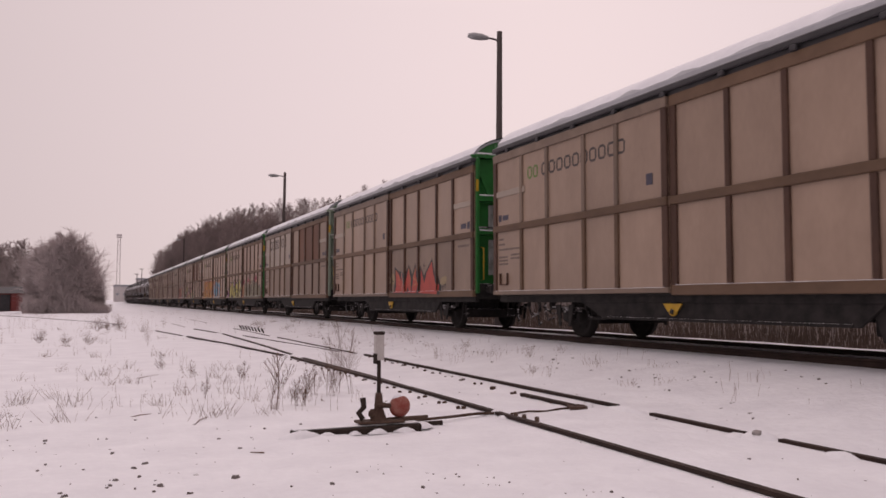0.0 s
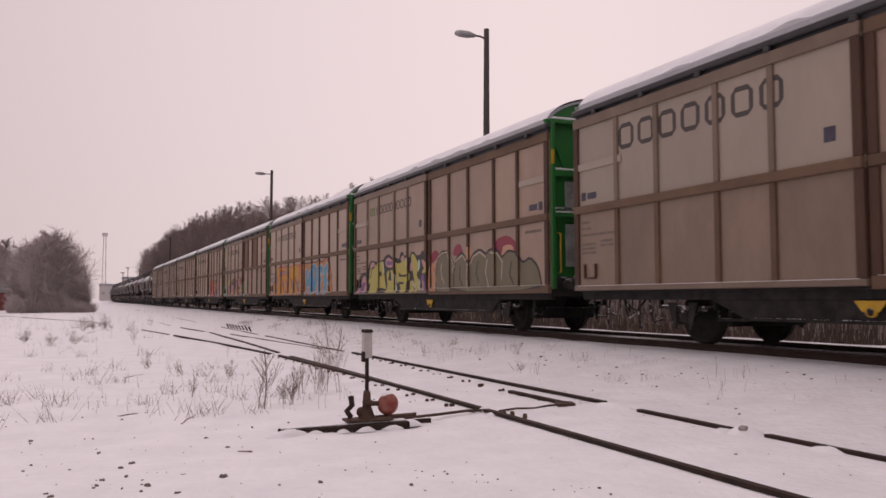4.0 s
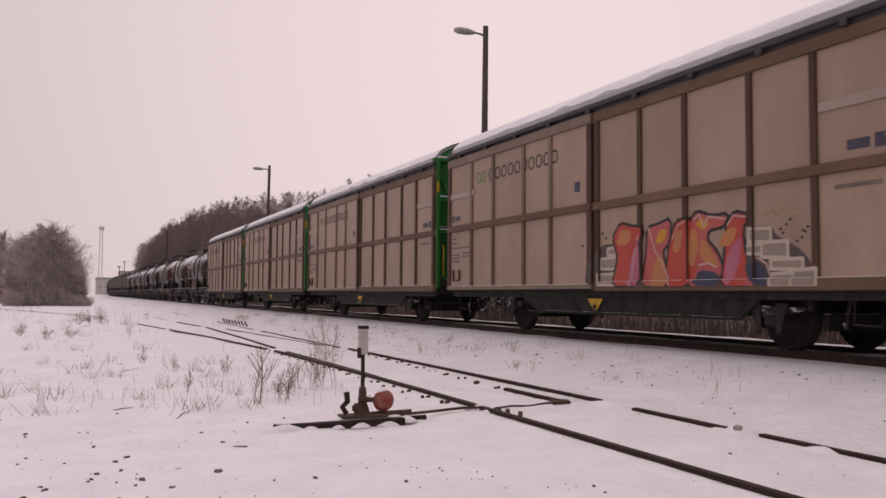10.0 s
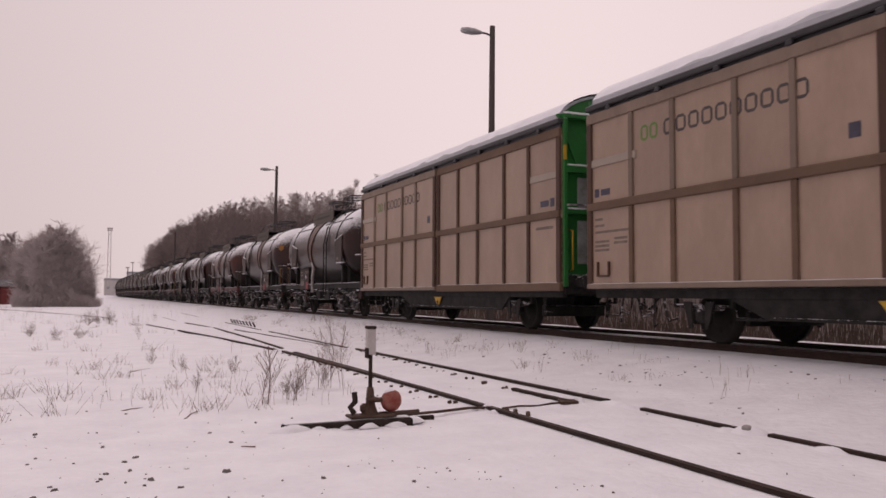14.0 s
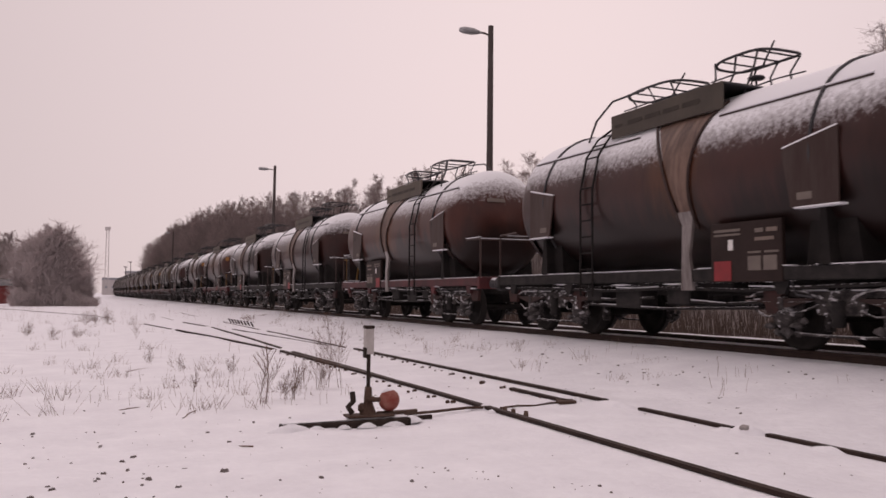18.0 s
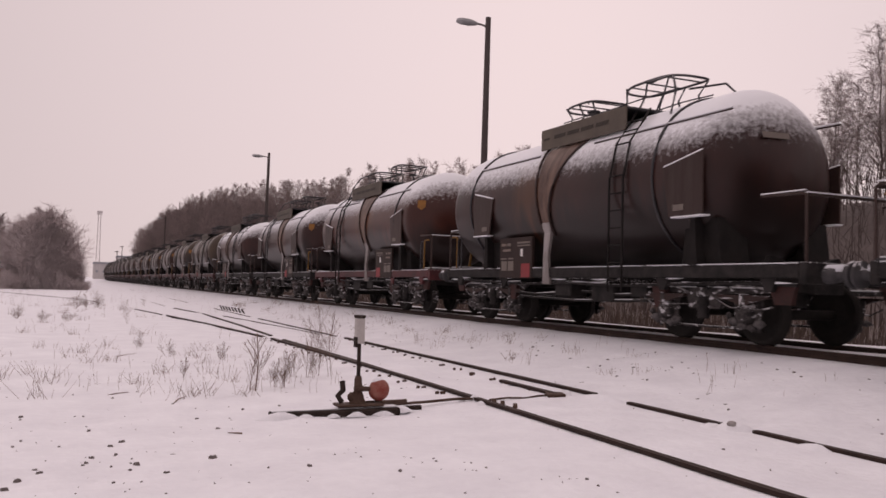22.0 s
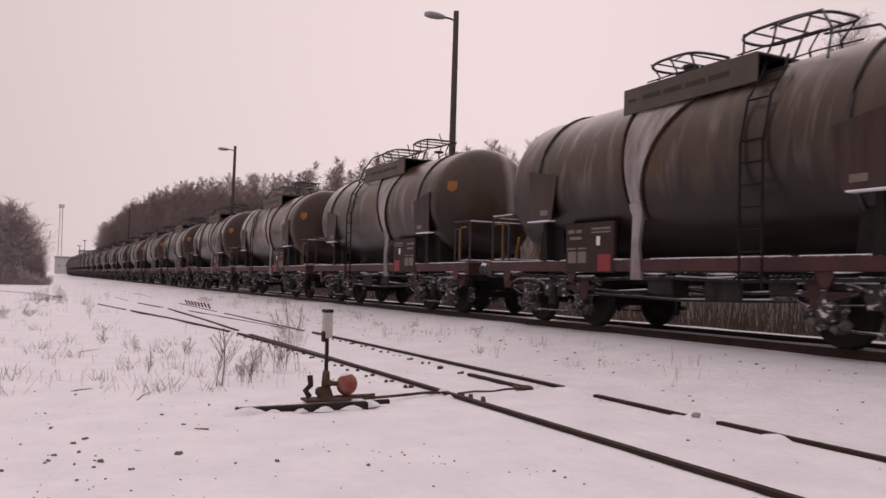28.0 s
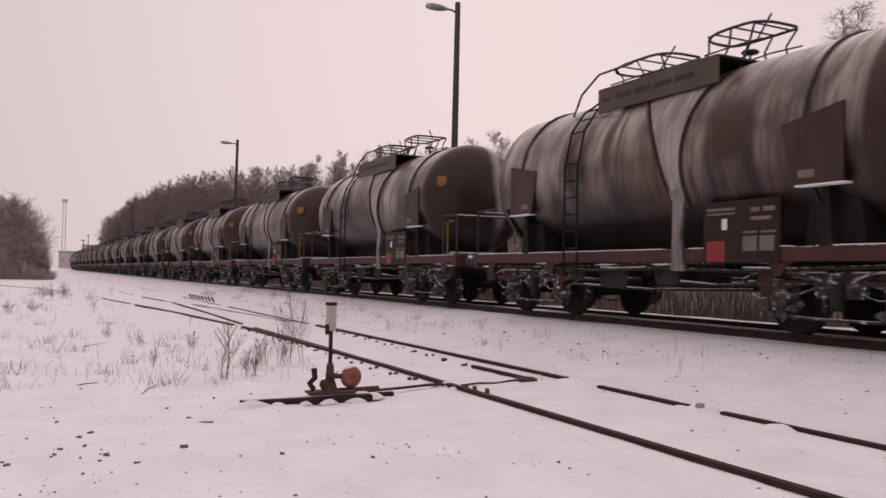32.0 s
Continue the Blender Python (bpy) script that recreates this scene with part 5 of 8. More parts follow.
    g.line(sp_sky, 2, [(1.47, 1.94), (1.45, 1.81), (1.46, 1.67)], 0.06)
    g.line(sp_sky, 2, [(2.47, 1.48), (2.37, 1.16), (2.32, 0.94)], 0.06)
    g.field(sp_pink, 1, [(2.03, 1.94), (1.83, 2.05), (1.67, 1.97), (1.89, 1.84)])
    g.field(sp_yel, 1, [(1.17, 2.04), (0.97, 2.05), (0.69, 1.85), (0.6, 1.59), (0.75, 1.43), (0.59, 1.3), (0.52, 1.08), (0.64, 0.93), (0.83, 0.93), (0.89, 1.25), (1.01, 1.51)])
    g.field(sp_yel, 1, [(1.24, 1.28), (1.09, 1.26), (0.91, 0.99), (0.98, 0.93), (1.25, 0.93)])
    g.field(sp_pink, 1, [(1.23, 1.74), (1.1, 1.86), (1.02, 1.69), (1.06, 1.55), (1.21, 1.54)])
    g.field(sp_pale, 2, [(1.12, 1.26), (1.0, 1.3), (0.88, 1.16), (0.8, 1.21), (0.83, 1.06), (0.92, 1.06)], rounds=0)
    g.field(sp_sky, 1, [(0.64, 1.83), (0.49, 1.87), (0.47, 1.65), (0.63, 1.49)])
    g.field(sp_sky, 1, [(0.55, 1.32), (0.46, 1.27), (0.47, 1.07), (0.6, 0.94)])
    g.field(sp_pink, 1, [(0.42, 1.86), (0.12, 1.82), (-0.05, 1.74), (-0.04, 1.46), (0.22, 1.62)])
    g.field(sp_yel, 2, [(0.38, 1.46), (0.08, 1.67), (-0.07, 1.58), (-0.03, 1.47)])
    g.field(sp_vio, 1, [(0.41, 1.38), (0.19, 1.47), (-0.03, 1.12), (-0.03, 0.93), (0.31, 1.11)])
    g.field(sp_pink, 2, [(0.34, 1.28), (0.19, 1.22), (0.02, 0.93), (0.3, 1.09)])
    g.field(sp_mag2, 0, [(-0.11, 1.76), (-0.25, 2.0), (-0.51, 2.08), (-0.74, 1.99), (-0.66, 1.84), (-0.43, 1.73)])
    g.field(sp_peach, 1, [(-0.08, 0.96), (-0.15, 1.67), (-0.4, 1.72), (-0.53, 1.85), (-0.58, 1.43), (-0.71, 0.95)])
    g.field(sp_or, 2, [(-0.32, 1.6), (-0.46, 1.62), (-0.48, 1.48), (-0.36, 1.46)])
    g.field(sp_or, 2, [(-0.15, 1.45), (-0.28, 1.38), (-0.29, 1.21), (-0.17, 1.13)])
    g.field(sp_or, 2, [(-0.18, 0.99), (-0.33, 1.06), (-0.52, 1.0), (-0.52, 0.94)])
    g.field(sp_or, 2, [(-0.46, 1.36), (-0.55, 1.37), (-0.56, 1.2), (-0.49, 1.18)])
    g.field(sp_olive, 2, [(-0.58, 0.95), (-0.53, 1.43), (-0.68, 1.84), (-0.93, 1.99), (-1.28, 1.97), (-1.45, 1.85), (-1.73, 1.59), (-1.66, 1.37), (-1.68, 0.93)], edge=sp_black)
    g.line(sp_pale, 3, [(-0.56, 1.74), (-0.72, 1.89), (-0.97, 1.97), (-1.33, 1.98), (-1.41, 1.89), (-1.53, 1.79), (-1.72, 1.59), (-1.6, 1.54), (-1.63, 1.43)], 0.03)
    g.line(sp_pale, 3, [(-0.92, 1.67), (-0.88, 1.52), (-0.95, 1.3), (-1.1, 1.15)], 0.03)
    g.field(sp_mag2, 0, [(-1.6, 1.85), (-1.75, 2.12), (-2.1, 2.16), (-2.3, 1.85)])
    g.field(sp_peach, 1, [(-2.35, 1.75), (-2.45, 2.05), (-2.75, 2.02), (-2.85, 1.7)])
    g.field(sp_mag2, 0, [(-3.9, 1.8), (-4.05, 2.14), (-4.6, 2.2), (-5.0, 2.02), (-5.1, 1.75)])
    g.field(sp_peach, 1, [(-4.3, 1.72), (-4.4, 1.98), (-4.85, 1.96), (-4.95, 1.7)])
    g.field(sp_olive, 2, [(-1.74, 0.93), (-1.73, 1.4), (-1.85, 1.78), (-2.2, 1.9), (-2.45, 1.74), (-2.62, 1.62), (-2.85, 1.84), (-3.2, 1.93), (-3.55, 1.78), (-3.72, 1.9), (-4.1, 1.86), (-4.35, 1.66), (-4.62, 1.82), (-5.0, 1.76), (-5.3, 1.5), (-5.62, 1.62), (-5.95, 1.4), (-6.1, 0.93)], edge=sp_black)
    g.line(sp_pale, 3, [(-1.82, 1.72), (-2.2, 1.85), (-2.42, 1.7), (-2.6, 1.57), (-2.85, 1.79), (-3.2, 1.88), (-3.52, 1.74)], 0.03)
    g.line(sp_pale, 3, [(-2.58, 1.5), (-2.5, 1.25), (-2.62, 1.0)], 0.03)
    g.line(sp_pale, 3, [(-3.6, 1.68), (-3.5, 1.38), (-3.66, 1.05)], 0.03)
    g.line(sp_pale, 3, [(-3.75, 1.84), (-4.1, 1.8), (-4.36, 1.6), (-4.3, 1.2)], 0.03)
    g.line(sp_black, 3, [(-2.1, 1.6), (-2.05, 1.3), (-2.2, 1.08)], 0.04)
    g.line(sp_black, 3, [(-3.1, 1.66), (-3.0, 1.36), (-3.16, 1.14)], 0.04)
    g.line(sp_black, 3, [(-4.8, 1.58), (-4.7, 1.3), (-4.9, 1.05)], 0.04)
    g.finish()
    g = Mural(vans[4])
    g.field(sp_grey, 0, [(6.06, 0.93), (5.79, 1.5), (5.19, 1.81), (4.94, 2.13), (2.99, 2.3), (2.46, 2.19), (2.17, 2.2), (1.3, 2.22), (0.15, 2.21), (0.21, 0.93)])
    g.field(sp_gold, 2, [(5.57, 0.93), (5.55, 1.51), (5.24, 1.45), (5.19, 0.93)], edge=sp_red, rounds=0)
    g.field(sp_gold, 2, [(4.95, 0.93), (4.67, 1.18), (4.86, 1.3), (4.66, 1.61), (4.84, 2.06), (4.68, 2.21), (4.27, 2.2), (4.35, 2.03), (4.43, 1.66), (4.19, 1.83), (3.95, 1.89), (3.99, 1.74), (4.25, 1.38), (4.16, 0.93)], edge=sp_red, rounds=0)
    g.field(sp_gold, 2, [(4.16, 2.18), (3.26, 2.22), (2.94, 2.18), (3.0, 1.97), (2.92, 1.82), (2.55, 1.79), (2.62, 1.65), (2.93, 1.53), (2.85, 1.18), (2.62, 0.93), (3.01, 1.19), (3.3, 0.93), (3.45, 0.93), (3.22, 1.37), (3.44, 1.64), (3.83, 1.83), (3.21, 1.85), (3.17, 2.06), (4.12, 2.08)], edge=sp_red, rounds=0)
    g.field(sp_gold, 2, [(3.92, 1.73), (3.66, 1.77), (3.72, 1.41), (3.46, 1.1), (3.52, 0.93), (3.91, 0.93)], edge=sp_red, rounds=0)
    g.field(sp_gold, 2, [(2.34, 2.2), (1.65, 2.18), (1.65, 1.59), (2.02, 1.64), (2.07, 1.8), (2.19, 1.53), (1.99, 1.5), (1.92, 1.29), (1.85, 1.22), (1.88, 1.02), (1.99, 0.93), (2.43, 0.93), (2.34, 1.54)], edge=sp_red, rounds=0)
    g.field(sp_gold, 2, [(1.5, 2.23), (0.56, 2.19), (0.56, 1.53), (0.96, 1.53), (1.01, 1.77), (1.16, 1.74), (1.24, 1.48), (0.97, 1.3), (0.92, 1.12), (0.75, 1.08), (0.98, 0.93), (1.32, 0.93), (1.33, 1.4), (1.58, 1.59)], edge=sp_red, rounds=0)
    g.field(sp_gold, 2, [(0.67, 0.93), (0.55, 1.16), (0.47, 1.03), (0.48, 0.93)], edge=sp_red, rounds=0)
    g.field(sp_red, 3, [(3.2, 1.63), (2.92, 1.61), (3.03, 1.46)], rounds=0)
    g.field(sp_red, 1, [(3.26, 2.19), (3.09, 2.46), (2.99, 2.19)], rounds=0)
    g.field(sp_pale, 1, [(2.87, 2.06), (2.76, 2.12), (2.66, 2.04), (2.77, 1.97)])
    g.field(sp_pale, 1, [(1.93, 1.09), (1.79, 1.19), (1.66, 1.08), (1.8, 0.99)])
    g.field(sp_pale, 1, [(0.6, 1.34), (0.52, 1.4), (0.45, 1.33), (0.53, 1.27)])
    g.field(sp_pale, 1, [(0.46, 1.19), (0.39, 1.24), (0.33, 1.19), (0.4, 1.14)])
    g.field(sp_pale, 1, [(4.22, 1.33), (4.11, 1.39), (4.0, 1.32), (4.11, 1.26)])
    g.field(sp_lil, 1, [(3.88, 1.92), (3.7, 2.03), (3.32, 1.92), (3.44, 1.82), (3.74, 1.85)])
    g.field(sp_brick, 1, [(0.42, 1.68), (0.16, 2.07), (0.18, 1.34), (0.31, 0.93), (0.44, 1.27)])
    g.line(sp_pinkred, 1, [(0.52, 2.09), (0.4, 2.26), (0.34, 2.12)], 0.03)
    g.line(sp_pinkred, 1, [(0.45, 2.1), (0.35, 2.26), (0.3, 2.12)], 0.03)
    g.line(sp_pinkred, 1, [(0.38, 2.11), (0.29, 2.26), (0.25, 2.13)], 0.03)
    g.line(sp_pinkred, 1, [(0.32, 2.12), (0.24, 2.26), (0.21, 2.13)], 0.03)
    g.line(sp_pinkred, 1, [(0.25, 2.13), (0.18, 2.26), (0.17, 2.13)], 0.03)
    g.field(sp_or, 0, [(-0.05, 0.93), (-0.05, 1.49), (-0.11, 1.95), (-0.35, 2.09), (-0.64, 2.11), (-0.81, 2.01), (-1.17, 2.11), (-1.66, 2.16), (-2.03, 2.11), (-1.98, 0.93)], edge=sp_black)
    g.field(sp_blue, 2, [(-0.35, 1.97), (-0.59, 1.99), (-0.72, 1.56), (-0.93, 1.67), (-0.83, 1.85), (-1.14, 1.93), (-1.34, 1.48), (-1.4, 0.93), (-1.08, 0.93), (-1.01, 1.27), (-0.75, 1.28), (-0.69, 1.08), (-0.55, 0.93), (-0.44, 0.93), (-0.55, 1.23), (-0.43, 1.54)], edge=sp_pale, rounds=0)
    g.field(sp_or, 0, [(0.55, 0.98), (0.53, 2.24), (-0.58, 2.22), (-1.46, 2.23), (-2.16, 2.23), (-2.38, 2.28), (-2.91, 2.2), (-3.22, 2.25), (-3.42, 2.36), (-3.8, 2.32), (-4.07, 2.07), (-4.17, 1.8), (-4.29, 1.64), (-4.23, 1.38), (-4.38, 1.17), (-4.27, 0.93)], edge=sp_black)
    g.field(sp_blue, 2, [(-1.13, 1.5), (-1.19, 1.93), (-1.46, 2.15), (-1.86, 2.17), (-2.18, 1.99), (-2.24, 1.52), (-2.02, 1.05), (-1.51, 0.98), (-1.22, 1.13)], edge=sp_pale)
    g.field(sp_or, 3, [(-1.62, 1.7), (-1.7, 1.94), (-1.86, 1.88), (-1.8, 1.52)])
    g.field(sp_blue, 2, [(-2.35, 0.94), (-2.38, 1.92), (-2.6, 2.11), (-3.01, 2.05), (-3.15, 1.76), (-2.9, 1.75), (-2.8, 1.89), (-2.69, 1.67), (-2.96, 1.52), (-2.75, 1.44), (-2.72, 0.94)], edge=sp_pale, rounds=0)
    g.field(sp_blue, 2, [(-3.13, 0.94), (-3.27, 1.97), (-3.61, 2.14), (-3.89, 2.09), (-4.02, 1.71), (-3.79, 1.7), (-3.66, 1.89), (-3.54, 1.63), (-3.84, 1.48), (-3.61, 1.35), (-3.58, 0.93)], edge=sp_pale, rounds=0)
    g.field(sp_deep, 3, [(-1.51, 2.03), (-1.58, 2.08), (-1.65, 2.02), (-1.58, 1.98)])
    g.field(sp_deep, 3, [(-1.93, 1.95), (-2.0, 1.99), (-2.06, 1.94), (-2.0, 1.89)])
    g.field(sp_deep, 3, [(-1.26, 1.62), (-1.33, 1.67), (-1.4, 1.61), (-1.33, 1.57)])
    g.field(sp_deep, 3, [(-2.01, 1.47), (-2.08, 1.51), (-2.14, 1.46), (-2.08, 1.42)])
    g.field(sp_deep, 3, [(-1.49, 1.18), (-1.56, 1.23), (-1.63, 1.18), (-1.56, 1.13)])
    g.field(sp_deep, 3, [(-1.84, 1.12), (-1.91, 1.16), (-1.98, 1.11), (-1.91, 1.07)])
    g.field(sp_deep, 3, [(-2.48, 1.91), (-2.55, 1.95), (-2.61, 1.9), (-2.55, 1.86)])
    g.field(sp_deep, 3, [(-2.85, 1.94), (-2.91, 1.99), (-2.97, 1.94), (-2.91, 1.9)])
    g.field(sp_deep, 3, [(-2.5, 1.56), (-2.56, 1.61), (-2.63, 1.56), (-2.56, 1.52)])
    g.field(sp_deep, 3, [(-2.45, 1.22), (-2.51, 1.26), (-2.58, 1.22), (-2.51, 1.17)])
    g.field(sp_deep, 3, [(-3.37, 1.96), (-3.43, 2.0), (-3.49, 1.96), (-3.43, 1.92)])
    g.field(sp_deep, 3, [(-3.74, 1.99), (-3.79, 2.03), (-3.85, 1.98), (-3.79, 1.95)])
    g.field(sp_deep, 3, [(-3.28, 1.64), (-3.34, 1.68), (-3.4, 1.63), (-3.34, 1.59)])
    g.field(sp_deep, 3, [(-3.35, 1.2), (-3.41, 1.24), (-3.47, 1.19), (-3.41, 1.15)])
    g.field(sp_deep, 3, [(-3.86, 1.82), (-3.92, 1.86), (-3.97, 1.82), (-3.92, 1.78)])
    g.field(sp_deep, 3, [(-0.45, 1.89), (-0.49, 1.92), (-0.52, 1.88), (-0.48, 1.85)])
    g.field(sp_deep, 3, [(-0.49, 1.66), (-0.53, 1.69), (-0.56, 1.65), (-0.52, 1.61)])
    g.field(sp_deep, 3, [(-0.68, 1.9), (-0.72, 1.94), (-0.76, 1.9), (-0.72, 1.86)])
    g.field(sp_deep, 3, [(-0.57, 1.38), (-0.61, 1.42), (-0.64, 1.38), (-0.61, 1.34)])
    g.field(sp_deep, 3, [(-0.95, 1.77), (-0.98, 1.8), (-1.02, 1.76), (-0.98, 1.73)])
    g.field(sp_deep, 3, [(-1.12, 1.79), (-1.16, 1.82), (-1.19, 1.78), (-1.15, 1.75)])
    g.field(sp_deep, 3, [(-1.03, 1.54), (-1.06, 1.58), (-1.09, 1.54), (-1.06, 1.5)])
    g.field(sp_deep, 3, [(-1.19, 1.35), (-1.22, 1.38), (-1.25, 1.35), (-1.22, 1.31)])
    g.field(sp_deep, 3, [(-1.26, 1.06), (-1.29, 1.1), (-1.32, 1.06), (-1.29, 1.02)])
    g.field(sp_deep, 3, [(-0.56, 1.16), (-0.6, 1.19), (-0.63, 1.15), (-0.6, 1.12)])
    g.field(sp_deep, 3, [(-1.16, 1.64), (-1.19, 1.67), (-1.22, 1.64), (-1.19, 1.6)])
    g.field(sp_sky, 3, [(-3.91, 1.39), (-4.05, 1.44), (-4.09, 1.28), (-3.96, 1.23)])
    g.finish()
    g = Mural(vans[5])
    g.field(sp_red2, 0, [(5.14, 0.93), (5.09, 1.46), (4.73, 2.03), (3.76, 1.88), (2.74, 2.04), (1.65, 2.06), (0.93, 2.06), (0.08, 2.04), (0.08, 0.93)])
    g.field(sp_grn, 0, [(6.52, 0.93), (6.34, 1.39), (5.84, 1.55), (5.43, 1.45), (5.26, 0.93)])
    g.line(sp_red, 1, [(6.06, 1.38), (5.79, 1.17), (5.86, 0.92)], 0.05)
    g.line(sp_red, 1, [(5.53, 1.34), (5.74, 1.15), (5.58, 0.97)], 0.04)
    g.field(sp_yel, 3, [(5.07, 1.98), (4.92, 1.88), (4.81, 1.7), (4.73, 2.08), (4.54, 1.94), (4.39, 2.12), (4.29, 2.07), (4.35, 1.89), (4.15, 2.02), (4.33, 1.72), (4.97, 1.5), (5.06, 1.67)], edge=sp_black, rounds=0)
    g.field(sp_black, 1, [(5.07, 0.93), (4.96, 1.23), (4.65, 1.49), (4.23, 1.75), (3.95, 1.82), (3.78, 1.6), (3.76, 0.93)])
    g.field(sp_mag, 2, [(4.95, 0.93), (4.84, 1.27), (4.47, 1.47), (4.02, 1.49), (3.92, 1.1), (3.94, 0.93)])
    g.field(sp_lil, 3, [(4.39, 1.11), (4.2, 1.36), (4.07, 1.21), (4.21, 0.95)])
    g.line(sp_pale, 3, [(4.92, 1.23), (4.82, 1.39), (4.55, 1.58), (4.19, 1.73), (3.98, 1.7), (3.94, 1.49)], 0.035)
    g.field(sp_black, 1, [(3.84, 0.93), (3.88, 1.69), (3.54, 1.89), (3.04, 1.96), (2.66, 1.97), (2.39, 2.01), (2.34, 1.87), (2.57, 0.93)])
    g.field(sp_pink, 2, [(3.82, 1.54), (3.36, 1.64), (3.18, 1.39), (3.22, 1.08), (3.54, 0.93), (3.78, 1.02)])
    g.field(sp_mag, 2, [(3.18, 1.47), (2.75, 1.7), (2.64, 1.54), (2.63, 0.93), (3.07, 0.93), (3.25, 1.23)])
    g.field(sp_lil, 3, [(3.56, 1.49), (3.28, 1.57), (3.16, 1.37), (3.37, 1.28)])
    g.field(sp_yel, 3, [(3.94, 0.93), (3.8, 1.2), (3.65, 1.09), (3.72, 0.93)], edge=sp_black, rounds=0)
    g.field(sp_yel, 3, [(3.51, 0.93), (3.44, 1.19), (3.2, 1.23), (3.24, 0.93)], edge=sp_black, rounds=0)
    g.line(sp_pale, 3, [(3.75, 1.6), (3.43, 1.77), (3.04, 1.89), (2.82, 1.85), (2.78, 1.62), (2.9, 1.46)], 0.035)
    g.line(sp_black, 3, [(2.9, 1.41), (3.12, 1.23), (3.1, 1.06), (2.95, 1.03)], 0.03)
    g.field(sp_black, 1, [(2.62, 1.88), (2.28, 2.03), (2.26, 1.7), (2.12, 1.42), (1.68, 1.05), (1.86, 0.93), (2.27, 1.2), (2.47, 1.44)])
    g.field(sp_pink, 2, [(2.47, 1.38), (2.25, 1.39), (1.73, 1.05), (1.66, 0.93), (2.01, 0.95), (2.34, 1.19)])
    g.field(sp_yel, 3, [(2.57, 0.93), (2.5, 1.31), (2.34, 1.23), (2.2, 1.06), (2.27, 0.93)], edge=sp_black, rounds=0)
    g.line(sp_pale, 3, [(2.66, 1.8), (2.57, 1.89), (2.46, 1.71), (2.33, 1.45)], 0.035)
    g.field(sp_black, 1, [(2.27, 1.52), (2.2, 1.83), (1.77, 2.02), (1.28, 2.06), (0.91, 1.88), (0.81, 1.6), (0.89, 1.34), (1.16, 1.32), (1.06, 1.03), (1.3, 0.93), (2.14, 0.93), (1.68, 1.05)])
    g.field(sp_mag, 2, [(2.14, 1.42), (2.05, 1.74), (1.66, 1.77), (1.39, 1.64), (1.4, 1.34), (1.21, 1.2), (1.34, 1.02), (1.68, 1.05), (2.0, 1.23)])
    g.field(sp_pink, 3, [(1.59, 1.81), (1.38, 2.0), (1.1, 1.99), (0.87, 1.77), (0.88, 1.52), (1.16, 1.4), (1.34, 1.53)])
    g.field(sp_lil, 4, [(1.31, 1.76), (1.05, 1.81), (0.93, 1.65), (1.17, 1.61)])
    g.field(sp_mag, 4, [(1.71, 1.63), (1.59, 1.76), (1.37, 1.71), (1.39, 1.47), (1.54, 1.51)])
    g.field(sp_yel, 3, [(2.0, 1.56), (1.67, 1.48), (1.66, 1.32), (1.94, 1.36)], edge=sp_black, rounds=0)
    g.field(sp_yel, 4, [(1.39, 1.49), (1.33, 1.34), (1.1, 1.27), (0.89, 1.32), (1.01, 1.13), (1.19, 1.05), (1.26, 1.21)], edge=sp_black, rounds=0)
    g.field(sp_pink, 3, [(1.87, 0.93), (1.73, 1.03), (1.4, 1.19), (1.29, 0.95), (1.5, 0.93)])
    g.line(sp_pale, 4, [(2.19, 1.59), (2.17, 1.77), (1.97, 1.9), (1.65, 1.99)], 0.035)
    g.field(sp_black, 1, [(0.96, 1.85), (0.84, 2.02), (0.54, 2.06), (0.1, 1.98), (0.08, 1.71), (0.2, 1.32), (0.26, 0.93), (1.18, 0.93), (0.96, 1.11), (0.73, 1.22), (0.79, 1.6)])
    g.field(sp_peach, 2, [(0.76, 1.34), (0.72, 1.68), (0.55, 1.73), (0.41, 1.53), (0.41, 1.33)])
    g.line(sp_red, 3, [(0.7, 1.68), (0.64, 1.85), (0.56, 1.91), (0.49, 1.81), (0.46, 1.66)], 0.06)
    g.field(sp_yel, 2, [(0.82, 1.32), (0.41, 1.32), (0.35, 1.17), (0.79, 1.21)])
    g.field(sp_yel, 2, [(0.39, 1.14), (0.23, 1.66), (0.15, 1.6), (0.25, 1.11)])
    g.field(sp_mag, 2, [(0.87, 1.11), (0.47, 1.13), (0.34, 0.93), (0.48, 0.93), (0.72, 0.94)])
    g.line(sp_pale, 3, [(0.9, 1.96), (0.7, 2.03), (0.38, 1.97), (0.19, 1.88), (0.23, 1.7), (0.29, 1.63)], 0.035)
    g.line(sp_pale, 3, [(1.06, 1.01), (0.96, 1.13), (0.76, 1.17), (0.47, 1.14)], 0.03)
    g.field(sp_grn, 2, [(0.2, 0.93), (0.12, 1.4), (0.04, 1.47), (0.04, 0.93)])
    g.field(sp_grn, 0, [(0.05, 0.93), (0.04, 1.72), (-0.16, 1.69), (-0.52, 1.57), (-0.79, 1.62), (-1.06, 1.59), (-1.13, 1.4), (-0.96, 1.23), (-0.79, 1.19), (-0.73, 0.93)])
    g.field(sp_mint2, 1, [(-0.65, 1.36), (-0.74, 1.55), (-1.0, 1.56), (-1.05, 1.4), (-0.88, 1.27)])
    g.field(sp_rose, 1, [(-0.02, 1.04), (-0.19, 1.3), (-0.46, 1.2), (-0.41, 1.03)])
    g.field(sp_red, 2, [(-0.41, 1.68), (-0.44, 1.48), (-0.54, 1.44), (-0.45, 1.37), (-0.39, 1.25), (-0.36, 1.4), (-0.26, 1.47), (-0.37, 1.51)], edge=sp_pale, rounds=0)
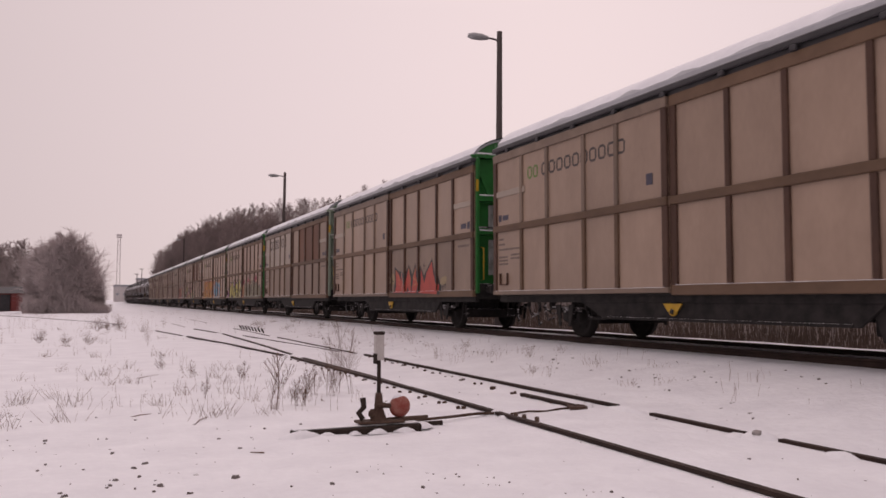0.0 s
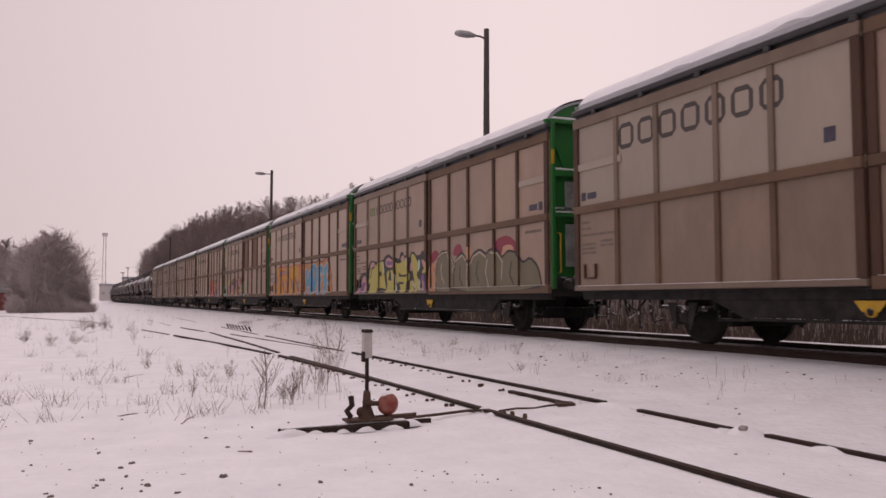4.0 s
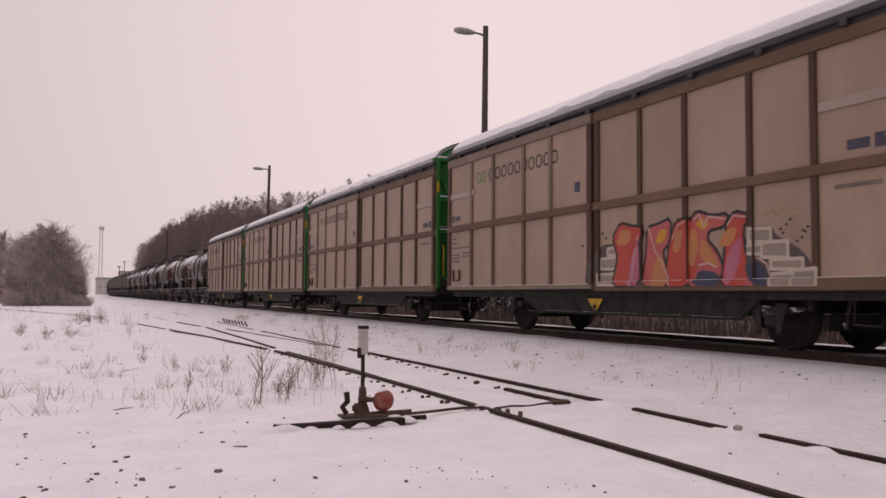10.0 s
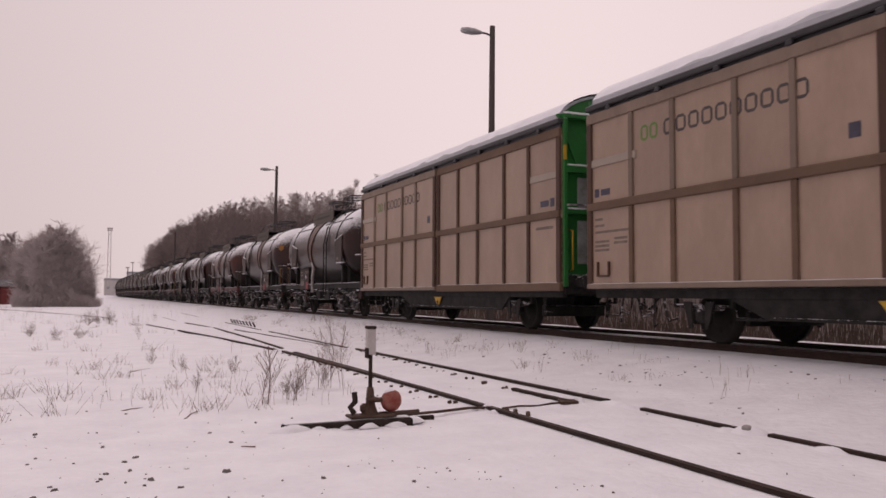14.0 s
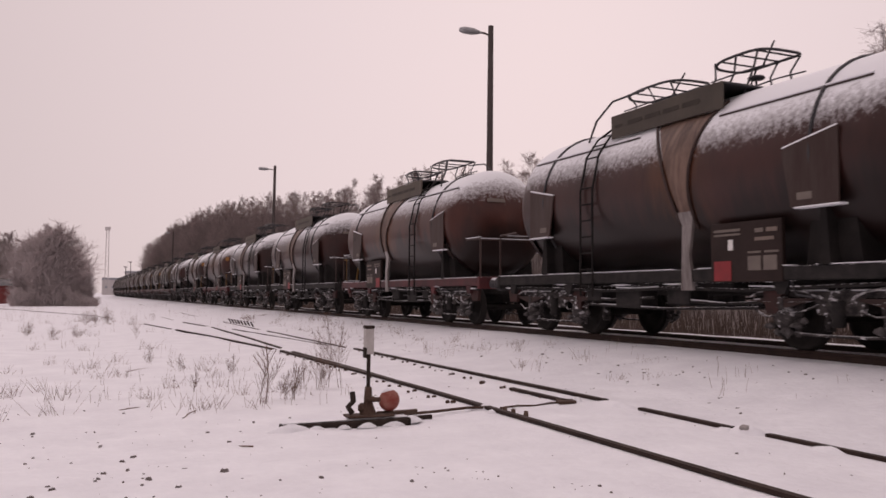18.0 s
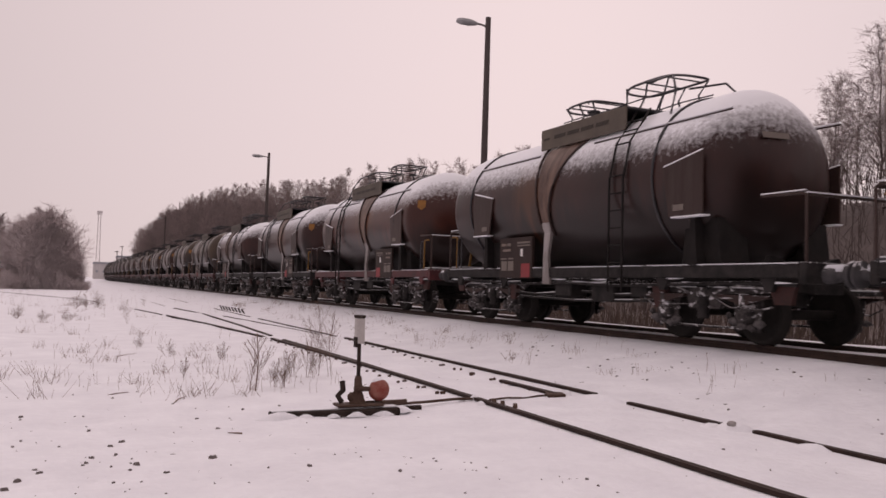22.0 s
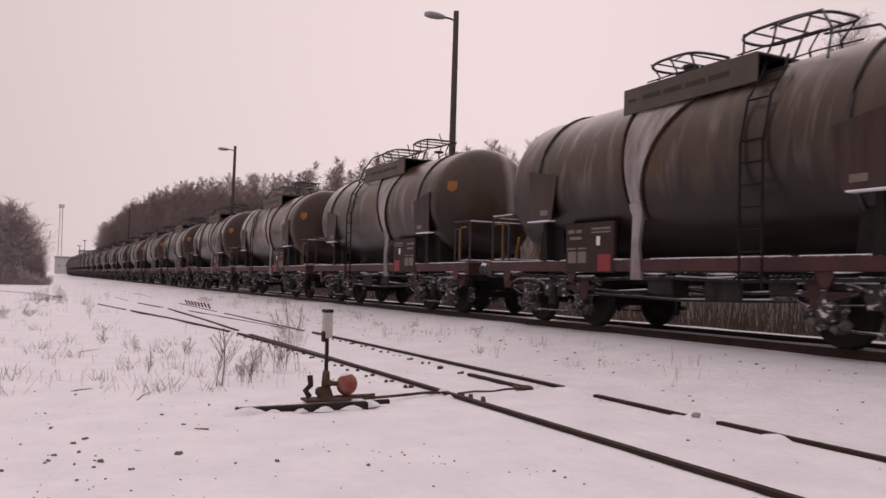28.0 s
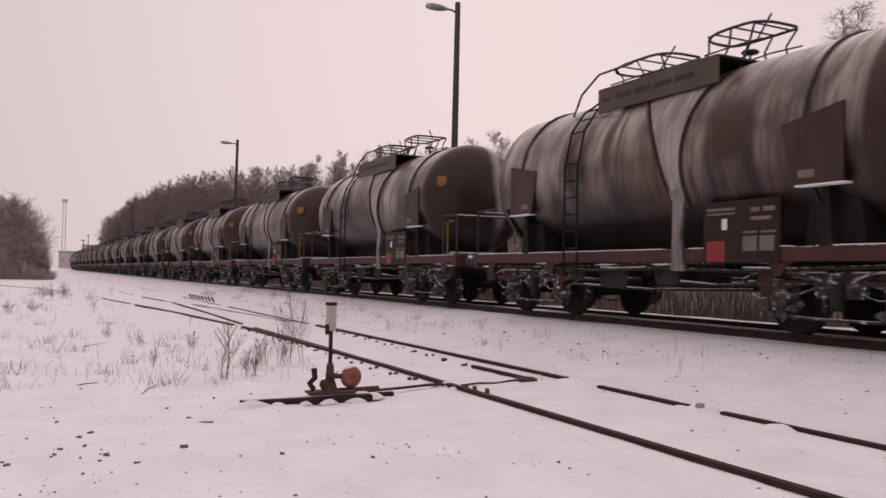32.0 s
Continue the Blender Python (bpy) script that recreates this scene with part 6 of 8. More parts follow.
    g.field(sp_red, 2, [(-0.66, 1.5), (-0.69, 1.35), (-0.76, 1.28), (-0.69, 1.22), (-0.61, 1.14), (-0.59, 1.25), (-0.51, 1.3), (-0.62, 1.36)], edge=sp_pale, rounds=0)
    g.field(sp_rose, 0, [(-1.29, 0.93), (-1.33, 1.21), (-1.58, 1.3), (-1.71, 1.1), (-1.68, 0.93)])
    g.finish()
    g = Mural(vans[6])
    g.field(sp_wall, 0, [(0.21, 0.97), (0.16, 1.32), (-0.11, 1.53), (-0.30, 1.73), (-0.92, 1.69), (-0.90, 0.95)])
    g.field(sp_wall, 0, [(-3.82, 1.77), (-4.33, 1.79), (-4.43, 1.63), (-4.78, 1.46), (-4.94, 1.32), (-5.12, 1.09), (-5.11, 0.93), (-3.91, 0.93)])
    g.field(sp_brick, 1, [(-0.21, 1.14), (-0.21, 1.0), (-0.78, 0.99), (-0.79, 1.15)], edge=sp_pale, rounds=0)
    g.field(sp_brick, 1, [(-0.28, 1.43), (-0.27, 1.29), (-0.83, 1.28), (-0.83, 1.44)], edge=sp_pale, rounds=0)
    g.field(sp_brick, 1, [(-0.48, 1.61), (-0.48, 1.54), (-0.73, 1.53), (-0.73, 1.63)], edge=sp_pale, rounds=0)
    g.field(sp_brick, 1, [(-3.97, 1.73), (-3.97, 1.59), (-4.30, 1.57), (-4.30, 1.72)], edge=sp_pale, rounds=0)
    g.field(sp_brick, 1, [(-3.89, 1.49), (-3.89, 1.42), (-4.13, 1.41), (-4.13, 1.5)], edge=sp_pale, rounds=0)
    g.field(sp_brick, 1, [(-4.18, 1.52), (-4.17, 1.36), (-4.60, 1.34), (-4.60, 1.52)], edge=sp_pale, rounds=0)
    g.field(sp_brick, 1, [(-4.34, 1.27), (-4.34, 1.19), (-4.85, 1.17), (-4.85, 1.27)], edge=sp_pale, rounds=0)
    g.field(sp_brick, 1, [(-4.35, 1.07), (-4.35, 0.93), (-4.67, 0.93), (-4.68, 1.08)], edge=sp_pale, rounds=0)
    g.field(sp_brick, 1, [(-4.73, 1.11), (-4.72, 0.93), (-5.09, 0.93), (-5.10, 1.13)], edge=sp_pale, rounds=0)
    g.field(sp_red, 2, [(-0.61, 0.96), (-0.80, 1.49), (-0.63, 1.82), (-0.85, 2.06), (-1.19, 1.98), (-1.51, 1.94), (-1.37, 1.57), (-1.46, 0.95)], edge=sp_black)
    g.field(sp_mag, 3, [(-1.02, 0.95), (-1.21, 1.57), (-1.43, 1.76), (-1.43, 0.95)])
    g.field(sp_or, 3, [(-0.73, 1.7), (-0.85, 1.96), (-1.15, 1.92), (-1.15, 1.74), (-0.92, 1.66)])
    g.field(sp_pinkred, 2, [(-1.45, 0.95), (-1.59, 1.46), (-1.62, 1.93), (-1.90, 1.96), (-2.20, 2.04), (-2.17, 1.66), (-1.96, 1.51), (-2.24, 0.93)], edge=sp_black)
    g.field(sp_or, 3, [(-1.68, 0.94), (-1.81, 1.4), (-2.00, 1.44), (-2.18, 0.93)])
    g.field(sp_gold, 3, [(-1.81, 1.64), (-1.91, 1.87), (-2.12, 1.89), (-2.04, 1.67)])
    g.field(sp_red, 2, [(-2.10, 1.14), (-2.19, 1.66), (-2.34, 1.98), (-2.63, 2.0), (-2.79, 1.9), (-2.90, 1.62), (-2.83, 1.17), (-2.60, 0.93), (-2.15, 0.93)], edge=sp_black)
    g.field(sp_or, 3, [(-2.23, 1.52), (-2.38, 1.87), (-2.58, 1.82), (-2.40, 1.46)])
    g.field(sp_or, 3, [(-2.62, 1.31), (-2.66, 1.82), (-2.80, 1.85), (-2.87, 1.57), (-2.75, 1.22)])
    g.field(sp_pinkred, 2, [(-2.69, 1.97), (-2.83, 2.1), (-3.16, 1.99), (-3.50, 2.0), (-3.41, 1.84), (-3.09, 1.81), (-3.03, 1.65), (-3.28, 1.42), (-3.39, 1.18), (-3.21, 0.93), (-2.63, 0.93), (-2.86, 1.29)], edge=sp_black)
    g.field(sp_or, 3, [(-2.87, 1.48), (-2.95, 1.7), (-3.20, 1.42), (-3.35, 1.2), (-2.97, 1.3)])
    g.field(sp_gold, 3, [(-2.80, 1.89), (-2.91, 2.01), (-3.12, 1.9), (-2.98, 1.8)])
    g.field(sp_navy, 3, [(-2.86, 1.19), (-3.26, 1.15), (-3.39, 0.93), (-2.73, 0.94)])
    g.field(sp_red, 2, [(-3.36, 0.93), (-3.46, 1.54), (-3.49, 1.87), (-3.65, 2.02), (-3.91, 1.95), (-3.78, 1.76), (-3.83, 1.35), (-4.05, 1.0), (-3.93, 0.93)], edge=sp_black)
    g.field(sp_mag, 3, [(-3.39, 1.02), (-3.50, 1.45), (-3.76, 1.69), (-3.76, 1.35), (-3.56, 0.93)])
    g.field(sp_or, 3, [(-3.28, 1.53), (-3.44, 1.78), (-3.71, 1.82), (-3.58, 1.53)])
    g.field(sp_navy, 3, [(-3.78, 1.25), (-4.14, 1.28), (-4.33, 0.93), (-4.02, 0.93)])
    g.field(sp_pinkred, 4, [(-3.79, 0.93), (-3.93, 1.04), (-4.06, 0.93)])
    g.line(sp_rosepale, 5, [(-1.15, 0.95), (-1.24, 1.47), (-1.41, 1.81)], 0.03)
    g.line(sp_rosepale, 5, [(-1.64, 1.93), (-1.81, 1.54), (-1.99, 1.34), (-2.21, 0.95)], 0.03)
    g.line(sp_rosepale, 5, [(-2.26, 1.71), (-2.39, 1.93), (-2.58, 1.96)], 0.03)
    g.line(sp_rosepale, 5, [(-2.76, 1.99), (-2.89, 2.05), (-2.99, 1.87), (-3.09, 2.01), (-3.45, 1.94)], 0.03)
    g.line(sp_rosepale, 5, [(-3.49, 1.84), (-3.62, 1.98), (-3.85, 1.94)], 0.03)
    g.line(sp_rosepale, 5, [(-2.87, 1.26), (-3.07, 1.29), (-3.25, 1.22)], 0.03)
    g.line(sp_rosepale, 5, [(-4.06, 1.34), (-4.25, 1.24), (-4.31, 1.08)], 0.03)
    g.field(sp_black, 1, [(-4.47, 1.72), (-4.51, 1.74), (-4.54, 1.71), (-4.50, 1.69)])
    g.field(sp_black, 1, [(-4.58, 1.77), (-4.61, 1.8), (-4.64, 1.77), (-4.61, 1.75)])
    g.field(sp_black, 1, [(-4.64, 1.84), (-4.68, 1.86), (-4.71, 1.84), (-4.67, 1.81)])
    g.field(sp_black, 1, [(-4.51, 1.66), (-4.55, 1.68), (-4.58, 1.65), (-4.54, 1.63)])
    g.field(sp_black, 1, [(-4.76, 1.54), (-4.79, 1.56), (-4.82, 1.53), (-4.78, 1.51)])
    g.field(sp_black, 1, [(-4.84, 1.58), (-4.87, 1.6), (-4.90, 1.58), (-4.87, 1.55)])
    g.field(sp_black, 1, [(-4.90, 1.65), (-4.93, 1.67), (-4.96, 1.65), (-4.93, 1.63)])
    g.field(sp_black, 1, [(-4.94, 1.72), (-4.97, 1.74), (-5.00, 1.72), (-4.97, 1.69)])
    g.field(sp_black, 1, [(-4.86, 1.67), (-4.89, 1.69), (-4.92, 1.67), (-4.89, 1.65)])
    g.field(sp_black, 1, [(-0.25, 1.93), (-0.31, 1.95), (-0.36, 1.92), (-0.31, 1.89)])
    g.field(sp_black, 1, [(-0.36, 1.83), (-0.42, 1.86), (-0.47, 1.83), (-0.42, 1.8)])
    g.field(sp_black, 1, [(0.33, 1.72), (0.27, 1.75), (0.21, 1.72), (0.27, 1.69)])
    g.line(sp_gold2, 1, [(-4.19, 1.92), (-4.34, 2.02), (-4.41, 1.92), (-4.55, 2.02), (-4.68, 1.91), (-4.88, 1.95)], 0.03)
    g.finish()
    return vans


# ======== tank wagons ========
TR, TZ, TH = 1.475, 2.69, 5.0


def on_tank(deg, y, sx, out=0.02):
    a = radians(deg)
    return (sx * (TR + out) * math.sin(a), y, TZ + (TR + out) * math.cos(a))


def bogie(tank, yc):
    b = part("bogie", Shape().box(-1.0, 1.0, yc - 0.20, yc + 0.20, 0.55, 0.88, 0.03), BLACK, tank, "black iron bogie caked with snow")
    for sx in (-1, 1):
        xs = sorted((sx * 1.02, sx * 1.10))
        fr = Shape().prism([(yc - 1.48, 0.78), (yc - 1.48, 0.85), (yc + 1.48, 0.85), (yc + 1.48, 0.78), (yc + 0.42, 0.76), (yc + 0.34, 0.52), (yc - 0.34, 0.52), (yc - 0.42, 0.76)], *xs)
        part("side_frame", fr, ICED, b)
        for side in (-1, 1):
            part("frame_snow", Shape().tube([(sx * 1.09, yc + side * 0.2, 0.858), (sx * 1.10, yc + side * 0.8, 0.86), (sx * 1.10, yc + side * 1.4, 0.858)], 0.012, 5), ROOF_SNOW, b)
        part("tie_rod", Shape().tube([(sx * 1.08, yc - 1.05, 0.27), (sx * 1.08, yc - 0.4, 0.24), (sx * 1.08, yc + 0.4, 0.24), (sx * 1.08, yc + 1.05, 0.27)], 0.022, 6), ICED, b)
        part("bolster_spring", Shape().lathe([(0.36 + 0.05 * j, 0.11 if j % 2 else 0.08) for j in range(8)], "z", 10, (sx * 1.12, yc, 0)), BLACK, b)
        for d in (-0.9, 0.9):
            y = yc + d
            part("axle_box", Shape().lathe([(sx * 1.0, 0.16), (sx * 1.16, 0.155), (sx * 1.20, 0.12), (sx * 1.22, 0.0)], "x", 12, (0, y, 0.46)), ICED, b)
            lf = Shape().prism([(y - 0.52, 0.745), (y + 0.52, 0.745), (y + 0.50, 0.71), (y + 0.34, 0.675), (y + 0.18, 0.635), (y + 0.08, 0.60), (y - 0.08, 0.60), (y - 0.18, 0.635), (y - 0.34, 0.675), (y - 0.50, 0.71)], *sorted((sx * 1.11, sx * 1.20)))
            part("spring_strap", Shape().tube([(sx * 1.17, y - 0.62, 0.76), (sx * 1.17, y - 0.42, 0.84), (sx * 1.17, y - 0.15, 0.88), (sx * 1.17, y + 0.15, 0.88), (sx * 1.17, y + 0.42, 0.84), (sx * 1.17, y + 0.62, 0.76)], 0.017, 5), SLUSHED, b)
            part("spring_buckle", Shape().box(*sorted((sx * 1.10, sx * 1.215)), y - 0.05, y + 0.05, 0.585, 0.765, 0.01), ICED, b)
            part("leaf_spring", lf, SPRING, b)
            part("axle_guard", Shape().prism([(y - 0.30, 0.70), (y - 0.22, 0.20), (y - 0.15, 0.20), (y - 0.15, 0.70)], *sorted((sx * 1.05, sx * 1.08))), ICED, b)
            part("axle_guard", Shape().prism([(y + 0.30, 0.70), (y + 0.22, 0.20), (y + 0.15, 0.20), (y + 0.15, 0.70)], *sorted((sx * 1.05, sx * 1.08))), ICED, b)
            q = 0.05 * math.sin(7 * yc + 3 * d + sx)
            drips = Shape()
            for y0, z0, w, h in ((-0.27, 0.33, 0.10, 0.09 + q), (-0.12, 0.26, 0.08, 0.07), (0.04, 0.29, 0.11, 0.08 - q), (0.22, 0.35, 0.12, 0.08 + q), (0.34, 0.42, 0.06, 0.05)):
                drips.lathe([(z0 - h, 0.0), (z0 - h * 0.6, w * 0.35), (z0 - h * 0.15, w), (z0 + 0.04, w * 0.7), (z0 + 0.07, 0.0)], "z", 7, (sx * 1.12, y + y0, 0))
            part("frozen_snow", drips, DRIP, b, "frozen slush hanging from the axle box")
            part("brake_block", Shape().box(*sorted((sx * 0.86, sx * 0.70)), y + 0.44, y + 0.52, 0.28, 0.62, 0.02), ICED, b)
            part("bogie_pipe", Shape().tube([(sx * 1.14, y - 0.55, 0.58), (sx * 1.16, y - 0.3, 0.52 + q), (sx * 1.15, y + 0.3, 0.55), (sx * 1.12, y + 0.6, 0.66)], 0.014, 5), ICED, b)


def build_tank(skin, sill_paint, snowy, label):
    tk = tagged(new("tank_wagon"), label, "tank wagon", "tank wagons of the train")
    prof = [(-TH + 0.75 * (1 - math.cos(a)), TR * math.sin(a)) for a in [0.0, 0.22, 0.44, 0.66, 0.88, 1.08, 1.26, 1.42, 1.5708]]
    prof += [(-TH + 0.75 + (2 * TH - 1.5) * i / 12, TR) for i in range(1, 12)] + [(-a, r) for a, r in reversed(prof)]
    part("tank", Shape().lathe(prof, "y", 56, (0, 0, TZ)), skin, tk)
    for y in (-3.42, 3.42):
        part("hoop", Shape().tube([on_tank(360 * i / 40, y, 1, 0.015) for i in range(41)], 0.028, 6, caps=False), GUTTER, tk)
    for sx in (-1, 1):
        # spill guards run down to the drain chute
        for y0 in (1.35, -0.40):
            pts = []
            for i in range(19):
                f = i / 18
                pts.append(on_tank(36 + 88 * f, y0 + (0.85 + (0.17 if y0 > 0.75 else -0.17) - y0) * (1 - (1 - f) ** 1.9), sx, 0.02))
            part("spill_guard", Shape().tube(pts, 0.028, 6), SADDLE, tk)
        vs, fs, w = [], [], 7
        for i in range(17):
            f = 0.10 + 0.90 * i / 16
            g = 1 - (1 - f) ** 1.9
            a, b = -0.40 + (0.68 + 0.40) * g + 0.06, 1.35 + (1.02 - 1.35) * g - 0.06
            vs += [on_tank(36 + 88 * f, a + (b - a) * j / (w - 1), sx, 0.006 + 0.012 * math.sin(math.pi * j / (w - 1))) for j in range(w)]
        for i in range(16):
            fs += [(i * w + j, i * w + j + 1, (i + 1) * w + j + 1, (i + 1) * w + j) for j in range(w - 1)]
        part("spill_apron", Shape().add(vs, fs, True), APRON if snowy else APRON_ICE, tk, "frozen spill between the drain guards")
        for y0, y1 in ((-4.2, -0.55), (1.45, 4.2)) if snowy else ():
            part("seam_strip", Shape().tube([on_tank(52, y0 + (y1 - y0) * i / 6, sx, 0.01) for i in range(7)], 0.014, 5), SADDLE, tk)
            if snowy:
                part("strip_snow", Shape().tube([on_tank(51, y0 + (y1 - y0) * i / 6, sx, 0.025) for i in range(7)], 0.018, 5), ROOF_SNOW, tk)
        ch = Shape()
        rows = [on_tank(112, 0, sx, 0.02), on_tank(120, 0, sx, 0.06), (sx * 1.37, 0, 1.42), (sx * 1.35, 0, 0.86)]
        wd = (0.19, 0.12, 0.09, 0.14)
        vs = []
        for (x, _, z), w in zip(rows, wd):
            vs += [(x, 0.85 - w, z), (x, 0.85 + w, z), (x - sx * 0.06, 0.85 + w, z), (x - sx * 0.06, 0.85 - w, z)]
        fs = [(i * 4 + j, i * 4 + (j + 1) % 4, i * 4 + 4 + (j + 1) % 4, i * 4 + 4 + j) for i in range(3) for j in range(4)] + [(0, 1, 2, 3), (12, 13, 14, 15)]
        part("drain_chute", ch.add(vs, fs), ICE, tk, "drain chute coated with grey ice")
        board = part("name_board", Shape().box(*sorted((sx * 1.14, sx * 1.10)), -1.48, 1.48, 3.73, 4.17, 0.008), SIGN, tk, "long weathered khaki board below the walkway")
        for k in range(4):
            y = -sx * (0.75 - 0.5 * k)
            part("marking_bar", Shape().box(*sorted((sx * 1.146, sx * 1.13)), y - 0.21, y + 0.21, 3.92, 4.0), BOARDMARK, board)
        part("marking_bar", Shape().box(*sorted((sx * 1.146, sx * 1.13)), *sorted((-sx * 1.36, -sx * 1.14)), 3.93, 3.98), BOARDMARK, board)
        # ladder
        lad = Shape()
        for y in (-1.95, -1.55):
            lad.tube([(sx * 1.53, y, 0.75), (sx * 1.53, y, 2.75), on_tank(62, y, sx, 0.09), on_tank(45, y, sx, 0.10), on_tank(28, y + 0.25, sx, 0.14)], 0.022, 6)
        for i in range(7):
            lad.tube([(sx * 1.53, -1.95, 0.95 + 0.31 * i), (sx * 1.53, -1.55, 0.95 + 0.31 * i)], 0.016, 5)
        for d in (63, 52, 42):
            lad.tube([on_tank(d, -1.95, sx, 0.09), on_tank(d, -1.55, sx, 0.09)], 0.016, 5)
        part("ladder", lad, VOIDBLACK, tk)
        # data cabinet with plates
        cab = part("data_board", Shape().box(*sorted((sx * 1.36, sx * 1.28)), 1.42, 2.84, 0.98, 1.88, 0.012), BOXMAT, tk, "dark brown data board with a red square")
        fy = 1 if sx < 0 else -1
        for (a, b, z0, z1, m) in ((1.50, 1.86, 1.0, 1.30, RED), (2.2, 2.45, 1.40, 1.43, GREYMARK), (2.52, 2.78, 1.40, 1.43, GREYMARK), (2.34, 2.50, 1.70, 1.76, GREYMARK), (2.56, 2.76, 1.70, 1.76, FADED), (2.34, 2.70, 1.58, 1.63, FADED), (1.80, 1.90, 1.46, 1.62, WHITE), (1.5, 2.05, 1.74, 1.78, GREYMARK), (1.5, 2.05, 1.68, 1.71, GREYMARK), (2.2, 2.45, 1.15, 1.36, GREYMARK), (2.5, 2.75, 1.15, 1.36, GREYMARK)):
            part("data_plate", Shape().box(*sorted((sx * 1.366, sx * 1.34)), a, b, z0, z1), m, cab)
        for e in (-1, 1):
            sd = Shape().prism([(e * 3.14, 1.98), (e * 2.98, 2.80), (e * 3.92, 2.98), (e * 3.92, 1.98)], sx * 1.505, sx * 1.475)
            part("saddle_plate", sd, SADDLE, tk)
            part("saddle", Shape().prism([(e * 3.1, 1.2), (e * 3.2, 1.95), (e * 3.9, 1.95), (e * 4.0, 1.2)], sx * 1.18, sx * 0.6), VOIDBLACK, tk)
            part("saddle_web", Shape().prism([(e * 3.45, 1.2), (e * 3.5, 1.96), (e * 3.6, 1.96), (e * 3.65, 1.2)], sx * 1.36, sx * 1.18), VOIDBLACK, tk)
            if snowy:
                part("snow_ledge", Shape().tube([(sx * 1.49, e * 3.0, 2.81), (sx * 1.49, e * 3.9, 2.985)], 0.02, 5), ROOF_SNOW, tk)
            part("snow_ledge", Shape().box(*sorted((sx * 1.52, sx * 1.36)), *sorted((e * 3.2, e * 3.95)), 1.955, 1.98, 0.008), ROOF_SNOW, tk)
            part("capacity_plate", Shape().box(*sorted((sx * 1.511, sx * 1.48)), *sorted((e * 3.25, e * 3.50)), 2.07, 2.17), GREYMARK, tk)
        # sill
        part("side_sill", Shape().box(*sorted((sx * 1.34, sx * 1.22)), -5.62, 5.62, 1.0, 1.20, 0.012), sill_paint, tk, "long red-brown side sill")
        for y0, y1 in ((-5.6, -2.4), (-2.2, 0.5), (1.1, 3.0), (3.4, 5.6)):
            part("sill_snow", Shape().box(*sorted((sx * 1.35, sx * 1.24)), y0, y1, 1.20, 1.213, 0.004), ROOF_SNOW, tk)
        part("air_pipe", Shape().tube([(sx * 1.22, -5.5, 0.9), (sx * 1.24, -4.6, 0.93), (sx * 1.24, -1.4, 0.86), (sx * 1.26, 0.2, 0.9), (sx * 1.24, 2.0, 0.86), (sx * 1.24, 4.6, 0.94), (sx * 1.22, 5.5, 0.9)], 0.03, 6), BLACK, tk)
        for y0, y1 in ((-4.5, -3.2), (-1.2, 0.0), (2.1, 4.4)):
            part("pipe_snow", Shape().tube([(sx * 1.245, y0, 0.925), (sx * 1.25, (y0 + y1) / 2, 0.905), (sx * 1.245, y1, 0.93)], 0.012, 5), ROOF_SNOW, tk)
        for y0, y1, z0 in ((-1.3, -0.55, 0.55), (0.15, 0.75, 0.62), (-2.25, -1.75, 0.66)):
            part("equipment_box", Shape().box(*sorted((sx * 1.20, sx * 0.8)), y0, y1, z0, 0.96, 0.03), BLACK, tk)
        for z0, a, b in ((0.74, -2.7, -0.2), (0.70, 0.3, 2.7), (0.60, -2.2, 2.2)):
            part("brake_rigging", Shape().tube([(sx * 1.16, a, z0), (sx * 1.18, (a + b) / 2, z0 - 0.05), (sx * 1.16, b, z0)], 0.024, 5), BLACK, tk)
            part("rigging_snow", Shape().tube([(sx * 1.165, a + 0.4, z0 + 0.014), (sx * 1.18, (a + b) / 2, z0 - 0.032)], 0.010, 5), ROOF_SNOW, tk)
        for y0, y1, z0, z1 in ((-5.45, -4.95, 0.62, 0.92), (4.95, 5.4, 0.66, 0.95), (-2.75, -2.35, 0.5, 0.92), (2.3, 2.7, 0.52, 0.92)):
            part("hanger_plate", Shape().prism([(y0, z1), (y1, z1), (y1 - 0.12, z0), (y0 + 0.08, z0)], *sorted((sx * 1.20, sx * 1.12))), RUSTDARK, tk)
        for y, z, w in ((-5.2, 0.93, 0.22), (-2.9, 0.99, 0.3), (-1.0, 0.965, 0.26), (0.45, 0.965, 0.22), (2.6, 0.99, 0.3), (4.8, 0.99, 0.26), (5.35, 0.95, 0.2)):
            part("caked_snow", Shape().lathe([(y - w * 1.3, 0.0), (y - w * 0.7, 0.012), (y, 0.018), (y + w * 0.5, 0.011), (y + w * 1.4, 0.0)], "y", 7, (sx * 1.285, 0, z)), ROOF_SNOW, tk)
        part("release_lever", Shape().tube([(sx * 1.26, 2.9, 0.98), (sx * 1.28, 3.0, 0.80), (sx * 1.30, 3.3, 0.76)], 0.018, 5), GUTTER, tk)
        for y in (-5.05, -2.75, 2.75, 5.05):
            part("sill_bracket", Shape().prism([(y - 0.16, 1.0), (y + 0.16, 1.0), (y + 0.06, 0.80), (y - 0.06, 0.80)], *sorted((sx * 1.30, sx * 1.22))), sill_paint, tk)
        for e in (-1, 1):
            part("buffer", buffer_shape(sx, e, e * 5.72), GREYSTEEL, tk)
            part("buffer_snow", Shape().lathe([(0.02, 0.0), (0.05, 0.07), (0.30, 0.07), (0.33, 0.0)] if e > 0 else [(-0.33, 0.0), (-0.30, 0.07), (-0.05, 0.07), (-0.02, 0.0)], "y", 10, (sx * 0.95, e * 5.72, 1.125)), ROOF_SNOW, tk)
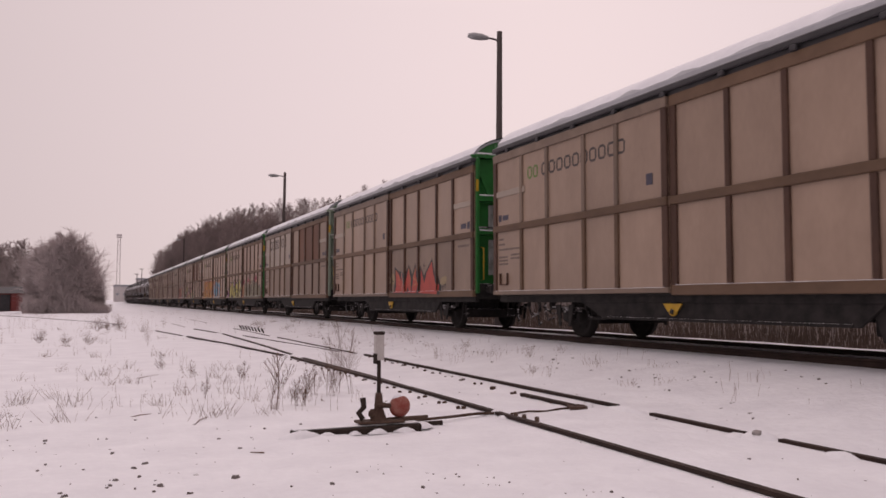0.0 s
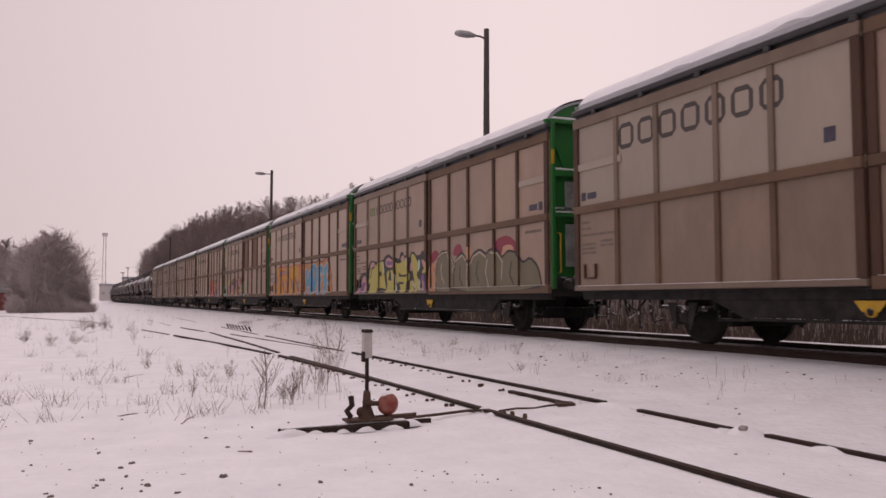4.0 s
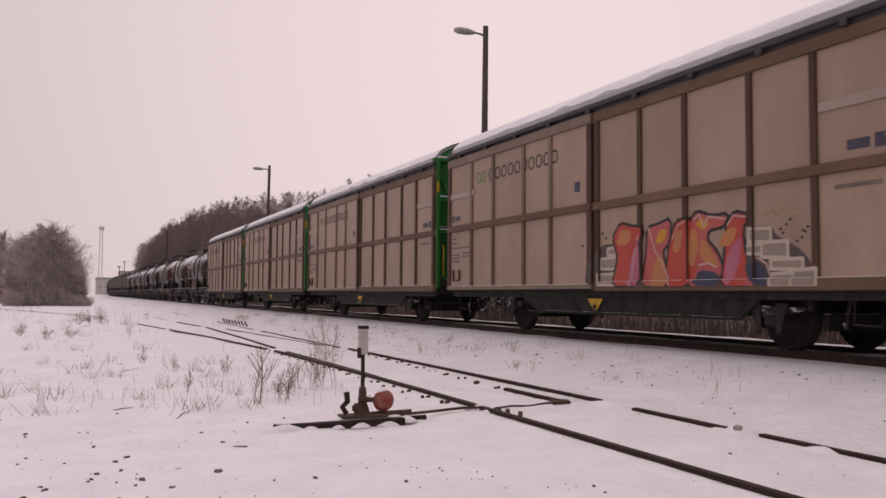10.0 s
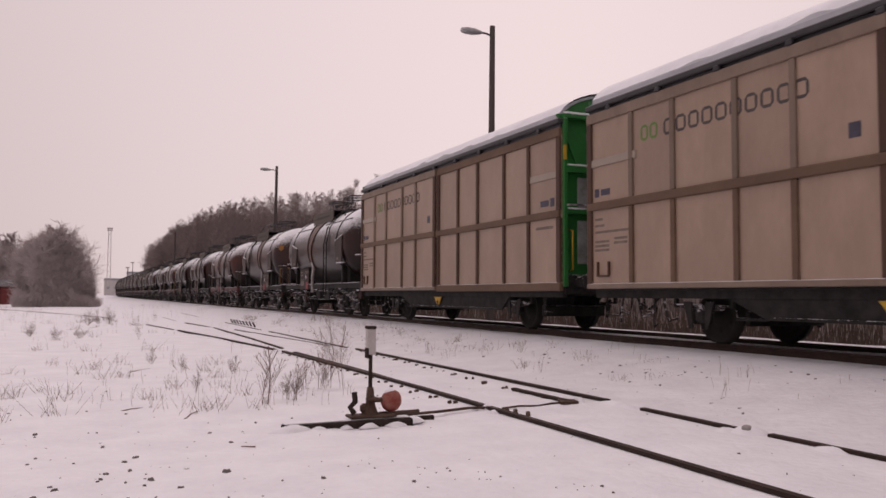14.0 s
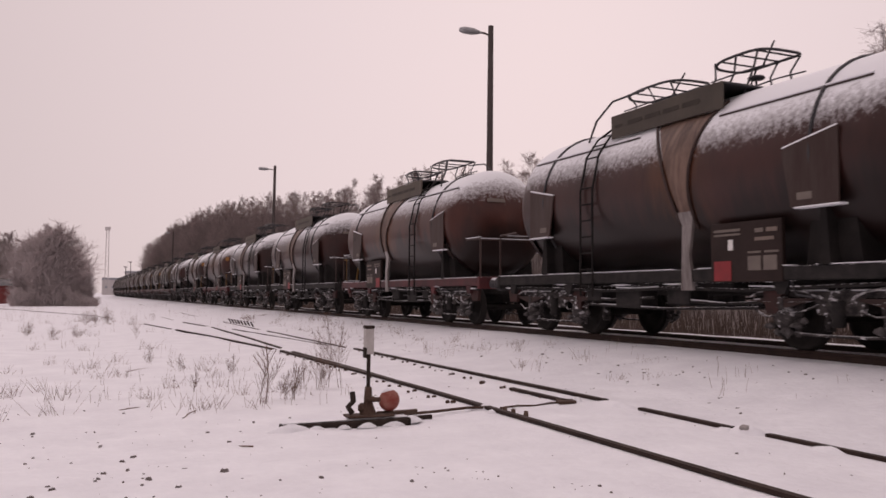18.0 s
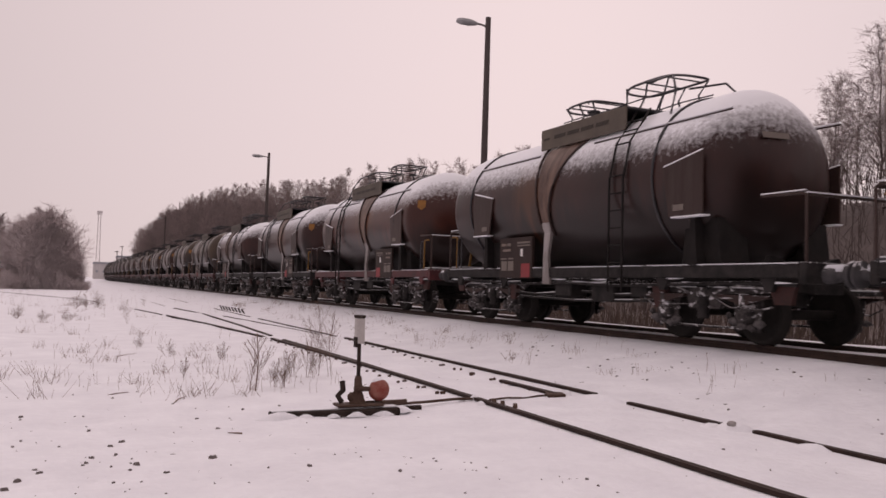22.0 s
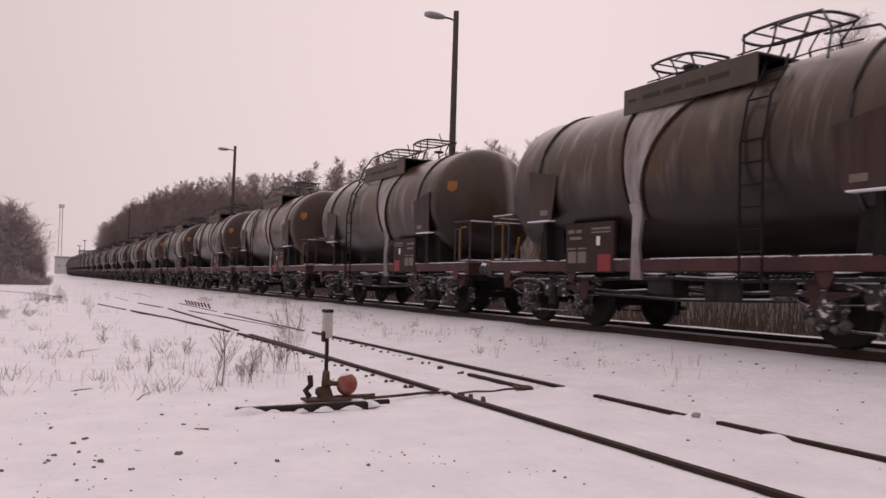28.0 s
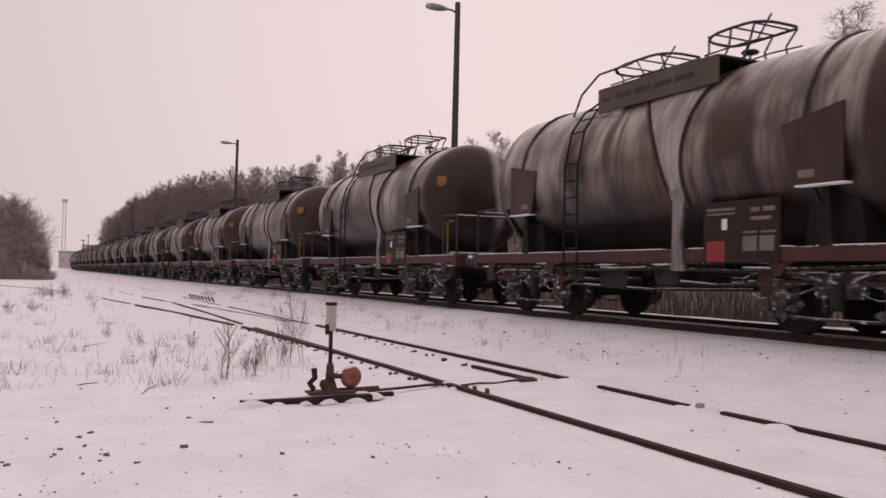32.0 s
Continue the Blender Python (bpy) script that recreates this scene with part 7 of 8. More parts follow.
    # walkway, hatches and railings on top
    walkway = part("walkway", Shape().box(-1.10, 1.10, -1.48, 1.48, 4.13, 4.17, 0.01), GUTTER, tk)
    part("hatch", Shape().lathe([(4.1, 0.30), (4.30, 0.30), (4.34, 0.25), (4.36, 0.0)], "z", 18, (0, -0.3, 0)), BOXMAT, walkway)
    part("valve_wheel", Shape().lathe([(4.52, 0.13), (4.545, 0.15), (4.57, 0.13)], "z", 14, (-0.3, 0.75, 0)).tube([(-0.3, 0.75, 4.17), (-0.3, 0.75, 4.54)], 0.02, 6), GUTTER, walkway)
    for e, y0, y1 in ((1, 0.4, 1.75), (-1, -0.35, -2.1)):
        # a raised oval hoop on splayed legs
        mid, half = (y0 + y1) / 2, abs(y1 - y0) / 2
        hoop = [(0.46 * math.copysign(abs(math.cos(a)) ** 0.6, math.cos(a)), mid + half * math.copysign(abs(math.sin(a)) ** 0.6, math.sin(a)), 4.76 - 0.05 * math.sin(a) ** 2) for a in [6.28319 * i / 28 for i in range(29)]]
        part("top_railing", Shape().tube(hoop, 0.024, 6, caps=False), GUTTER, tk)
        for sx in (-1, 1):
            rl = Shape()
            for f in (-0.72, 0.0, 0.72):
                y = mid + f * half
                foot = TZ + math.sqrt(TR ** 2 - 0.55 ** 2)
                rl.tube([(sx * 0.46, y, 4.75), (sx * 0.40, y * 0.9, 4.5), (sx * 0.55, y * 0.86, foot if abs(y) > 1.4 else 4.15)], 0.019, 5)
            rl.tube([(sx * 0.44, mid - half * 0.9, 4.45), (sx * 0.42, mid, 4.47), (sx * 0.44, mid + half * 0.9, 4.45)], 0.015, 5)
            part("railing_frame", rl, GUTTER, tk)
        for f in (-0.55, 0.1, 0.6):
            part("railing_crossbar", Shape().tube([(-0.46, mid + f * half, 4.75), (0.46, mid + f * half, 4.75)], 0.017, 5), GUTTER, tk)
        part("railing_crossbar", Shape().tube([(-0.40, mid - 0.4 * half, 4.76), (0.1, mid + 0.7 * half, 4.92)], 0.017, 5), GUTTER, tk)
    for sx in (-1, 1):
        part("ladder_rail", Shape().tube([(sx * 0.5, -1.3, 4.72), (sx * 0.62, -2.15, 4.66), (sx * 0.8, -2.45, 4.3), (sx * 0.95, -2.5, 3.86)], 0.022, 6), GUTTER, tk)
        part("end_strap", Shape().tube([on_tank(112 + 136 * i / 16, -4.15, sx, 0.02) for i in range(17)], 0.03, 6), SADDLE, tk)
        part("strap_snow", Shape().tube([on_tank(150 + 44 * i / 8, -4.22, sx, 0.05) for i in range(9)], 0.030, 5), SLUSHED, tk)
    # ends
    part("platform", Shape().box(-1.3, 1.3, 5.0, 5.7, 1.20, 1.25, 0.01), GUTTER, tk)
    part("platform_snow", Shape().box(-1.25, 1.25, 5.05, 5.68, 1.25, 1.275, 0.01), ROOF_SNOW, tk)
    for e in (-1, 1):
        part("headstock", Shape().box(-1.34, 1.34, *sorted((e * 5.62, e * 5.75)), 0.92, 1.22, 0.015), sill_paint, tk)
        hr = Shape()
        for sx in (-1, 1):
            hr.tube([(sx * 1.28, e * 5.7, 1.2), (sx * 1.28, e * 5.7, 2.12), (sx * 1.28, e * 5.66, 2.16), (sx * 1.28, e * 4.9, 2.18)], 0.025, 6)
        hr.tube([(-1.28, e * 5.7, 2.14), (1.28, e * 5.7, 2.14)], 0.022, 6)
        part("end_railing", hr, SADDLE, tk)
        part("rail_snow", Shape().box(-1.27, 1.27, e * 5.7 - 0.02, e * 5.7 + 0.02, 2.16, 2.18), ROOF_SNOW, tk)
        part("rail_snow", Shape().box(-1.30, -1.26, *sorted((e * 4.9, e * 5.68)), 2.195, 2.212), ROOF_SNOW, tk)
        part("coupler", Shape().tube([(0, e * 5.7, 1.02), (0, e * 5.95, 0.97), (0, e * 6.2, 0.94)], 0.055, 6), BLACK, tk)
        part("brake_hose", Shape().tube([(0.3, e * 5.72, 0.92), (0.3, e * 5.95, 0.7), (0.22, e * 6.08, 0.55), (0.1, e * 6.2, 0.66)], 0.022, 6), BLACK, tk)
        part("end_cradle", Shape().prism([(-0.8, 1.2), (0.8, 1.2), (0.72, 1.36), (0.4, 1.28), (-0.4, 1.28), (-0.72, 1.36)], e * 4.55, e * 4.45, "xz"), VOIDBLACK, tk)
        bogie(tk, e * 3.55)
        for d in (-0.9, 0.9):
            wheelset(0.46, tk, e * 3.55 + d, 0.46)
    for sx in (-1, 1):
        yr = Shape().tube([(sx * 1.30, 5.25, 1.22), (sx * 1.30, 5.25, 1.98), (sx * 1.30, 5.30, 2.03), (sx * 1.30, 5.55, 2.03)], 0.022, 6)
        part("grab_rail", Shape().tube([(sx * 1.30, 5.0, 1.22), (sx * 1.30, 5.0, 1.95), (sx * 1.30, 5.05, 2.0), (sx * 1.30, 5.16, 2.0), (sx * 1.30, 5.2, 1.95), (sx * 1.30, 5.2, 1.22)], 0.018, 6), GUTTER, tk)
        part("grab_rail", yr, OCHRE, tk, "worn yellow grab rail at the brake platform")
        # shield sign set on the brake-platform end of the tank
        dv = [(-0.12, 0.13), (0.12, 0.13), (0.12, -0.07), (0.0, -0.16), (-0.12, -0.07)]
        sg = part("hazard_shield", Shape().prism(dv, 0, 0.012, "xy"), ORANGE, tk, "orange shield sign on the tank end")
        nrm = Vector((sx * 0.538, 0.747, 0.19)).normalized()
        sg.matrix_basis = Matrix.Translation(Vector((sx * 1.13, 4.675, TZ + 0.40)) + nrm * 0.02) @ nrm.to_track_quat("Z", "Y").to_matrix().to_4x4()
    part("brake_lever", Shape().tube([(-0.9, 5.35, 1.25), (-0.85, 5.3, 1.75), (-0.8, 5.28, 1.8)], 0.035, 6), OCHRE, tk)
    nrm = Vector((-0.143, -1.195, 0.271)).normalized()
    part("end_plate", Shape().box(-0.25, 0.25, -0.05, 0.05, 0, 0.012), GREYMARK, tk, "narrow pale plate on the tank end", at=Matrix.Translation(Vector((-0.3, -4.92, TZ + 0.57)) + nrm * 0.035) @ nrm.to_track_quat("Z", "Y").to_matrix().to_4x4())
    part("air_tank", Shape().lathe([(-0.5, 0.0), (-0.5, 0.2), (0.5, 0.2), (0.5, 0.0)], "y", 14, (-0.7, -0.7, 0.75)), BLACK, tk)
    part("frame_plate", Shape().box(-1.0, 1.0, -0.9, 1.5, 0.86, 1.0, 0.02), BLACK, tk)
    part("centre_sill", Shape().box(-0.3, 0.3, -5.0, 5.0, 0.78, 1.08, 0.02), BLACK, tk)
    part("brake_rod", Shape().tube([(-0.7, -2.2, 0.6), (-0.7, 2.2, 0.6)], 0.03, 5), BLACK, tk)
    part("drain_valve", Shape().lathe([(0.62, 0.16), (1.25, 0.16)], "z", 12, (0, 0.2, 0)), BLACK, tk)
    return tk


def join_fittings(tk, keep):
    """On a wagon that stays far off, the small fittings of one paint become one part."""
    stock = {}
    for ob in list(tk.children_recursive):
        if ob.name.split(".")[0] in keep:
            continue
        m, p = ob.matrix_basis.copy(), ob.parent
        while p is not tk:
            m, p = p.matrix_basis @ m, p.parent
        mat = ob.data.materials[0]
        sh = stock.setdefault(mat.name, (mat, Shape()))[1]
        sh.add([m @ v.co for v in ob.data.vertices], [tuple(q.vertices) for q in ob.data.polygons])
    for ob in reversed(list(tk.children_recursive)):
        if ob.name.split(".")[0] not in keep:
            bpy.data.objects.remove(ob)
    for mat, sh in stock.values():
        tagged(part("frame_fitting", sh, mat, tk), kind="stuff")
    return tk


UPPER_WORKS = ("spill_guard", "spill_apron", "seam_strip", "strip_snow", "drain_chute", "name_board", "ladder", "walkway", "top_railing", "railing_frame", "railing_crossbar", "ladder_rail")
UPPER_SHIFT, FRAME_SHIFT = {3: 0.4}, {3: 0.2}
BARREL_SHIFT = {-2: 0.33, -1: 0.3, 0: 0.3, 1: 0.4, 2: 0.4, 3: 0.4, 4: 0.0, 5: 0.05, 6: 0.2, 7: 0.42, 8: 0.0, 9: 0.1}


def build_tanks():
    brown = build_tank(TANK_BROWN, BLACK, True, "dark brown tank wagon with snow lying on top")
    red = build_tank(TANK_RED, REDPAINT, True, "red-brown tank wagon with red sill, snow on top")
    frost = build_tank(TANK_FROST, REDDARK, False, "brown tank wagon streaked with grey frost")
    olive = build_tank(TANK_OLIVE, REDDARK, False, "olive-brown tank wagon with thin grey frost")
    keep = ("tank", "wheelset", "name_board", "drain_chute", "spill_apron", "ladder", "side_sill")
    distant = join_fittings(build_tank(TANK_FROST, REDDARK, False, "distant brown tank wagon streaked with grey frost"), keep)
    pale = join_fittings(build_tank(TANK_PALE, BLACK, False, "pale grey tank wagon with snow on top"), keep)
    kinds = {-2: brown, -1: brown, 0: red, 1: brown, 2: brown, 3: red, 4: brown, 5: brown, 6: olive, 7: olive}
    flipped = {-1, 3, 4} | set(range(7, 40))
    used, out = set(), []
    for k in range(-2, 30):
        src = kinds.get(k, frost if k < 11 else distant if k < 26 else pale)
        ob = src if id(src) not in used else copy_thing(src, Matrix())
        used.add(id(src))
        # the barrels do not sit alike on their frames
        for c in ob.children:
            if c.name.split(".")[0] in ("tank", "hoop", "hazard_shield", "end_plate", "end_strap", "strap_snow"):
                c.matrix_basis = Matrix.Translation((0, (-1 if k in flipped else 1) * BARREL_SHIFT.get(k, 0.15), 0)) @ c.matrix_basis
            elif c.name.split(".")[0] in UPPER_WORKS:
                c.matrix_basis = Matrix.Translation((0, (-1 if k in flipped else 1) * UPPER_SHIFT.get(k, 0.0), 0)) @ c.matrix_basis
        out.append((173.6 + 12.45 * k + FRAME_SHIFT.get(k, 0.0), ob, k in flipped))
    return out


VANS, TANKS = build_vans(), build_tanks()


# ======== trees and brush ========
def grow(rng, height, limbs, base, trunk_r, width, rise=1.0, droop=0.3, thick=1.0, twigs=5):
    """A bare tree: trunk shape and crown shape, limbs that fork twice into fine twigs."""
    trunk, crown = Shape(), Shape()
    pts, p = [], Vector((0, 0, 0))
    for i in range(9):
        pts.append(p.copy())
        p += Vector((rng.uniform(-0.16, 0.16), rng.uniform(-0.16, 0.16), height / 8))
    trunk.tube(pts, trunk_r, 6, 0.012)

    def along(line, f):
        k = min(len(line) - 2, int(f * (len(line) - 1)))
        return line[k].lerp(line[k + 1], f * (len(line) - 1) - k)

    def bough(start, d, ln, bend):
        line, q, v = [start], start, d.normalized()
        for _ in range(2):
            q = q + v * (ln / 2)
            line.append(q)
            v = (v + Vector((rng.uniform(-0.35, 0.35), rng.uniform(-0.35, 0.35), bend + rng.uniform(-0.2, 0.2)))).normalized()
        return line

    for i in range(limbs):
        f = base + (0.99 - base) * (i + rng.random()) / limbs
        a = rng.uniform(0, 6.283)
        ln = width * (1.06 - f) ** 0.6 * rng.uniform(0.55, 1.2)
        d = Vector((math.cos(a), math.sin(a), rise * rng.uniform(0.5, 1.5)))
        limb = bough(along(pts, f), d, ln, 0.18)
        (trunk if f < 0.5 else crown).tube(limb, max(0.014, trunk_r * 0.4 * (1.1 - f)), 4, 0.007 * thick, False)
        for _ in range(7):
            s = along(limb, rng.uniform(0.2, 1.0))
            d2 = d.normalized() + Vector((rng.uniform(-1.1, 1.1), rng.uniform(-1.1, 1.1), rng.uniform(-0.5, 0.9)))
            branch = bough(s, d2, ln * rng.uniform(0.25, 0.55), -0.1 * droop)
            crown.tube(branch, 0.013 * thick, 3, 0.006 * thick, False, False)
            for _ in range(twigs):
                s2 = along(branch, rng.uniform(0.1, 1.0))
                d3 = d2.normalized() + Vector((rng.uniform(-1.2, 1.2), rng.uniform(-1.2, 1.2), rng.uniform(-0.8, 0.7) - droop * 0.5))
                t = d3.normalized() * ln * rng.uniform(0.12, 0.30)
                crown.tube([s2, s2 + t * 1.6 + Vector((0, 0, -droop * 0.5 * t.length))], 0.0085 * thick, 3, 0.004 * thick, False, False)
    return trunk, crown


def build_trees():
    rng = random.Random(21)
    kinds = []
    for i in range(6):
        t, c = grow(rng, rng.uniform(9.2, 10.0), 34, 0.12, 0.09, 3.2, 1.1, 0.1, 1.3, 5)
        kinds.append(("birch_tree", t, c, "bare birch tree on the wooded hillside", TWIG))
    for i in range(3):
        t, c = grow(rng, rng.uniform(6.6, 7.4), 60, 0.02, 0.09, 3.6, 1.5, 0.0, 2.2, 7)
        kinds.append(("willow_tree", t, c, "dense bare willow with twigs to the ground", HAZETWIG))
    for i in range(3):
        t, c = grow(rng, rng.uniform(9.6, 10.6), 36, 0.20, 0.08, 3.4, 1.2, 0.6, 0.8, 6)
        kinds.append(("birch_tree", t, c, "slender pale bare birch tree behind the track", PALETWIG))
    for i in range(3):
        t, c = grow(rng, rng.uniform(6.4, 7.4), 46, 0.06, 0.08, 3.4, 1.2, 0.0, 2.6, 6)
        kinds.append(("bare_tree", t, c, "pale bare tree of the wood behind the sheds", PALETWIG))
    protos = []
    for name, t, c, lab, mat in kinds:
        ob = tagged(new(name), lab, "tree")
        part("trunk", t, mat if name != "birch_tree" else BARK, ob)
        part("crown", c, mat, ob)
        protos.append(ob)
    used = set()

    def plant(i, x, y, z, size):
        src = protos[i]
        m = pose(x, y, z - 0.15, rng.uniform(-3, 3), rng.uniform(-3, 3), rng.uniform(0, 360))
        if i in used:
            ob = copy_thing(src, m)
        else:
            ob = src
            ob.matrix_basis = m
            used.add(i)
        ob.scale = (size, size, size)

    for row, (x0, step) in enumerate(((19.5, 3.8), (22.0, 3.4), (24.5, 3.4), (27.0, 3.6), (30.5, 4.0))):
        y = 10.0 + row * 1.3
        while y < 285:
            x = x0 + rng.uniform(-1.3, 1.3)
            if y > 40 or (row in (2, 4) and y < 16):
                low = 0.72 + 0.28 * smooth_step(0, 4, row)
                top = min(23.6, 9.3 + 0.080 * (y - 15)) * rng.uniform(0.90, 1.0) * low
                z = hill(x, y)
                plant(rng.randrange(6), x, y, z, min(1.4, max(0.3, (top - z) / 10.4)))
            y += step * rng.uniform(0.75, 1.25) * (1.0 + y / 260)
    for i in range(26):
        y = rng.uniform(8, 19.5)
        x = max(21.0, 1.0 * y + rng.uniform(1, 8))
        plant(9 + rng.randrange(3), x, y, hill(x, y), rng.uniform(0.40, 0.58))
    for x, y, sz in ((-2.1, 85, 1.05), (-1.3, 85.5, 0.95), (-0.6, 86, 0.78), (0.1, 86.5, 0.56), (0.7, 87, 0.36), (1.2, 87, 0.2), (-2.9, 86, 0.93), (-3.7, 87, 0.86), (-4.5, 88, 0.7), (-2.4, 88, 1.0), (-1.7, 87, 0.86), (-3.2, 84.5, 0.7), (-1.0, 84.3, 0.62), (-0.2, 85.2, 0.45), (-2.0, 83.6, 0.55), (-5.1, 89, 0.5), (-3.3, 89, 0.97),
                     (-9, 125, 1.2), (-12, 128, 1.25), (-15, 126, 1.2), (-18.5, 130, 1.3), (-22, 127, 1.25), (-26, 131, 1.2), (-30, 128, 1.3), (-34, 132, 1.2), (-13.5, 133, 1.3), (-20, 136, 1.3), (-10.5, 131, 1.2), (-24, 135, 1.3), (-6, 150, 1.3), (-3, 165, 1.2), (0.5, 190, 1.1)):
        plant((6 if y < 100 else 12) + rng.randrange(3), x, y, 0, sz)
    # the far end of the wood, too dense to count
    far = Shape()
    for _ in range(420):
        y = rng.uniform(120, 318)
        x = 24 + rng.uniform(-4, 18)
        z, h = hill(x, y), rng.uniform(5, 8)
        far.tube([(x, y, z), (x + rng.uniform(-0.4, 0.4), y, z + h)], 0.12, 3, 0.03, False, False)
        for _ in range(46):
            f = rng.uniform(0.1, 1.0)
            a, ln = rng.uniform(0, 6.283), (1.2 - f) * 2.6
            b = Vector((x, y, z + h * f))
            far.tube([b, b + Vector((math.cos(a) * ln, math.sin(a) * ln, ln * rng.uniform(0.3, 1.3)))], 0.045, 3, 0.015, False, False)
    solid("far_wood", far, TWIG, "hazy grey-brown bare wood on the far hillside", "woods", kind="stuff")
    scrub = Shape()
    for _ in range(900):
        x, y = (rng.uniform(-5.5, 1.6), rng.uniform(82.5, 86)) if rng.random() < 0.6 else (rng.uniform(-32, -5), rng.uniform(108, 124))
        h = rng.uniform(0.5, 1.9) * (1.0 if y > 100 else max(0.25, 1 - 0.5 * max(0, x + 0.6)))
        scrub.tube([(x, y, -0.1), (x + rng.uniform(-0.5, 0.5), y + rng.uniform(-0.4, 0.4), h)], 0.035, 3, 0.012, False, False)
        for _ in range(5):
            f = rng.uniform(0.1, 0.9)
            scrub.tube([(x, y, h * f), (x + rng.uniform(-0.6, 0.6), y + rng.uniform(-0.5, 0.5), h * f + rng.uniform(0.1, 0.6))], 0.022, 3, 0.010, False, False)
    solid("yard_scrub", scrub, HAZETWIG, "low grey-brown scrub at the foot of the trees", "scrub", kind="stuff")
    brush = Shape()
    for _ in range(7500):
        y = rng.uniform(4, 130) if rng.random() < 0.75 else rng.uniform(130, 300)
        x = 15.2 + 16 * rng.random() ** 1.2
        z, h = hill(x, y), rng.uniform(0.8, 2.6) * (1 + 0.5 * smooth_step(35, 60, y))
        lean = rng.uniform(-0.35, 0.35)
        brush.tube([(x, y, z), (x + lean, y + rng.uniform(-0.4, 0.4), z + h)], 0.014 + 0.0002 * y, 3, 0.006, False, False)
        for _ in range(4):
            f = rng.uniform(0.3, 0.9)
            brush.tube([(x + lean * f, y, z + h * f), (x + lean * f + rng.uniform(-0.5, 0.5), y + rng.uniform(-0.5, 0.5), z + h * f + rng.uniform(0.1, 0.7))], 0.009 + 0.0002 * y, 3, 0.004, False, False)
    solid("hillside_brush", brush, BRUSH, "tangled bare brush on the hillside", "brush", kind="stuff")
    reeds = Shape()
    for _ in range(11000):
        y = rng.uniform(3, 60) if rng.random() < 0.85 else rng.uniform(60, 140)
        x = 13.7 + 2.2 * rng.random() ** 1.3
        h = rng.uniform(0.25, 0.75) * (1.35 if x > 14.6 else 1.0)
        z = max(ground_height(x, y), hill(x, y) - 0.05)
        reeds.tube([(x, y, z - 0.05), (x + rng.uniform(-0.12, 0.12), y + rng.uniform(-0.16, 0.16), z + h)], 0.010, 3, 0.004, False, False)
    solid("dry_reeds", reeds, REED, "strip of dry brown reeds beyond the track", "reeds", kind="stuff")
    flecks = Shape()
    for _ in range(2200):
        y, x = rng.uniform(3, 60), 13.6 + 1.9 * rng.random()
        z = max(ground_height(x, y), hill(x, y)) + rng.uniform(0.05, 0.45)
        flecks.tube([(x, y, z), (x + rng.uniform(-0.03, 0.03), y + rng.uniform(-0.05, 0.05), z + rng.uniform(0.10, 0.30))], 0.007, 3, 0.004, False, False)
    solid("pale_reeds", flecks, PALEREED, "bleached pale stems among the dry reeds", "reeds", kind="stuff")


build_trees()


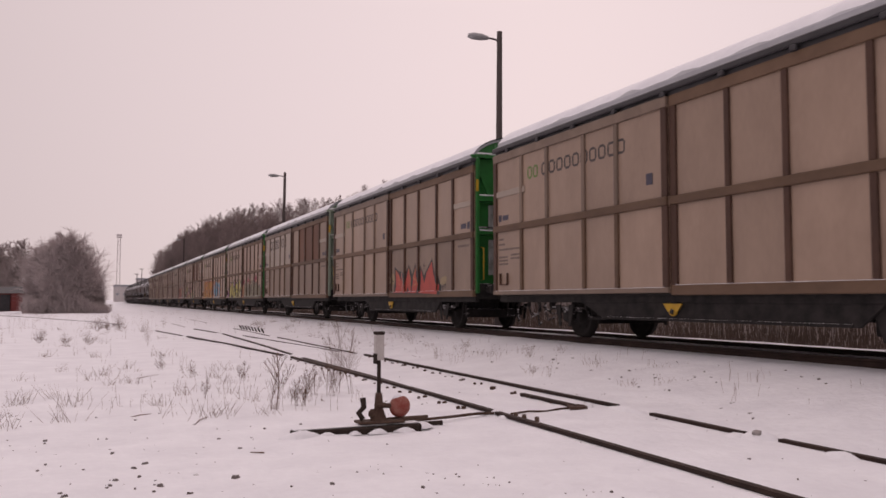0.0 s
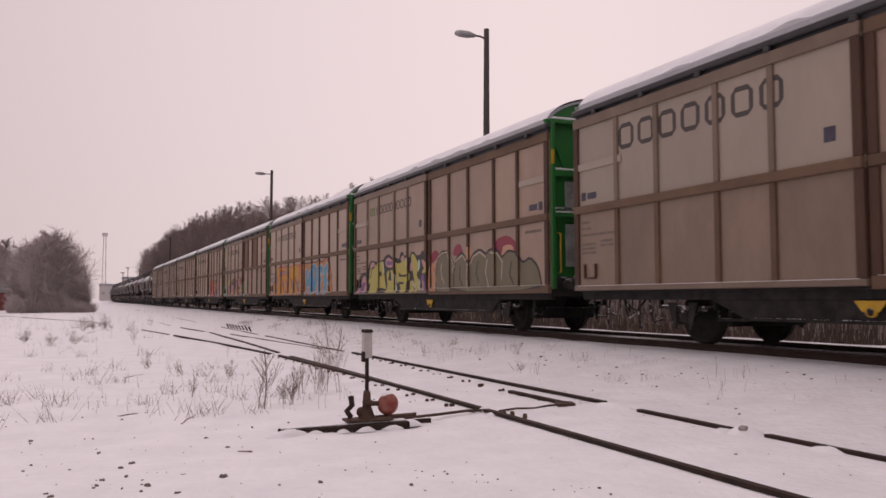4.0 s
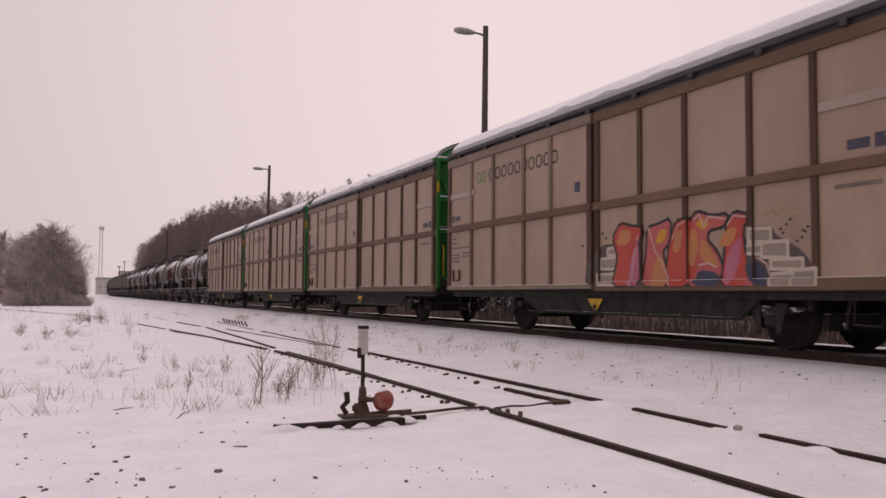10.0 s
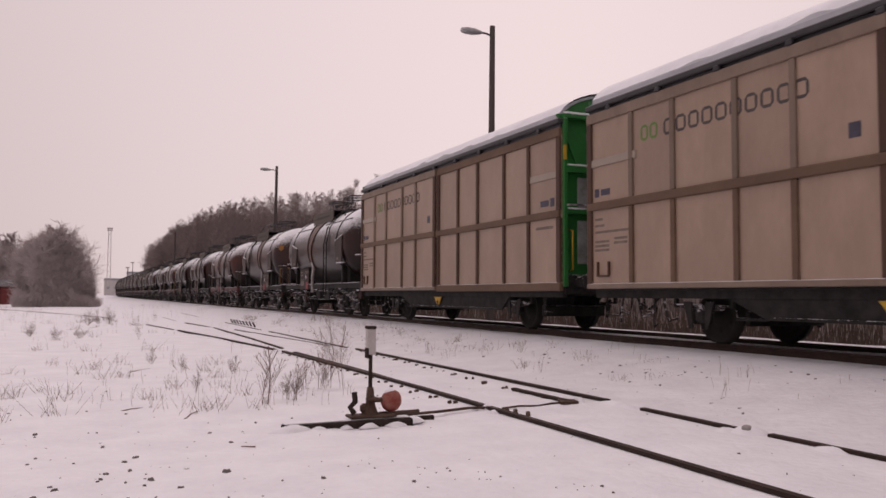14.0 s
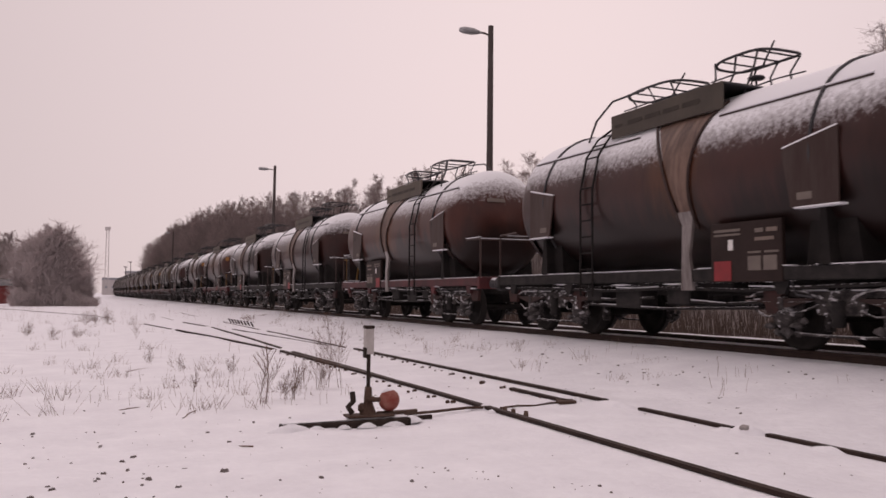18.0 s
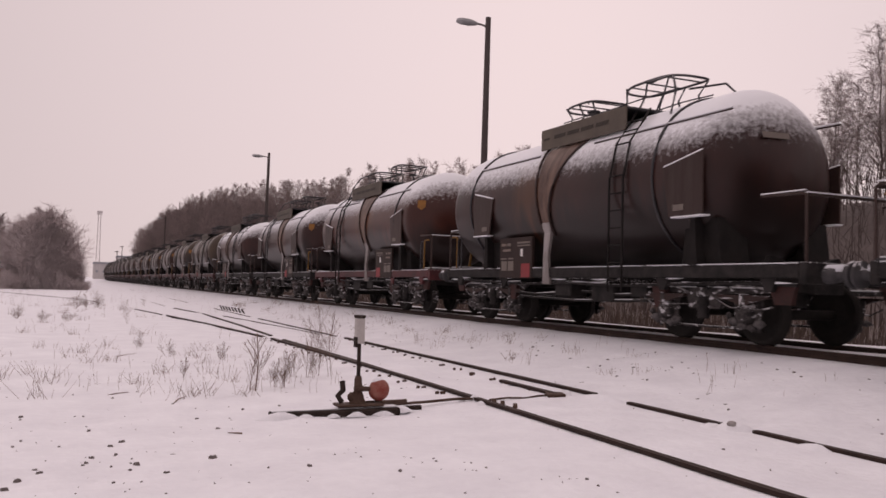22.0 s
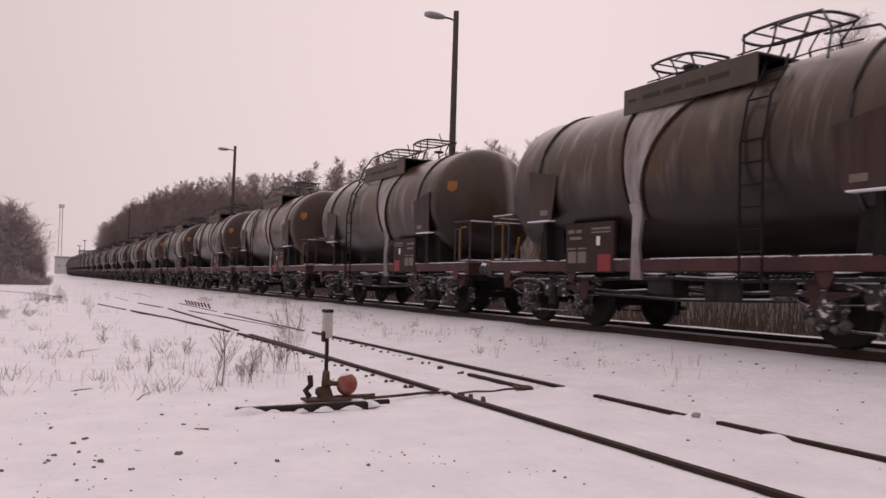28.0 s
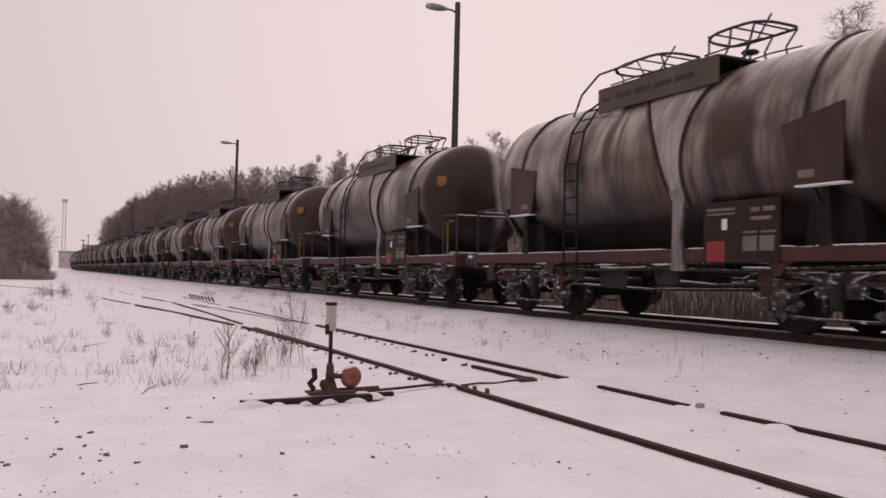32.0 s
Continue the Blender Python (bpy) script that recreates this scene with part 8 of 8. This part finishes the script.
def build_yard_plants():
    rng = random.Random(8)
    # single shrubs beside the turnout
    def shrub(x, y, h, n, spread, thick):
        sh = Shape()

        def twig(b, d, ln, r, depth):
            m = b + d * ln * 0.5 + Vector((rng.uniform(-0.06, 0.06), rng.uniform(-0.06, 0.06), 0)) * ln
            e = b + d * ln
            sh.tube([b, m, e], r * (0.95 if depth == 0 else 0.9), 4 if depth == 0 else 3, r * 0.6, False)
            if depth < 2:
                for k in range(12 if depth == 0 else 6):
                    f = 0.2 + 0.75 * (k + rng.random()) / (12 if depth == 0 else 6)
                    q = b.lerp(m, f * 2) if f < 0.5 else m.lerp(e, f * 2 - 1)
                    a = rng.uniform(0, 6.283)
                    side = Vector((math.cos(a), math.sin(a), 0)) * rng.uniform(0.4, 0.8)
                    twig(q, (d + side).normalized(), ln * (1.05 - f) * rng.uniform(0.5, 0.9), r * 0.5, depth + 1)

        for i in range(n):
            a, t = rng.uniform(0, 6.283), (0.05 if i == 0 else rng.uniform(0.15, spread))
            b = Vector((rng.uniform(-0.05, 0.05), rng.uniform(-0.05, 0.05), -0.02))
            d = Vector((math.cos(a) * t, math.sin(a) * t, 1)).normalized()
            twig(b, d, h * (1.0 if i == 0 else rng.uniform(0.45, 0.9)), thick * (1.0 if i == 0 else 0.6), 0)
        solid("shrub", sh, GRASS if y > 20 else STALK, "small leafless brown shrub standing in snow", "shrub", at=pose(x, y, ground_height(x, y)))

    for row in ((1.93, 9.42, 0.68, 2, 0.25, 0.0085), (2.35, 9.6, 0.44, 6, 0.45, 0.0045), (2.28, 9.75, 0.36, 5, 0.4, 0.004), (2.95, 10.6, 0.5, 6, 0.5, 0.004), (3.1, 10.9, 1.05, 5, 0.3, 0.004), (2.75, 10.8, 0.42, 5, 0.6, 0.0035), (3.25, 10.7, 0.85, 4, 0.45, 0.0035), (1.55, 14.0, 0.32, 6, 0.8, 0.003), (1.2, 15.5, 0.34, 6, 0.9, 0.003), (0.0, 25.0, 0.42, 11, 1.1, 0.004), (-1.3, 27.0, 0.45, 12, 1.2, 0.0045), (-0.6, 25.6, 0.35, 10, 1.2, 0.004), (1.1, 36.0, 0.7, 12, 0.8, 0.006), (0.3, 35.0, 0.6, 12, 1.0, 0.006), (0.7, 37.0, 0.6, 12, 1.0, 0.006), (1.5, 24.0, 0.7, 3, 0.5, 0.004), (2.2, 13.0, 0.32, 5, 0.6, 0.0035), (1.35, 10.9, 0.3, 4, 0.5, 0.003)):
        shrub(*row)
    weeds = Shape()

    def stalks(x, y, n, h, spread):
        z = ground_height(x, y)
        for _ in range(n):
            px, py = x + rng.uniform(-spread, spread), y + rng.uniform(-spread, spread)
            hh = h * rng.uniform(0.5, 1.1)
            top = (px + rng.uniform(-0.25, 0.25) * hh, py + rng.uniform(-0.25, 0.25) * hh, z + hh)
            mid = (px * 0.5 + top[0] * 0.5 + rng.uniform(-0.1, 0.1) * hh, py * 0.5 + top[1] * 0.5 + rng.uniform(-0.1, 0.1) * hh, z + hh * 0.55)
            weeds.tube([(px, py, z - 0.03), mid, top], 0.0026, 3, 0.0011, False, False)
            if rng.random() < 0.4:
                weeds.tube([mid, (mid[0] + rng.uniform(-0.3, 0.3) * hh, mid[1] + rng.uniform(-0.3, 0.3) * hh, mid[2] + rng.uniform(0.1, 0.4) * hh)], 0.002, 3, 0.001, False, False)
            if rng.random() < 0.2:
                weeds.tube([top, (top[0] + rng.uniform(-0.02, 0.02), top[1], top[2] + 0.02)], 0.006, 3, 0.003, False, False)

    for _ in range(75):
        stalks(rng.uniform(6.5, 8.6), rng.uniform(4, 32), rng.randrange(1, 7), rng.choice((0.08, 0.14, 0.24)), rng.choice((0.06, 0.15, 0.3)))
    for _ in range(36):
        x, y = rng.uniform(-2.5, 3.5), rng.uniform(11, 45)
        stalks(x, y, rng.randrange(2, 8), rng.choice((0.10, 0.16, 0.26)), 0.22)
    for _ in range(90):
        stalks(rng.uniform(-8, 9), rng.uniform(30, 80), rng.randrange(4, 10), 0.5, 0.6)
    for _ in range(14):
        stalks(rng.uniform(0.4, 3.0), rng.uniform(9.2, 12.5), 4, 0.18, 0.3)
    # low fuzzy tufts of grass that the snow has not covered
    for _ in range(105):
        x, y = rng.choice(((rng.uniform(-4, 3.2), rng.uniform(10, 40)), (rng.uniform(-1, 2.6), rng.uniform(9, 16)), (rng.uniform(6.4, 8.7), rng.uniform(7, 40))))
        z, h = ground_height(x, y), rng.uniform(0.06, 0.2) * (1 + y / 60)
        for _ in range(rng.randrange(8, 20)):
            a, t = rng.uniform(0, 6.283), rng.uniform(0.2, 1.1)
            b = Vector((x + rng.gauss(0, 0.09), y + rng.gauss(0, 0.09), z - 0.02))
            hh = h * rng.uniform(0.4, 1.1)
            weeds.tube([b, b + Vector((math.cos(a) * t * hh, math.sin(a) * t * hh, hh))], 0.0022 + 0.00007 * y, 3, 0.001, False, False)
    solid("dry_weeds", weeds, GRASS, "thin dry weed stalks poking through snow", "weeds", kind="stuff")
    clods = Shape()

    def clod(x, y, r):
        z = ground_height(x, y)
        k, tw, sq, h = [rng.uniform(0.6, 1.3) for _ in range(7)], rng.uniform(0, 3.14), rng.uniform(0.35, 0.9), rng.uniform(0.15, 0.55)
        ring = []
        for f, up in ((1.0, -0.01), (0.6, r * h)):
            for i in range(7):
                c, d = r * f * k[i] * math.cos(i * 0.898), r * f * k[i] * sq * math.sin(i * 0.898)
                ring.append((x + c * math.cos(tw) - d * math.sin(tw), y + c * math.sin(tw) + d * math.cos(tw), z + up * (k[i] if up > 0 else 1)))
        clods.add(ring, [(i, (i + 1) % 7, (i + 1) % 7 + 7, i + 7) for i in range(7)] + [tuple(range(7, 14))])

    for _ in range(170):
        clod(rng.uniform(-2.2, 1.6), rng.uniform(3.6, 8.5), rng.choice((0.006, 0.008, 0.011, 0.015, 0.03)))
    for _ in range(230):
        a, d = rng.uniform(-0.2, 1.0), rng.uniform(3.6, 14)
        clod(d * math.sin(a), d * math.cos(a), rng.uniform(0.006, 0.019))
    for cx, cy in ((2.35, 5.4), (2.6, 5.15), (3.0, 4.6), (0.3, 6.1), (1.9, 5.9), (7.6, 9.2), (7.9, 10.6), (8.2, 13.5), (7.4, 16.0), (0.15, 5.2)):
        for _ in range(7):
            clod(cx + rng.gauss(0, 0.16), cy + rng.gauss(0, 0.13), rng.uniform(0.006, 0.022))
    clod(0.96, 5.9, 0.035)
    clod(0.2, 6.2, 0.03)
    for _ in range(120):
        clod(rng.uniform(6.4, 8.8), rng.uniform(5, 30), rng.uniform(0.012, 0.035))
    solid("dirt_clods", clods, STONE, "small dark clods and stones scattered on snow", "clods", kind="stuff")
    for x, y, a, ln in ((1.1, 8.9, 70, 0.45), (0.9, 14.5, 60, 1.1), (1.3, 6.9, 150, 0.12), (0.55, 9.6, 40, 0.3)):
        st = Shape().tube([(-ln / 2, 0, 0.008), (0, 0.02, 0.012), (ln / 2, 0, 0.008)], 0.007, 5, 0.004)
        solid("fallen_stick", st, STALK, "thin broken stick lying on snow", "stick", at=pose(x, y, ground_height(x, y), 0, 0, a))


build_yard_plants()


# ======== movement ========
def travel(t):
    """How far the train has come, in metres."""
    return 7.9676 * t + 0.01949 * t * t


def motions():
    ends = (17.61, 31.7, 45.75, 59.65, 73.4, 87.2, 101.0, 114.85, 128.65, 142.55)
    cars = [(ends[k] - 6.42, ob, False) for k, ob in enumerate(VANS)] + TANKS
    for u, ob, turned in cars:
        rows = []
        for t in range(33):
            x, y, a = track(u - travel(t))
            rows.append((t, pose(x, y, ZR, 0, 0, math.degrees(a) + (180 if turned else 0))))
        walk(ob, rows)
    # every wheelset rolls alike
    for turned in (False, True):
        rows = []
        for i in range(0, 481):
            t = i / 15
            rows.append((t, Matrix.Rotation((-1 if turned else 1) * travel(t) / 0.46, 4, "X")))
        first = None
        for u, ob, tn in cars:
            if tn != turned:
                continue
            for w in ob.children:
                if not w.name.startswith("wheelset"):
                    continue
                if first is None:
                    first = w
                    walk(w, rows)
                else:
                    w.rotation_mode = "QUATERNION"
                    w.animation_data_create()
                    w.animation_data.action = first.animation_data.action
                    w.animation_data.action_slot = first.animation_data.action_slot


motions()
